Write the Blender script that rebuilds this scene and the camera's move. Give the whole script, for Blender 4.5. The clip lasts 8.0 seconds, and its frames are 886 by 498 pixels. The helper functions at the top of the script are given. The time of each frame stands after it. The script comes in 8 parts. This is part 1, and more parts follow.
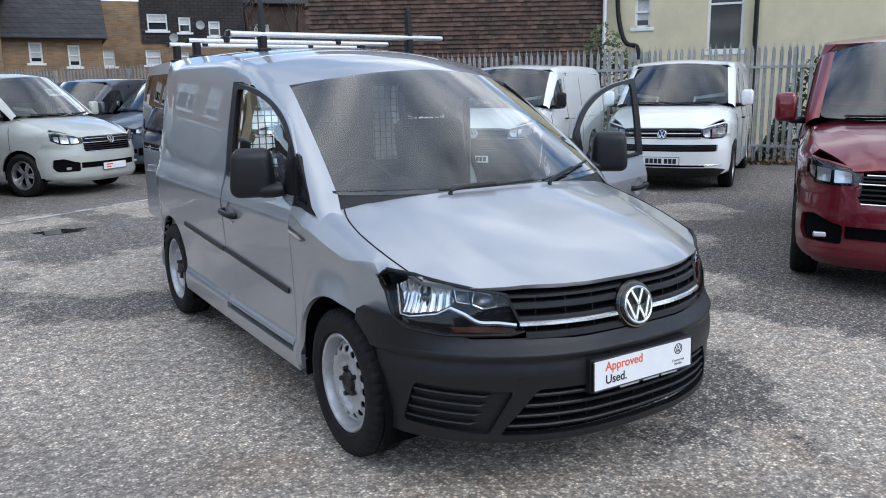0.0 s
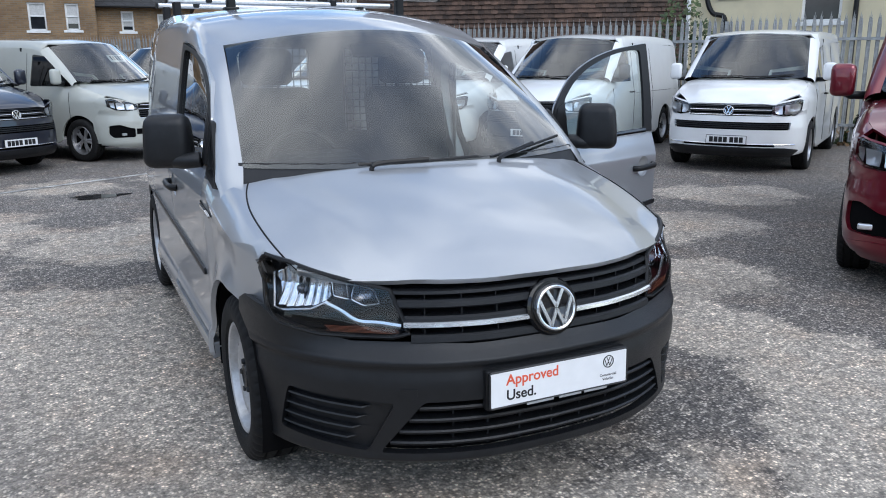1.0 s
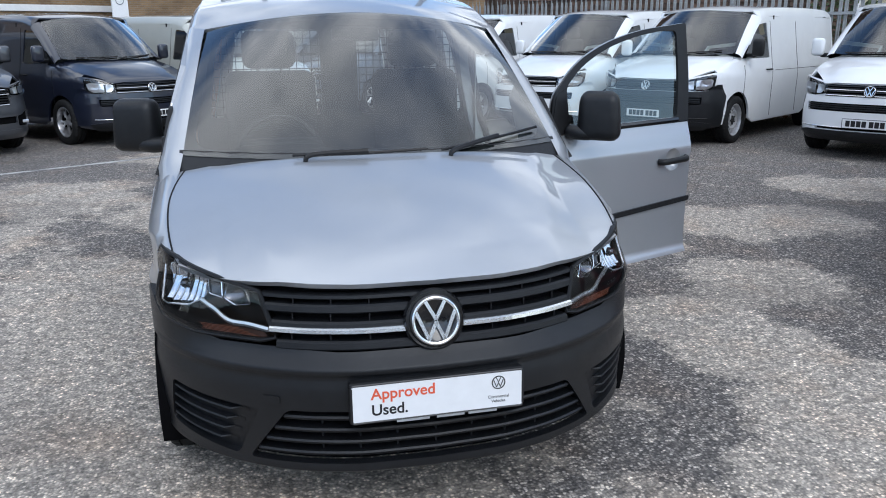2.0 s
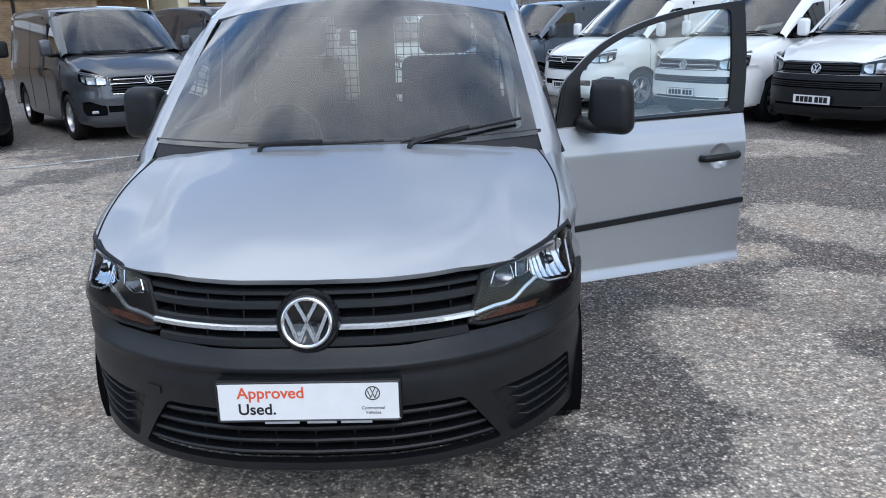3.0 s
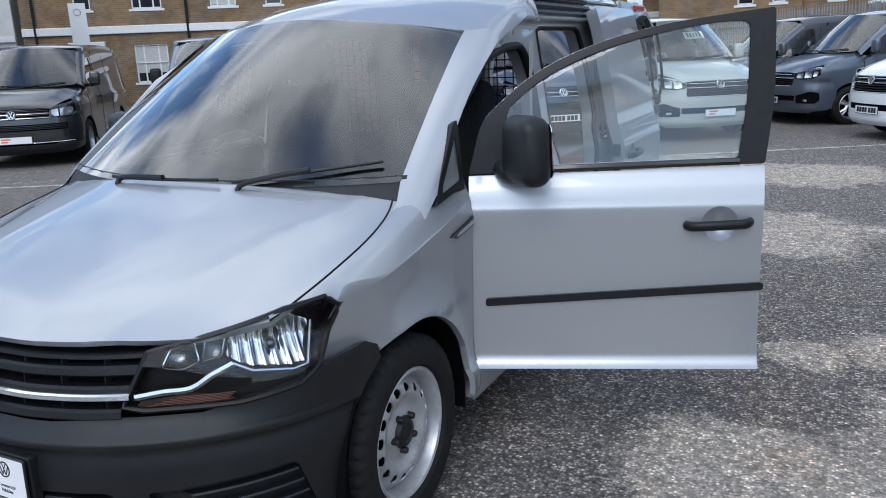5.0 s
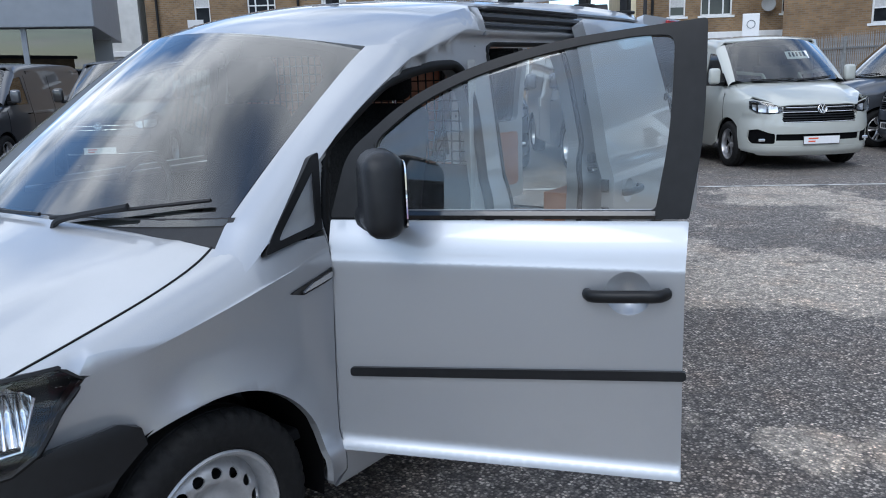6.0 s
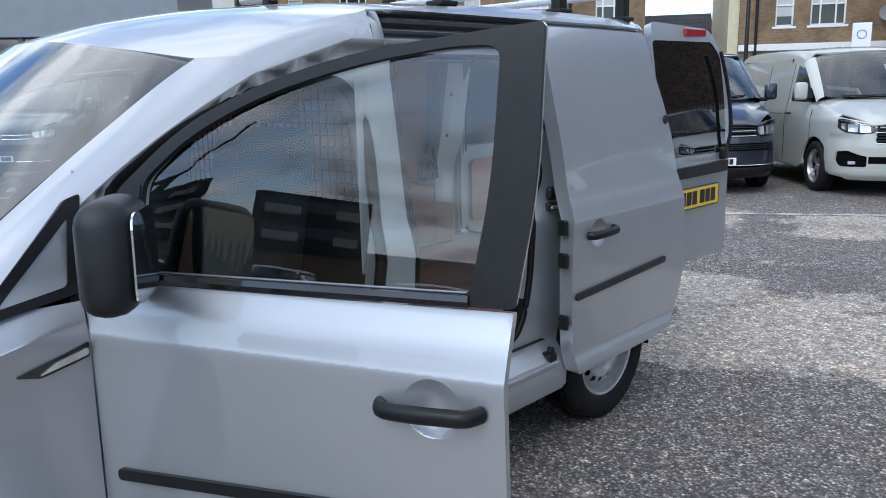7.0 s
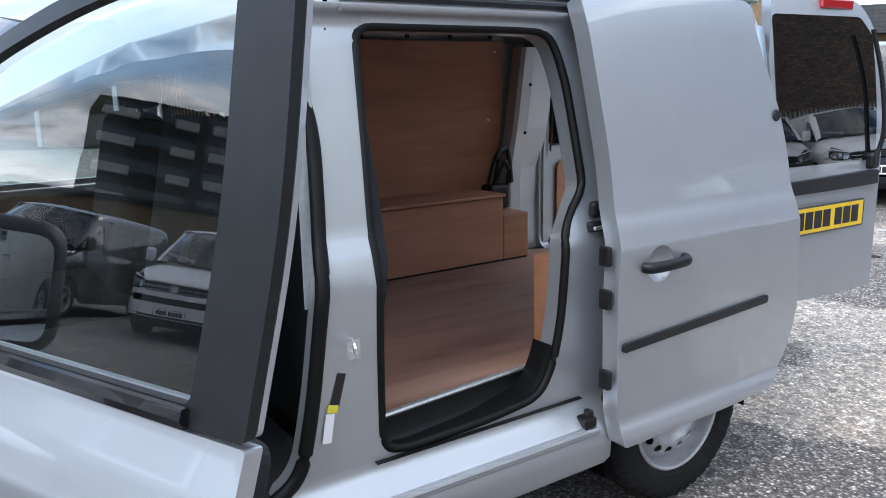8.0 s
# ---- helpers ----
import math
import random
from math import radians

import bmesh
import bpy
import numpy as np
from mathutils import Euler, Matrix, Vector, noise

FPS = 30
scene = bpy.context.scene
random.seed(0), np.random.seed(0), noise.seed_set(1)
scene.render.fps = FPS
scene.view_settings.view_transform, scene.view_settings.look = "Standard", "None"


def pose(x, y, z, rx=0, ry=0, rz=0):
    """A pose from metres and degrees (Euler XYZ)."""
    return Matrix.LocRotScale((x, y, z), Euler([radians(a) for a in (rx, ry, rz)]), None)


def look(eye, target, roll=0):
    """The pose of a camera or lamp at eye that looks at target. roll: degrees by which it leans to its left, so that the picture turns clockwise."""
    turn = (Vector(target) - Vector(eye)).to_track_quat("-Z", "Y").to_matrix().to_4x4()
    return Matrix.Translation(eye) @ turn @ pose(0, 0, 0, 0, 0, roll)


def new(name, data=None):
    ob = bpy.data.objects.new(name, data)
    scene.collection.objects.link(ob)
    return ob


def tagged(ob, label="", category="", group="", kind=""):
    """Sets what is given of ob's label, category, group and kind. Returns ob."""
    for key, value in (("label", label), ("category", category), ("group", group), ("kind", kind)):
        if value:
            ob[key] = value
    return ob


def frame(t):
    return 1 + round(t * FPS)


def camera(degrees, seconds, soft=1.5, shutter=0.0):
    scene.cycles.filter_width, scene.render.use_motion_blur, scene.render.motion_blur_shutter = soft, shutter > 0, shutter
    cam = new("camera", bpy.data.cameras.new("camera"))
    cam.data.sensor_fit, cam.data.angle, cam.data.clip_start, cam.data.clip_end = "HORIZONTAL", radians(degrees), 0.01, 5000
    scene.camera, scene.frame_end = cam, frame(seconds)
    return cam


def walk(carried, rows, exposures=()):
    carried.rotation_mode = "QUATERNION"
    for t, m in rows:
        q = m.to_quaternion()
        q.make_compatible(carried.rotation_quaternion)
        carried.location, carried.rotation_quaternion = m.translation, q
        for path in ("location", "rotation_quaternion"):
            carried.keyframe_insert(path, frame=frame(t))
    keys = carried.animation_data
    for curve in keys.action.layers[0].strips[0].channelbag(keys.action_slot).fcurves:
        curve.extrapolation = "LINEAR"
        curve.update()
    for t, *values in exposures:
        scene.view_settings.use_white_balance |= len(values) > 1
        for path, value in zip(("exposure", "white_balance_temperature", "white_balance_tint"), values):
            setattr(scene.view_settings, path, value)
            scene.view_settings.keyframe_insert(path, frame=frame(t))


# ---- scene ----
cam = camera(58.7, 8.0, soft=1.0)
METRES, EYE, TILT, LEAN, TURN = 7.282, 1.528, 0.0, 0.0, -32.5
EYE_X, EYE_Y = -2.185, -2.049
ROWS = [
    (0.0, 0.0, 0.0, 0.0, -0.17, -11.48, 0.85),
    (0.5, 0.0362, 0.0343, -0.0022, 2.56, -12.24, 0.59),
    (1.0, 0.0922, 0.0634, -0.007, 6.78, -13.31, 0.27),
    (1.5, 0.1478, 0.0879, -0.0037, 12.33, -14.39, 0.1),
    (2.0, 0.2031, 0.1142, 0.0002, 18.87, -15.23, 0.34),
    (3.5, 0.3531, 0.2383, -0.0012, 40.91, -16.32, 2.05),
    (4.0, 0.3888, 0.2933, -0.0021, 47.74, -15.93, 2.44),
    (5.5, 0.4152, 0.4805, -0.0078, 63.96, -13.22, 2.06),
    (6.0, 0.4055, 0.5436, -0.0087, 68.1, -12.6, 1.74),
    (6.5, 0.39, 0.6065, -0.0072, 71.89, -12.16, 1.41),
    (7.0, 0.3599, 0.6625, -0.0073, 75.602, -11.744, 1.239),
    (7.5, 0.3275, 0.7174, -0.0096, 80.569, -11.779, 1.124),
    (8.0, 0.2834, 0.7478, -0.0147, 87.701, -11.681, 1.066),
]
walk(cam, [(t, pose(EYE_X, EYE_Y, EYE, TILT, LEAN, TURN) @ pose(METRES * x, METRES * y, METRES * z, 90 + pitch, roll, yaw)) for t, x, y, z, yaw, pitch, roll in ROWS],
     exposures=[(0.0, 0.10, 6350, 10), (2.0, 0.08, 6300, 10), (4.0, 0.03, 6250, 10), (5.5, 0.02, 6200, 10), (6.5, 0.12, 6150, 10), (7.0, 0.26, 6200, 10), (7.5, 0.56, 6300, 10), (8.0, 0.98, 6450, 10)])

# ---- end camera ----

# ---------------------------------------------------------------- sky and sun
world = bpy.data.worlds.new("sky")
scene.world = world
world.use_nodes = True
SUN_EL, SUN_AZ = 44.0, 168.0   # height, and compass way from +y towards +x


def build_sky():
    nt = world.node_tree
    nt.nodes.clear()
    out = nt.nodes.new("ShaderNodeOutputWorld")
    bg = nt.nodes.new("ShaderNodeBackground")
    sky = nt.nodes.new("ShaderNodeTexSky")
    sky.sky_type, sky.sun_disc = "NISHITA", False
    sky.sun_elevation, sky.sun_rotation = radians(SUN_EL), radians(SUN_AZ)
    sky.air_density, sky.dust_density = 1.0, 1.0
    co = nt.nodes.new("ShaderNodeTexCoord")
    sep = nt.nodes.new("ShaderNodeSeparateXYZ")
    nt.links.new(co.outputs["Generated"], sep.inputs[0])
    # clouds lie on a flat layer overhead: divide the way by its height
    lift = nt.nodes.new("ShaderNodeMath")
    lift.operation = "MAXIMUM"
    lift.inputs[1].default_value = 0.0
    nt.links.new(sep.outputs["Z"], lift.inputs[0])
    add = nt.nodes.new("ShaderNodeMath")
    add.inputs[1].default_value = 0.16
    nt.links.new(lift.outputs[0], add.inputs[0])
    div = nt.nodes.new("ShaderNodeVectorMath")
    div.operation = "DIVIDE"
    nt.links.new(co.outputs["Generated"], div.inputs[0])
    comb = nt.nodes.new("ShaderNodeCombineXYZ")
    for i in range(3):
        nt.links.new(add.outputs[0], comb.inputs[i])
    nt.links.new(comb.outputs[0], div.inputs[1])
    shift = nt.nodes.new("ShaderNodeMapping")
    shift.inputs["Location"].default_value = CLOUD_SHIFT
    nt.links.new(div.outputs[0], shift.inputs[0])
    n1 = nt.nodes.new("ShaderNodeTexNoise")
    n1.inputs["Scale"].default_value, n1.inputs["Detail"].default_value, n1.inputs["Roughness"].default_value = 1.45, 6, 0.5
    n1.inputs["Distortion"].default_value = 0.5
    nt.links.new(shift.outputs[0], n1.inputs["Vector"])
    cover = nt.nodes.new("ShaderNodeValToRGB")
    cover.color_ramp.elements[0].position, cover.color_ramp.elements[1].position = 0.43, 0.61
    nt.links.new(n1.outputs["Fac"], cover.inputs[0])
    n2 = nt.nodes.new("ShaderNodeTexNoise")
    n2.inputs["Scale"].default_value, n2.inputs["Detail"].default_value = 2.3, 4
    nt.links.new(shift.outputs[0], n2.inputs["Vector"])
    tone = nt.nodes.new("ShaderNodeValToRGB")
    tone.color_ramp.elements[0].position, tone.color_ramp.elements[0].color = 0.36, (3.4, 3.9, 4.6, 1)
    tone.color_ramp.elements[1].position, tone.color_ramp.elements[1].color = 0.60, (12.0, 12.5, 13.2, 1)
    nt.links.new(n2.outputs["Fac"], tone.inputs[0])
    mix = nt.nodes.new("ShaderNodeMix")
    mix.data_type = "RGBA"
    nt.links.new(cover.outputs[0], mix.inputs["Factor"])
    gain = nt.nodes.new("ShaderNodeVectorMath")
    gain.operation = "MULTIPLY"
    gain.inputs[1].default_value = (1.3, 1.5, 1.65)
    nt.links.new(sky.outputs[0], gain.inputs[0])
    nt.links.new(gain.outputs[0], mix.inputs["A"])
    nt.links.new(tone.outputs[0], mix.inputs["B"])
    bg.inputs["Strength"].default_value = SKY_STRENGTH
    nt.links.new(mix.outputs["Result"], bg.inputs["Color"])
    nt.links.new(bg.outputs[0], out.inputs[0])


SKY_STRENGTH = 0.15
CLOUD_SHIFT = (-0.064, 7.12, 2.81)
build_sky()
sun_data = bpy.data.lights.new("sun", "SUN")
sun_data.energy, sun_data.angle, sun_data.color = 1.0, radians(32), (1.0, 0.97, 0.93)
sun = new("sun", sun_data)
_a, _e = radians(SUN_AZ), radians(SUN_EL)
sun.matrix_world = look((20 * math.sin(_a) * math.cos(_e), 20 * math.cos(_a) * math.cos(_e), 20 * math.sin(_e)), (0, 0, 0))


# ---------------------------------------------------------------- materials
def material(name, base, rough=0.5, metal=0.0, coat=0.0, grain=None, bump=0.0, bump_scale=200.0, stain=None, spec=0.5):
    """base colour; grain: (scale, how much lighter and darker); stain: (scale, colour, from, to); bump with its scale per metre."""
    m = bpy.data.materials.new(name)
    m.use_nodes = True
    nt = m.node_tree
    b = nt.nodes["Principled BSDF"]
    b.inputs["Base Color"].default_value = (*base, 1)
    b.inputs["Roughness"].default_value, b.inputs["Metallic"].default_value = rough, metal
    b.inputs["Coat Weight"].default_value, b.inputs["Coat Roughness"].default_value = coat, 0.015
    b.inputs["Coat IOR"].default_value = 1.5
    b.inputs["Specular IOR Level"].default_value = spec
    if grain or bump or stain:
        co = nt.nodes.new("ShaderNodeTexCoord")
    col = None
    if grain:
        n = nt.nodes.new("ShaderNodeTexNoise")
        n.inputs["Scale"].default_value, n.inputs["Detail"].default_value = grain[0], 5
        nt.links.new(co.outputs["Object"], n.inputs["Vector"])
        r = nt.nodes.new("ShaderNodeValToRGB")
        k = grain[1]
        r.color_ramp.elements[0].position, r.color_ramp.elements[1].position = 0.3, 0.7
        r.color_ramp.elements[0].color = (*[c * (1 - k) for c in base], 1)
        r.color_ramp.elements[1].color = (*[min(c * (1 + k), 1) for c in base], 1)
        nt.links.new(n.outputs["Fac"], r.inputs[0])
        col = r.outputs[0]
    if stain:
        n = nt.nodes.new("ShaderNodeTexNoise")
        n.inputs["Scale"].default_value, n.inputs["Detail"].default_value, n.inputs["Roughness"].default_value = stain[0], 8, 0.65
        nt.links.new(co.outputs["Object"], n.inputs["Vector"])
        r = nt.nodes.new("ShaderNodeValToRGB")
        r.color_ramp.elements[0].position, r.color_ramp.elements[1].position = stain[2], stain[3]
        nt.links.new(n.outputs["Fac"], r.inputs[0])
        x = nt.nodes.new("ShaderNodeMix")
        x.data_type = "RGBA"
        nt.links.new(r.outputs[0], x.inputs["Factor"])
        if col:
            nt.links.new(col, x.inputs["A"])
        else:
            x.inputs["A"].default_value = (*base, 1)
        x.inputs["B"].default_value = (*stain[1], 1)
        col = x.outputs["Result"]
    if col:
        nt.links.new(col, b.inputs["Base Color"])
    if bump:
        n = nt.nodes.new("ShaderNodeTexNoise")
        n.inputs["Scale"].default_value, n.inputs["Detail"].default_value = bump_scale, 3
        nt.links.new(co.outputs["Object"], n.inputs["Vector"])
        bp = nt.nodes.new("ShaderNodeBump")
        bp.inputs["Strength"].default_value, bp.inputs["Distance"].default_value = bump, 0.004
        nt.links.new(n.outputs["Fac"], bp.inputs["Height"])
        nt.links.new(bp.outputs[0], b.inputs["Normal"])
    return m


def glass_material(name, tint, gloss=0.04, rough=0.0, sheen=2.3):
    m = bpy.data.materials.new(name)
    m.use_nodes = True
    nt = m.node_tree
    nt.nodes.clear()
    out = nt.nodes.new("ShaderNodeOutputMaterial")
    tr = nt.nodes.new("ShaderNodeBsdfTransparent")
    tr.inputs[0].default_value = (*tint, 1)
    gl = nt.nodes.new("ShaderNodeBsdfGlossy")
    gl.inputs["Roughness"].default_value = rough
    fr = nt.nodes.new("ShaderNodeFresnel")
    fr.inputs["IOR"].default_value = 1.5
    sc = nt.nodes.new("ShaderNodeMath")
    sc.operation, sc.use_clamp = "MULTIPLY_ADD", True
    sc.inputs[1].default_value, sc.inputs[2].default_value = sheen, gloss
    mx = nt.nodes.new("ShaderNodeMixShader")
    nt.links.new(fr.outputs[0], sc.inputs[0])
    nt.links.new(sc.outputs[0], mx.inputs[0])
    nt.links.new(tr.outputs[0], mx.inputs[1])
    nt.links.new(gl.outputs[0], mx.inputs[2])
    nt.links.new(mx.outputs[0], out.inputs[0])
    return m


def paint(name, base, metal=0.0, rough=0.35, coat=1.0):
    return material(name, base, rough=rough, metal=metal, coat=coat, grain=(900, 0.06) if metal else (6, 0.03), stain=(3.0, tuple(c * 0.9 for c in base), 0.5, 0.9))


SILVER = paint("silver_metallic_paint", (0.43, 0.447, 0.470), metal=0.72, rough=0.43)
PLASTIC = material("black_grained_plastic", (0.0075, 0.0082, 0.0098), rough=0.38, spec=0.38, grain=(40, 0.15), bump=0.22, bump_scale=900, stain=(5, (0.014, 0.015, 0.017), 0.5, 0.85))
GLOSS_BLACK = material("gloss_black_trim", (0.008, 0.008, 0.009), rough=0.12, coat=0.5)
SATIN_BLACK = material("satin_black_frame", (0.0095, 0.0097, 0.0105), rough=0.42, spec=0.28, grain=(30, 0.2))
# near-black for hollows: their deep shade is put into the colour
DARK = material("dark_void_shade", (0.004, 0.004, 0.0045), rough=0.9, spec=0.05)
RUBBER = material("tyre_rubber", (0.009, 0.009, 0.0093), rough=0.75, spec=0.25, grain=(60, 0.3), bump=0.3, bump_scale=300, stain=(9, (0.024, 0.023, 0.021), 0.5, 0.85))
SEAL = material("rubber_seal", (0.005, 0.005, 0.0052), rough=0.5, spec=0.2)
LAMP_BLACK = material("lamp_inner_black", (0.004, 0.004, 0.0044), rough=0.3, spec=0.2)
STEEL_WHEEL = material("silver_painted_steel", (0.50, 0.505, 0.515), rough=0.36, metal=0.55, grain=(25, 0.12), stain=(12, (0.24, 0.22, 0.20), 0.52, 0.8))
ALLOY = material("cast_alloy", (0.45, 0.45, 0.46), rough=0.3, metal=0.8, grain=(20, 0.15))
CHROME = material("chrome", (0.78, 0.79, 0.80), rough=0.2, metal=0.85, coat=0.4)
ALUMINIUM = material("brushed_aluminium", (0.62, 0.63, 0.64), rough=0.35, metal=0.85, grain=(60, 0.12))
REFLECTOR = material("lamp_reflector", (0.82, 0.83, 0.85), rough=0.16, metal=1.0)
AMBER = material("amber_lens", (0.05, 0.022, 0.016), rough=0.25, grain=(30, 0.3))
RED_LENS = material("red_lens", (0.35, 0.01, 0.015), rough=0.15, coat=0.6)
BRIGHT_REFLECTOR = material("bright_lamp_reflector", (0.85, 0.86, 0.88), rough=0.3, metal=0.9, bump=0.4, bump_scale=40)
CLEAR_LENS = glass_material("clear_lamp_cover", (0.95, 0.96, 0.97), gloss=0.0, sheen=1.0)
MIRROR = material("mirror_glass", (0.8, 0.82, 0.84), rough=0.01, metal=1.0)
GLASS = glass_material("clear_glass", (0.80, 0.88, 0.86), gloss=0.02, sheen=1.8)
SCREEN_GLASS = glass_material("windscreen_glass", (0.66, 0.73, 0.70), gloss=-0.02, sheen=2.9)
DARK_GLASS = glass_material("tinted_glass", (0.10, 0.12, 0.12), gloss=0.05)
PRIVACY_GLASS = glass_material("privacy_glass", (0.03, 0.035, 0.035), gloss=0.05)
SMOKED_GLASS = material("smoked_rear_glass", (0.004, 0.0045, 0.0045), rough=0.02, spec=0.6, coat=0.7)
LENS = glass_material("headlamp_cover", (0.90, 0.92, 0.94), gloss=0.0, sheen=1.0)
CLOTH = material("dark_seat_cloth", (0.016, 0.0165, 0.018), rough=0.95, spec=0.1, grain=(120, 0.35), bump=0.4, bump_scale=500)
DASH = material("dashboard_plastic", (0.022, 0.0225, 0.024), rough=0.7, spec=0.2, grain=(50, 0.2), bump=0.2, bump_scale=600)
LINING = material("grey_lining", (0.32, 0.33, 0.33), rough=0.8, grain=(40, 0.1))
WHITE_PLATE = material("white_plate", (0.80, 0.80, 0.80), rough=0.3, grain=(20, 0.03))
YELLOW_PLATE = material("yellow_plate", (0.80, 0.52, 0.03), rough=0.35, grain=(20, 0.04))
INK = material("black_ink", (0.01, 0.01, 0.012), rough=0.4)
ORANGE_INK = material("orange_ink", (0.72, 0.11, 0.05), rough=0.45)
RUST = material("amber_rib", (0.20, 0.07, 0.04), rough=0.3)
RUST_ORANGE = material("yellow_sticker", (0.7, 0.6, 0.05), rough=0.4)


def ply_material(name, low, high, knot, spot=(0.60, 0.78)):
    m = material(name, low, rough=0.55)
    nt = m.node_tree
    b = nt.nodes["Principled BSDF"]
    co = nt.nodes.new("ShaderNodeTexCoord")
    mp = nt.nodes.new("ShaderNodeMapping")
    mp.inputs["Scale"].default_value = (6, 1.2, 9)
    nt.links.new(co.outputs["Object"], mp.inputs[0])
    n = nt.nodes.new("ShaderNodeTexNoise")
    n.inputs["Scale"].default_value, n.inputs["Detail"].default_value, n.inputs["Distortion"].default_value = 1.6, 9, 0.8
    nt.links.new(mp.outputs[0], n.inputs["Vector"])
    r = nt.nodes.new("ShaderNodeValToRGB")
    r.color_ramp.elements[0].position, r.color_ramp.elements[0].color = 0.25, (*low, 1)
    r.color_ramp.elements[1].position, r.color_ramp.elements[1].color = 0.75, (*high, 1)
    nt.links.new(n.outputs["Fac"], r.inputs[0])
    k = nt.nodes.new("ShaderNodeTexNoise")
    k.inputs["Scale"].default_value, k.inputs["Detail"].default_value = 0.7, 7
    nt.links.new(mp.outputs[0], k.inputs["Vector"])
    kr = nt.nodes.new("ShaderNodeValToRGB")
    kr.color_ramp.elements[0].position, kr.color_ramp.elements[1].position = spot
    nt.links.new(k.outputs["Fac"], kr.inputs[0])
    x = nt.nodes.new("ShaderNodeMix")
    x.data_type = "RGBA"
    nt.links.new(kr.outputs[0], x.inputs["Factor"])
    nt.links.new(r.outputs[0], x.inputs["A"])
    x.inputs["B"].default_value = (*knot, 1)
    nt.links.new(x.outputs["Result"], b.inputs["Base Color"])
    bp = nt.nodes.new("ShaderNodeBump")
    bp.inputs["Strength"].default_value, bp.inputs["Distance"].default_value = 0.2, 0.002
    nt.links.new(n.outputs["Fac"], bp.inputs["Height"])
    nt.links.new(bp.outputs[0], b.inputs["Normal"])
    return m


PLY = ply_material("reddish_plywood", (0.34, 0.145, 0.080), (0.45, 0.215, 0.128), (0.22, 0.085, 0.045))
# scuffed floor; the load space's dim light is put into its darker tone
PLY_FLOOR = ply_material("scuffed_dimmed_plywood", (0.25, 0.125, 0.082), (0.37, 0.215, 0.155), (0.14, 0.065, 0.042), (0.52, 0.74))


WORN_PATCHES = [(-1.8, 2.2, 1.7), (-3.6, 4.2, 1.8), (-1.2, 0.7, 1.3), (-1.0, 5.2, 1.0), (-0.8, 1.2, 0.9), (3.2, 3.65, 0.65), (3.95, 3.5, 0.65), (2.57, 2.05, 0.6), (1.78, 1.55, 0.5),
                (1.87, 1.0, 0.5), (1.95, 0.4, 0.6), (1.5, -0.5, 0.8), (2.3, 3.0, 0.35), (1.3, 5.5, 1.0), (0.1, 5.9, 0.6), (0.6, 4.7, 0.55), (1.95, 2.85, 0.25), (5.5, 4.6, 0.8),
                (0.3, 9.4, 0.9), (-1.5, 9.0, 0.8), (-1.0, -0.8, 2.2), (-2.5, 0.5, 2.2), (4.2, 7.2, 0.8), (1.8, 8.6, 0.9), (-5.5, 7.0, 1.4), (-2.6, 6.4, 1.1), (3.4, -1.0, 1.2)]


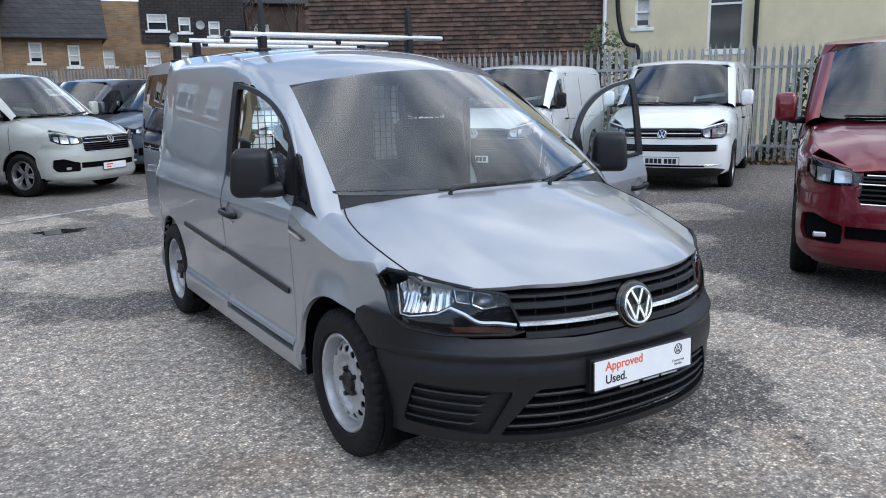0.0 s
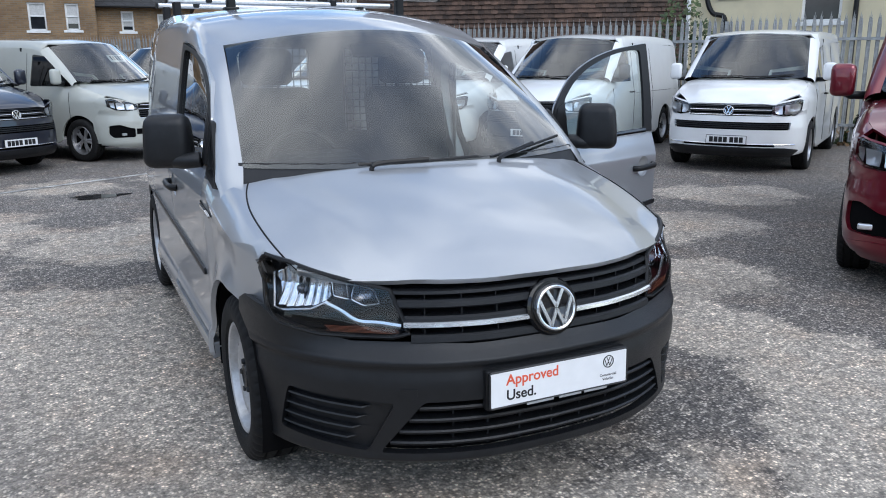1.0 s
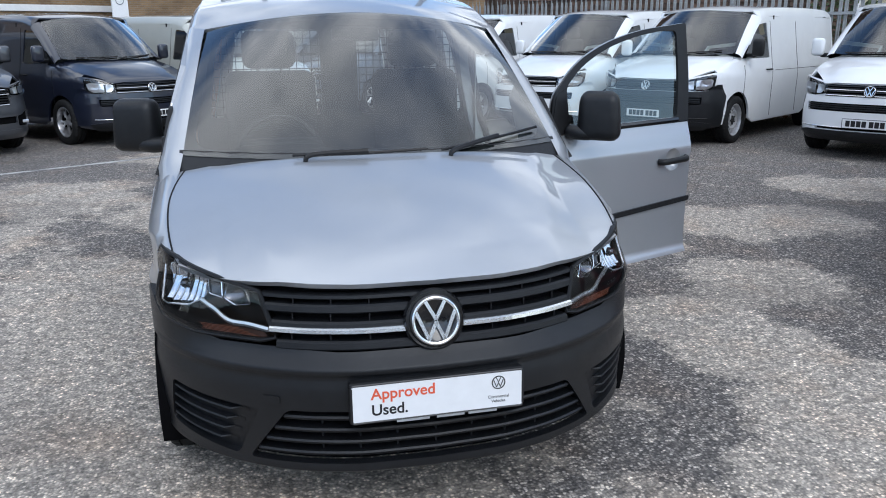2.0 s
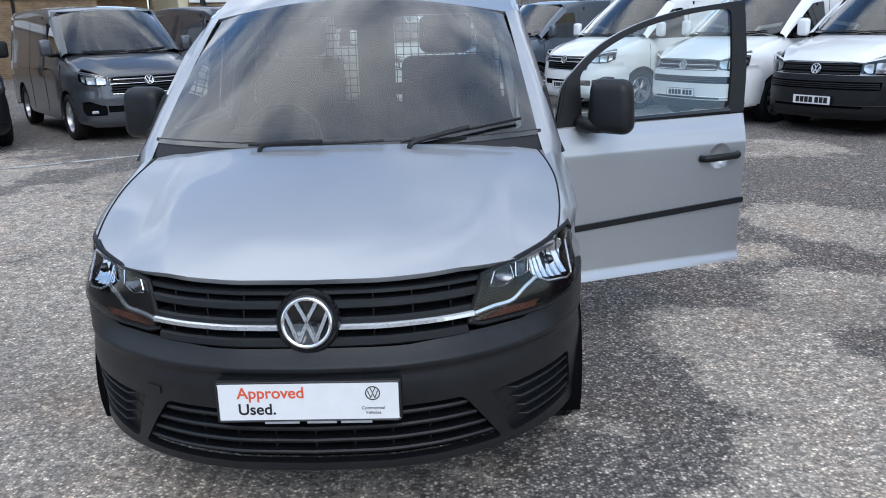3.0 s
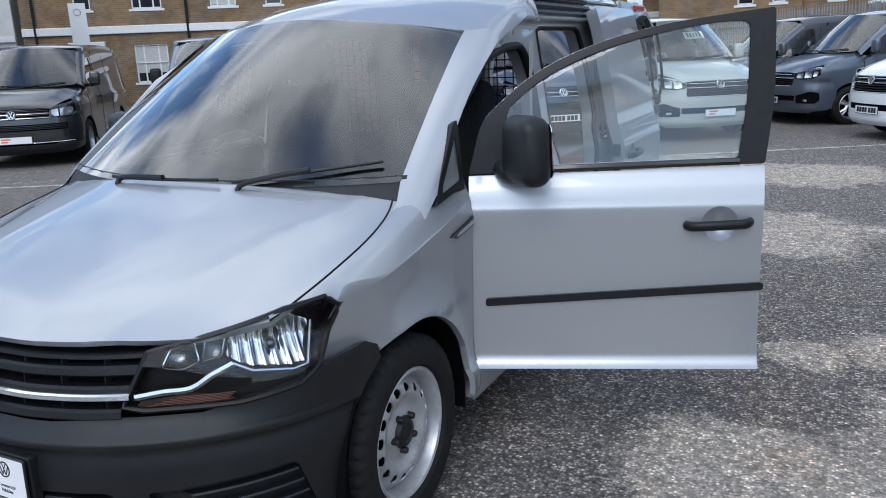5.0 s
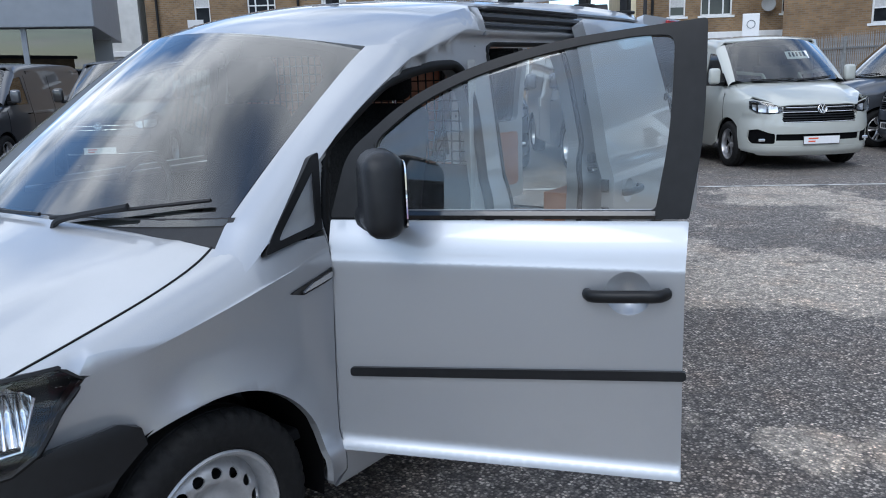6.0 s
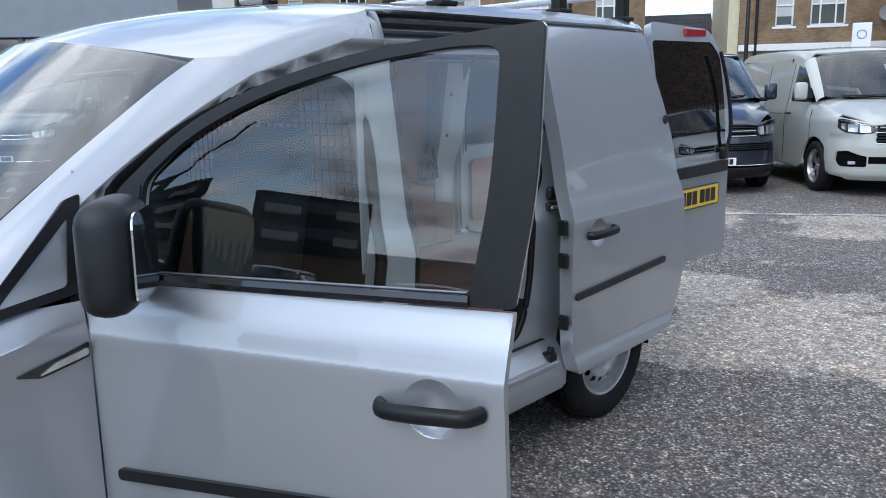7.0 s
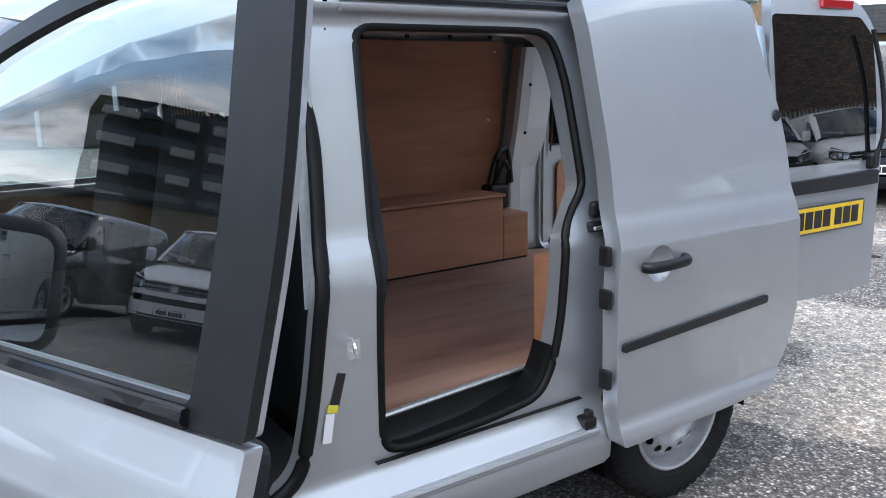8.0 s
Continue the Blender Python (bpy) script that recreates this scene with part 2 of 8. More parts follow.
def asphalt_material():
    m = bpy.data.materials.new("worn_asphalt")
    m.use_nodes = True
    nt = m.node_tree
    b = nt.nodes["Principled BSDF"]
    co = nt.nodes.new("ShaderNodeTexCoord")

    def noise_at(scale, detail, lo, hi, rough=0.6):
        n = nt.nodes.new("ShaderNodeTexNoise")
        n.inputs["Scale"].default_value, n.inputs["Detail"].default_value, n.inputs["Roughness"].default_value = scale, detail, rough
        nt.links.new(co.outputs["Object"], n.inputs["Vector"])
        r = nt.nodes.new("ShaderNodeValToRGB")
        r.color_ramp.elements[0].position, r.color_ramp.elements[1].position = lo, hi
        nt.links.new(n.outputs["Fac"], r.inputs[0])
        return n, r

    def mixed(fac, a, c, amount=None):
        x = nt.nodes.new("ShaderNodeMix")
        x.data_type = "RGBA"
        if amount is None:
            nt.links.new(fac, x.inputs["Factor"])
        else:
            s = nt.nodes.new("ShaderNodeMath")
            s.operation = "MULTIPLY"
            s.inputs[1].default_value = amount
            nt.links.new(fac, s.inputs[0])
            nt.links.new(s.outputs[0], x.inputs["Factor"])
        for socket, v in (("A", a), ("B", c)):
            if isinstance(v, tuple):
                x.inputs[socket].default_value = (*v, 1)
            else:
                nt.links.new(v, x.inputs[socket])
        return x.outputs["Result"]

    def times(a, c):
        gm = nt.nodes.new("ShaderNodeMix")
        gm.data_type, gm.blend_type = "RGBA", "MULTIPLY"
        gm.inputs["Factor"].default_value = 1.0
        nt.links.new(a, gm.inputs["A"])
        nt.links.new(c, gm.inputs["B"])
        return gm.outputs["Result"]

    # stone chips in dark binder
    vo = nt.nodes.new("ShaderNodeTexVoronoi")
    vo.inputs["Scale"].default_value = 82
    nt.links.new(co.outputs["Object"], vo.inputs["Vector"])
    chip = nt.nodes.new("ShaderNodeValToRGB")
    chip.color_ramp.elements[0].position, chip.color_ramp.elements[0].color = 0.2, (0.075, 0.074, 0.073, 1)
    chip.color_ramp.elements[1].position, chip.color_ramp.elements[1].color = 1.0, (0.46, 0.45, 0.435, 1)
    chip.color_ramp.elements.new(0.72).color = (0.20, 0.195, 0.19, 1)
    sp = nt.nodes.new("ShaderNodeSeparateColor")
    nt.links.new(vo.outputs["Color"], sp.inputs[0])
    nt.links.new(sp.outputs[0], chip.inputs[0])
    edge = nt.nodes.new("ShaderNodeValToRGB")
    edge.color_ramp.elements[0].position, edge.color_ramp.elements[1].position = 0.35, 0.75
    nt.links.new(vo.outputs["Distance"], edge.inputs[0])
    base = mixed(edge.outputs[0], chip.outputs[0], (0.05, 0.049, 0.05))
    # pale worn patches, dark damp patches, large drifts
    total = None
    for px, py, pr in WORN_PATCHES:
        dn = nt.nodes.new("ShaderNodeVectorMath")
        dn.operation = "DISTANCE"
        nt.links.new(co.outputs["Object"], dn.inputs[0])
        dn.inputs[1].default_value = (px, py, 0)
        sc_ = nt.nodes.new("ShaderNodeMath")
        sc_.operation = "MULTIPLY_ADD"
        sc_.inputs[1].default_value, sc_.inputs[2].default_value = -0.36 / pr, 0.36
        nt.links.new(dn.outputs["Value"], sc_.inputs[0])
        if total is None:
            total = sc_.outputs[0]
        else:
            mx_ = nt.nodes.new("ShaderNodeMath")
            mx_.operation = "MAXIMUM"
            nt.links.new(total, mx_.inputs[0])
            nt.links.new(sc_.outputs[0], mx_.inputs[1])
            total = mx_.outputs[0]
    flo = nt.nodes.new("ShaderNodeMath")
    flo.operation = "MAXIMUM"
    flo.inputs[1].default_value = -0.10
    nt.links.new(total, flo.inputs[0])
    wn, _ = noise_at(1.1, 10, 0, 1, 0.74)
    sm = nt.nodes.new("ShaderNodeMath")
    nt.links.new(flo.outputs[0], sm.inputs[0])
    nt.links.new(wn.outputs["Fac"], sm.inputs[1])
    worn = nt.nodes.new("ShaderNodeValToRGB")
    worn.color_ramp.elements[0].position, worn.color_ramp.elements[1].position = 0.50, 0.585
    nt.links.new(sm.outputs[0], worn.inputs[0])
    base = times(base, mixed(worn.outputs[0], (1.18, 1.16, 1.15), (2.45, 2.32, 2.12)))
    base = mixed(worn.outputs[0], base, (0.37, 0.355, 0.33), 0.42)
    _, fine = noise_at(14, 8, 0.42, 0.66, 0.7)
    base = times(base, mixed(fine.outputs[0], (0.88, 0.88, 0.885), (1.42, 1.4, 1.37)))
    _, damp = noise_at(0.42, 7, 0.52, 0.60, 0.6)
    base = mixed(damp.outputs[0], base, (0.075, 0.073, 0.073), 0.34)
    _, blot = noise_at(24, 5, 0.40, 0.62, 0.65)
    base = times(base, mixed(blot.outputs[0], (0.70, 0.695, 0.69), (1.28, 1.27, 1.25)))
    _, rusty = noise_at(1.9, 6, 0.50, 0.70, 0.6)
    base = times(base, mixed(rusty.outputs[0], (1.0, 1.0, 1.0), (1.06, 0.97, 0.90)))
    gn, _ = noise_at(55, 6, 0, 1, 0.7)
    gr = nt.nodes.new("ShaderNodeValToRGB")
    gr.color_ramp.elements[0].position, gr.color_ramp.elements[0].color = 0.34, (0.64, 0.605, 0.57, 1)
    gr.color_ramp.elements[1].position, gr.color_ramp.elements[1].color = 0.64, (1.44, 1.36, 1.27, 1)
    nt.links.new(gn.outputs["Fac"], gr.inputs[0])
    base = times(base, gr.outputs[0])
    _, spot = noise_at(38, 4, 0.60, 0.72, 0.5)
    base = mixed(spot.outputs[0], base, (0.04, 0.038, 0.038), 0.5)
    nt.links.new(base, b.inputs["Base Color"])
    b.inputs["Roughness"].default_value = 0.85
    n, _ = noise_at(120, 4, 0, 1)
    bp = nt.nodes.new("ShaderNodeBump")
    bp.inputs["Strength"].default_value, bp.inputs["Distance"].default_value = 0.55, 0.006
    nt.links.new(n.outputs["Fac"], bp.inputs["Height"])
    bp2 = nt.nodes.new("ShaderNodeBump")
    bp2.inputs["Strength"].default_value, bp2.inputs["Distance"].default_value, bp2.invert = 0.6, 0.006, True
    nt.links.new(vo.outputs["Distance"], bp2.inputs["Height"])
    nt.links.new(bp.outputs[0], bp2.inputs["Normal"])
    nt.links.new(bp2.outputs[0], b.inputs["Normal"])
    return m


ASPHALT = asphalt_material()


def course_material(name, a, c, joint, size, gap=0.06, offset=0.5, axis="XZ", rough=0.85, stain=None):
    """Coursed masonry or tiles; size: length and height of a piece in metres."""
    m = bpy.data.materials.new(name)
    m.use_nodes = True
    nt = m.node_tree
    b = nt.nodes["Principled BSDF"]
    b.inputs["Roughness"].default_value = rough
    co = nt.nodes.new("ShaderNodeTexCoord")
    sp = nt.nodes.new("ShaderNodeSeparateXYZ")
    nt.links.new(co.outputs["Object"], sp.inputs[0])
    cb = nt.nodes.new("ShaderNodeCombineXYZ")
    su = nt.nodes.new("ShaderNodeMath")
    nt.links.new(sp.outputs["X"], su.inputs[0])
    nt.links.new(sp.outputs["Y"], su.inputs[1])
    nt.links.new(su.outputs[0], cb.inputs[0])
    nt.links.new(sp.outputs["Z"], cb.inputs[1])
    br = nt.nodes.new("ShaderNodeTexBrick")
    br.offset = offset
    br.inputs["Color1"].default_value, br.inputs["Color2"].default_value, br.inputs["Mortar"].default_value = (*a, 1), (*c, 1), (*joint, 1)
    br.inputs["Scale"].default_value = 1.0
    br.inputs["Brick Width"].default_value, br.inputs["Row Height"].default_value = size
    br.inputs["Mortar Size"].default_value = gap * size[1]
    nt.links.new(cb.outputs[0], br.inputs["Vector"])
    n = nt.nodes.new("ShaderNodeTexNoise")
    n.inputs["Scale"].default_value, n.inputs["Detail"].default_value = 1.3, 7
    nt.links.new(co.outputs["Object"], n.inputs["Vector"])
    r = nt.nodes.new("ShaderNodeValToRGB")
    r.color_ramp.elements[0].position, r.color_ramp.elements[0].color = 0.3, (0.62, 0.6, 0.58, 1)
    r.color_ramp.elements[1].position, r.color_ramp.elements[1].color = 0.7, (1.0, 1.0, 1.0, 1)
    nt.links.new(n.outputs["Fac"], r.inputs[0])
    x = nt.nodes.new("ShaderNodeMix")
    x.data_type, x.blend_type = "RGBA", "MULTIPLY"
    x.inputs["Factor"].default_value = 1.0
    nt.links.new(br.outputs["Color"], x.inputs["A"])
    nt.links.new(r.outputs[0], x.inputs["B"])
    nt.links.new(x.outputs["Result"], b.inputs["Base Color"])
    bp = nt.nodes.new("ShaderNodeBump")
    bp.inputs["Strength"].default_value, bp.inputs["Distance"].default_value, bp.invert = 0.7, 0.01, True
    nt.links.new(br.outputs["Fac"], bp.inputs["Height"])
    nt.links.new(bp.outputs[0], b.inputs["Normal"])
    return m


YELLOW_BRICK = course_material("yellow_stock_brick", (0.32, 0.20, 0.095), (0.22, 0.13, 0.06), (0.26, 0.22, 0.17), (0.225, 0.075), 0.14)
BROWN_BRICK = course_material("brown_brick", (0.34, 0.215, 0.11), (0.24, 0.145, 0.072), (0.25, 0.21, 0.16), (0.225, 0.075), 0.14)
TILE_HANGING = material("brown_hung_tiles", (0.085, 0.05, 0.035), rough=0.8, grain=(7, 0.35), stain=(1.2, (0.05, 0.035, 0.028), 0.45, 0.7))
def vary_pieces(m, low, high):
    """Each loose piece of the mesh a little lighter or darker."""
    nt = m.node_tree
    b = nt.nodes["Principled BSDF"]
    old = b.inputs["Base Color"].links[0].from_socket
    ge = nt.nodes.new("ShaderNodeNewGeometry")
    mr = nt.nodes.new("ShaderNodeMapRange")
    mr.inputs["To Min"].default_value, mr.inputs["To Max"].default_value = low, high
    nt.links.new(ge.outputs["Random Per Island"], mr.inputs["Value"])
    x = nt.nodes.new("ShaderNodeMix")
    x.data_type, x.blend_type = "RGBA", "MULTIPLY"
    x.inputs["Factor"].default_value = 1.0
    nt.links.new(old, x.inputs["A"])
    nt.links.new(mr.outputs[0], x.inputs["B"])
    nt.links.new(x.outputs["Result"], b.inputs["Base Color"])


vary_pieces(TILE_HANGING, 0.55, 1.5)
SLATE = course_material("roof_slates", (0.055, 0.055, 0.058), (0.04, 0.04, 0.043), (0.02, 0.02, 0.02), (0.3, 0.2), 0.08)
DARK_TILE = course_material("dark_mansard_tiles", (0.045, 0.038, 0.036), (0.03, 0.026, 0.026), (0.012, 0.012, 0.012), (0.25, 0.14), 0.1)
CREAM = material("cream_render", (0.62, 0.55, 0.38), rough=0.85, grain=(2.5, 0.06), bump=0.2, bump_scale=60, stain=(0.8, (0.5, 0.44, 0.31), 0.5, 0.8))
WHITE_RENDER = material("white_render", (0.62, 0.61, 0.58), rough=0.8, grain=(2, 0.08), stain=(0.7, (0.45, 0.44, 0.41), 0.5, 0.8))
WHITE_PAINT = material("white_gloss_paint", (0.75, 0.75, 0.74), rough=0.35, grain=(8, 0.05))
GALVANISED = material("galvanised_steel", (0.30, 0.31, 0.31), rough=0.55, metal=0.4, grain=(14, 0.22), stain=(4, (0.16, 0.15, 0.14), 0.5, 0.75))
CLADDING = material("grey_metal_cladding", (0.22, 0.24, 0.27), rough=0.45, metal=0.2, grain=(3, 0.06))
LINE_PAINT = material("worn_line_paint", (0.50, 0.49, 0.46), rough=0.8, grain=(20, 0.2), stain=(6, (0.16, 0.155, 0.15), 0.46, 0.62))
CONCRETE = material("concrete", (0.34, 0.33, 0.31), rough=0.9, grain=(9, 0.2), bump=0.3, bump_scale=80)
LEAF = material("ivy_leaf", (0.055, 0.085, 0.025), rough=0.5, grain=(8, 0.5))
DRY_LEAF = material("dry_leaf", (0.15, 0.09, 0.04), rough=0.8, grain=(8, 0.4))
BARK = material("bare_bark", (0.07, 0.055, 0.045), rough=0.9, grain=(12, 0.3))
HOUSE_GLASS = material("dark_window_glass", (0.02, 0.023, 0.027), rough=0.05, grain=(2, 0.4))
NET_CURTAIN = material("net_curtain", (0.5, 0.5, 0.49), rough=0.9, grain=(18, 0.15))


# ---------------------------------------------------------------- mesh helpers
def mesh_of(name, verts, faces, smooth=False):
    me = bpy.data.meshes.new(name)
    me.from_pydata([tuple(v) for v in verts], [], faces)
    if smooth:
        me.shade_smooth()
    me.update()
    return me


def part(name, me, mat, parent=None, label="", smooth=None):
    """Links a mesh or a bmesh as one object under parent."""
    if isinstance(me, bmesh.types.BMesh):
        data = bpy.data.meshes.new(name)
        bmesh.ops.recalc_face_normals(me, faces=me.faces[:])
        me.to_mesh(data)
        me.free()
        me = data
    if smooth:
        me.shade_smooth()
    if mat is not None and not me.materials:
        me.materials.append(mat)
    ob = new(name, me)
    ob.parent = parent
    if label:
        ob["label"] = label
    return ob


def box(size, at=(0, 0, 0), bevel=0.0, turn=None, segments=2):
    bm = bmesh.new()
    bmesh.ops.create_cube(bm, size=1)
    bmesh.ops.scale(bm, vec=size, verts=bm.verts)
    if bevel:
        bmesh.ops.bevel(bm, geom=bm.edges[:], offset=bevel, segments=segments, affect="EDGES", profile=0.5)
    if turn is not None:
        bmesh.ops.transform(bm, matrix=turn, verts=bm.verts)
    bmesh.ops.translate(bm, vec=at, verts=bm.verts)
    return bm


def join(*bms):
    """Several bmeshes as one."""
    base = bms[0]
    for other in bms[1:]:
        tmp = bpy.data.meshes.new("tmp")
        other.to_mesh(tmp)
        other.free()
        base.from_mesh(tmp)
        bpy.data.meshes.remove(tmp)
    return base


def lathe(profile, segments=48, axis="x", closed=False):
    """Turns (along the axis, radius) pairs round the axis."""
    verts, faces = [], []
    n = len(profile)
    for i in range(segments):
        a = 2 * math.pi * i / segments
        for h, r in profile:
            c, s = r * math.cos(a), r * math.sin(a)
            verts.append((h, c, s) if axis == "x" else (c, h, s) if axis == "y" else (c, s, h))
    for i in range(segments):
        for j in range(n if closed else n - 1):
            a, b = i * n + j, i * n + (j + 1) % n
            c, d = ((i + 1) % segments) * n + (j + 1) % n, ((i + 1) % segments) * n + j
            faces.append((a, b, c, d))
    bm = bmesh.new()
    vs = [bm.verts.new(v) for v in verts]
    for f in faces:
        bm.faces.new([vs[k] for k in f])
    bmesh.ops.remove_doubles(bm, verts=bm.verts, dist=1e-5)
    return bm


def tube(points, radius, sides=8, closed=False, flat=1.0):
    """A round bar along points."""
    pts = [Vector(p) for p in points]
    n = len(pts)
    bm = bmesh.new()
    rings = []
    up = Vector((0, 0, 1))
    for i, p in enumerate(pts):
        a = pts[(i - 1) % n] if closed or i else p
        b = pts[(i + 1) % n] if closed or i < n - 1 else p
        d = (b - a).normalized()
        ref = up if abs(d.dot(up)) < 0.95 else Vector((1, 0, 0))
        u = d.cross(ref).normalized()
        v = u.cross(d).normalized()
        rings.append([bm.verts.new(p + radius * (math.cos(t) * u + flat * math.sin(t) * v)) for t in (2 * math.pi * k / sides for k in range(sides))])
    for i in range(n if closed else n - 1):
        r, q = rings[i], rings[(i + 1) % n]
        for k in range(sides):
            bm.faces.new((r[k], r[(k + 1) % sides], q[(k + 1) % sides], q[k]))
    if not closed:
        bm.faces.new(rings[0])
        bm.faces.new(rings[-1])
    return bm


def rounded(points, radius=0.03, steps=5):
    """A closed outline with its corners rounded; a point may bring its own radius as a third number."""
    out = []
    n = len(points)
    for i, p in enumerate(points):
        r = p[2] if len(p) > 2 else radius
        p0, p1, p2 = Vector(points[i - 1][:2]), Vector(p[:2]), Vector(points[(i + 1) % n][:2])
        a, b = p0 - p1, p2 - p1
        ra, rb = min(r, a.length * 0.45), min(r, b.length * 0.45)
        s, e = p1 + a.normalized() * ra, p1 + b.normalized() * rb
        if r <= 0.001:
            out.append(tuple(p1))
            continue
        for k in range(steps + 1):
            t = k / steps
            q = s * (1 - t) ** 2 + p1 * 2 * t * (1 - t) + e * t * t
            out.append(tuple(q))
    return out


def curve_through(points, per=6):
    """An open smooth line through points of any dimension."""
    p = [Vector(q) for q in points]
    out = []
    for i in range(len(p) - 1):
        a, b, c, d = p[max(i - 1, 0)], p[i], p[i + 1], p[min(i + 2, len(p) - 1)]
        for k in range(per):
            t = k / per
            out.append(tuple(0.5 * (2 * b + (c - a) * t + (2 * a - 5 * b + 4 * c - d) * t * t + (3 * b - a - 3 * c + d) * t ** 3)))
    out.append(tuple(p[-1]))
    return out


def inside(p, poly):
    x, y = p
    odd = False
    n = len(poly)
    for i in range(n):
        (x1, y1), (x2, y2) = poly[i - 1], poly[i]
        if (y1 > y) != (y2 > y) and x < (x2 - x1) * (y - y1) / (y2 - y1) + x1:
            odd = not odd
    return odd


def dense(poly, step):
    out = []
    n = len(poly)
    for i in range(n):
        a, b = poly[i], poly[(i + 1) % n]
        k = max(1, int(math.dist(a, b) / step))
        out += [(a[0] + (b[0] - a[0]) * j / k, a[1] + (b[1] - a[1]) * j / k) for j in range(k)]
    return out


def panel(name, outline, surface, holes=(), step=0.05, thick=0.0, flip=False, rim=True, rows=()):
    """A sheet cut to an outline with holes in two parameters, laid on surface(a, b), with normals of the true surface; thick: how far its back lies behind it."""
    from mathutils.geometry import delaunay_2d_cdt
    loops = [dense(l, step) for l in (outline, *holes)]
    pts, edges = [], []
    for l in loops:
        k = len(pts)
        pts += l
        edges += [(k + i, k + (i + 1) % len(l)) for i in range(len(l))]
    a0, a1 = min(p[0] for p in outline), max(p[0] for p in outline)
    b0, b1 = min(p[1] for p in outline), max(p[1] for p in outline)
    na, nb = int((a1 - a0) / step) + 1, int((b1 - b0) / step) + 1
    for i in range(1, na + 1):
        for j in range(1, nb + 1):
            q = (a0 + (i - 0.5) * (a1 - a0) / na, b0 + (j - 0.5) * (b1 - b0) / nb)
            if inside(q, outline) and not any(inside(q, h) for h in holes):
                pts.append(q)
    for b in rows:
        for i in range(2 * na):
            q = (a0 + (i + 0.5) * (a1 - a0) / (2 * na), b)
            if inside(q, outline) and not any(inside(q, h) for h in holes):
                pts.append(q)
    vs, es, fs, _, _, _ = delaunay_2d_cdt([Vector(p) for p in pts], edges, [], 0, 1e-6)
    tris = []
    for f in fs:
        c = (sum(vs[i][0] for i in f) / len(f), sum(vs[i][1] for i in f) / len(f))
        if inside(c, outline) and not any(inside(c, h) for h in holes):
            tris.append(tuple(f))
    e = 0.004
    front, norms = [], []
    for v in vs:
        p = Vector(surface(v[0], v[1]))
        da = Vector(surface(v[0] + e, v[1])) - Vector(surface(v[0] - e, v[1]))
        db = Vector(surface(v[0], v[1] + e)) - Vector(surface(v[0], v[1] - e))
        nrm = da.cross(db)
        nrm = nrm.normalized() if nrm.length > 1e-12 else Vector((0, 0, 1))
        front.append(p)
        norms.append(-nrm if flip else nrm)
    used = sorted({i for f in tris for i in f})
    remap = {i: k for k, i in enumerate(used)}
    front, norms = [front[i] for i in used], [norms[i] for i in used]
    tris = [tuple(remap[i] for i in f) for f in tris]
    if flip:
        tris = [f[::-1] for f in tris]
    # faces of the sheet must look along the normals
    if tris:
        a, b, c = (front[i] for i in tris[0])
        if (b - a).cross(c - a).dot(norms[tris[0][0]]) < 0:
            tris = [f[::-1] for f in tris]
    verts, faces, vn = list(front), list(tris), list(norms)
    if thick:
        n = len(front)
        verts += [p - q * thick for p, q in zip(front, norms)]
        vn += [-q for q in norms]
        faces += [tuple(i + n for i in f[::-1]) for f in tris]
        count = {}
        for f in tris:
            for i in range(3):
                k = (f[i], f[(i + 1) % 3])
                count[k] = count.get(k, 0) + 1
        border = [k for k in count if (k[1], k[0]) not in count]
        if rim:
            for a, b in border:
                k = len(verts)
                side = (verts[a] - verts[b]).cross(norms[a]).normalized()
                side = -side
                verts += [verts[a], verts[b], verts[b + n], verts[a + n]]
                vn += [side] * 4
                faces.append((k + 1, k, k + 3, k + 2))
    me = mesh_of(name, verts, faces, smooth=True)
    if len(me.vertices) == len(vn):
        me.normals_split_custom_set_from_vertices([tuple(q) for q in vn])
    return me


def loft(name, rows, smooth=True, flip=False):
    """A skin over rows of points."""
    n = len(rows[0])
    verts = [p for r in rows for p in r]
    faces = []
    for i in range(len(rows) - 1):
        for j in range(n - 1):
            f = (i * n + j, i * n + j + 1, (i + 1) * n + j + 1, (i + 1) * n + j)
            faces.append(f[::-1] if flip else f)
    return mesh_of(name, verts, faces, smooth)


def solid_outline(outline, depth, to3):
    """A flat plate of an outline: to3(a, b, h) gives its points, h from 0 to depth."""
    bm = bmesh.new()
    lo = [bm.verts.new(to3(a, b, 0)) for a, b in outline]
    hi = [bm.verts.new(to3(a, b, depth)) for a, b in outline]
    n = len(outline)
    bm.faces.new(lo[::-1])
    bm.faces.new(hi)
    for i in range(n):
        bm.faces.new((lo[i], lo[(i + 1) % n], hi[(i + 1) % n], hi[i]))
    return bm


def words(text, size, m, mat, parent, name="lettering", bold=0.0, align="LEFT"):
    """Raised lettering in the built-in font, as a mesh; m places its own x to the right and y up."""
    cu = bpy.data.curves.new(name, "FONT")
    cu.body, cu.size, cu.extrude, cu.offset, cu.align_x = text, size, 0.0006, bold, align
    tmp = bpy.data.objects.new(name, cu)
    scene.collection.objects.link(tmp)
    me = bpy.data.meshes.new_from_object(tmp)
    bpy.data.objects.remove(tmp)
    me.transform(m)
    me.materials.clear()
    return part(name, me, mat, parent)


def thing(name, label, category, group="", kind="", at=None):
    ob = new(name)
    if at is not None:
        ob.matrix_world = at
    return tagged(ob, label, category, group, kind)


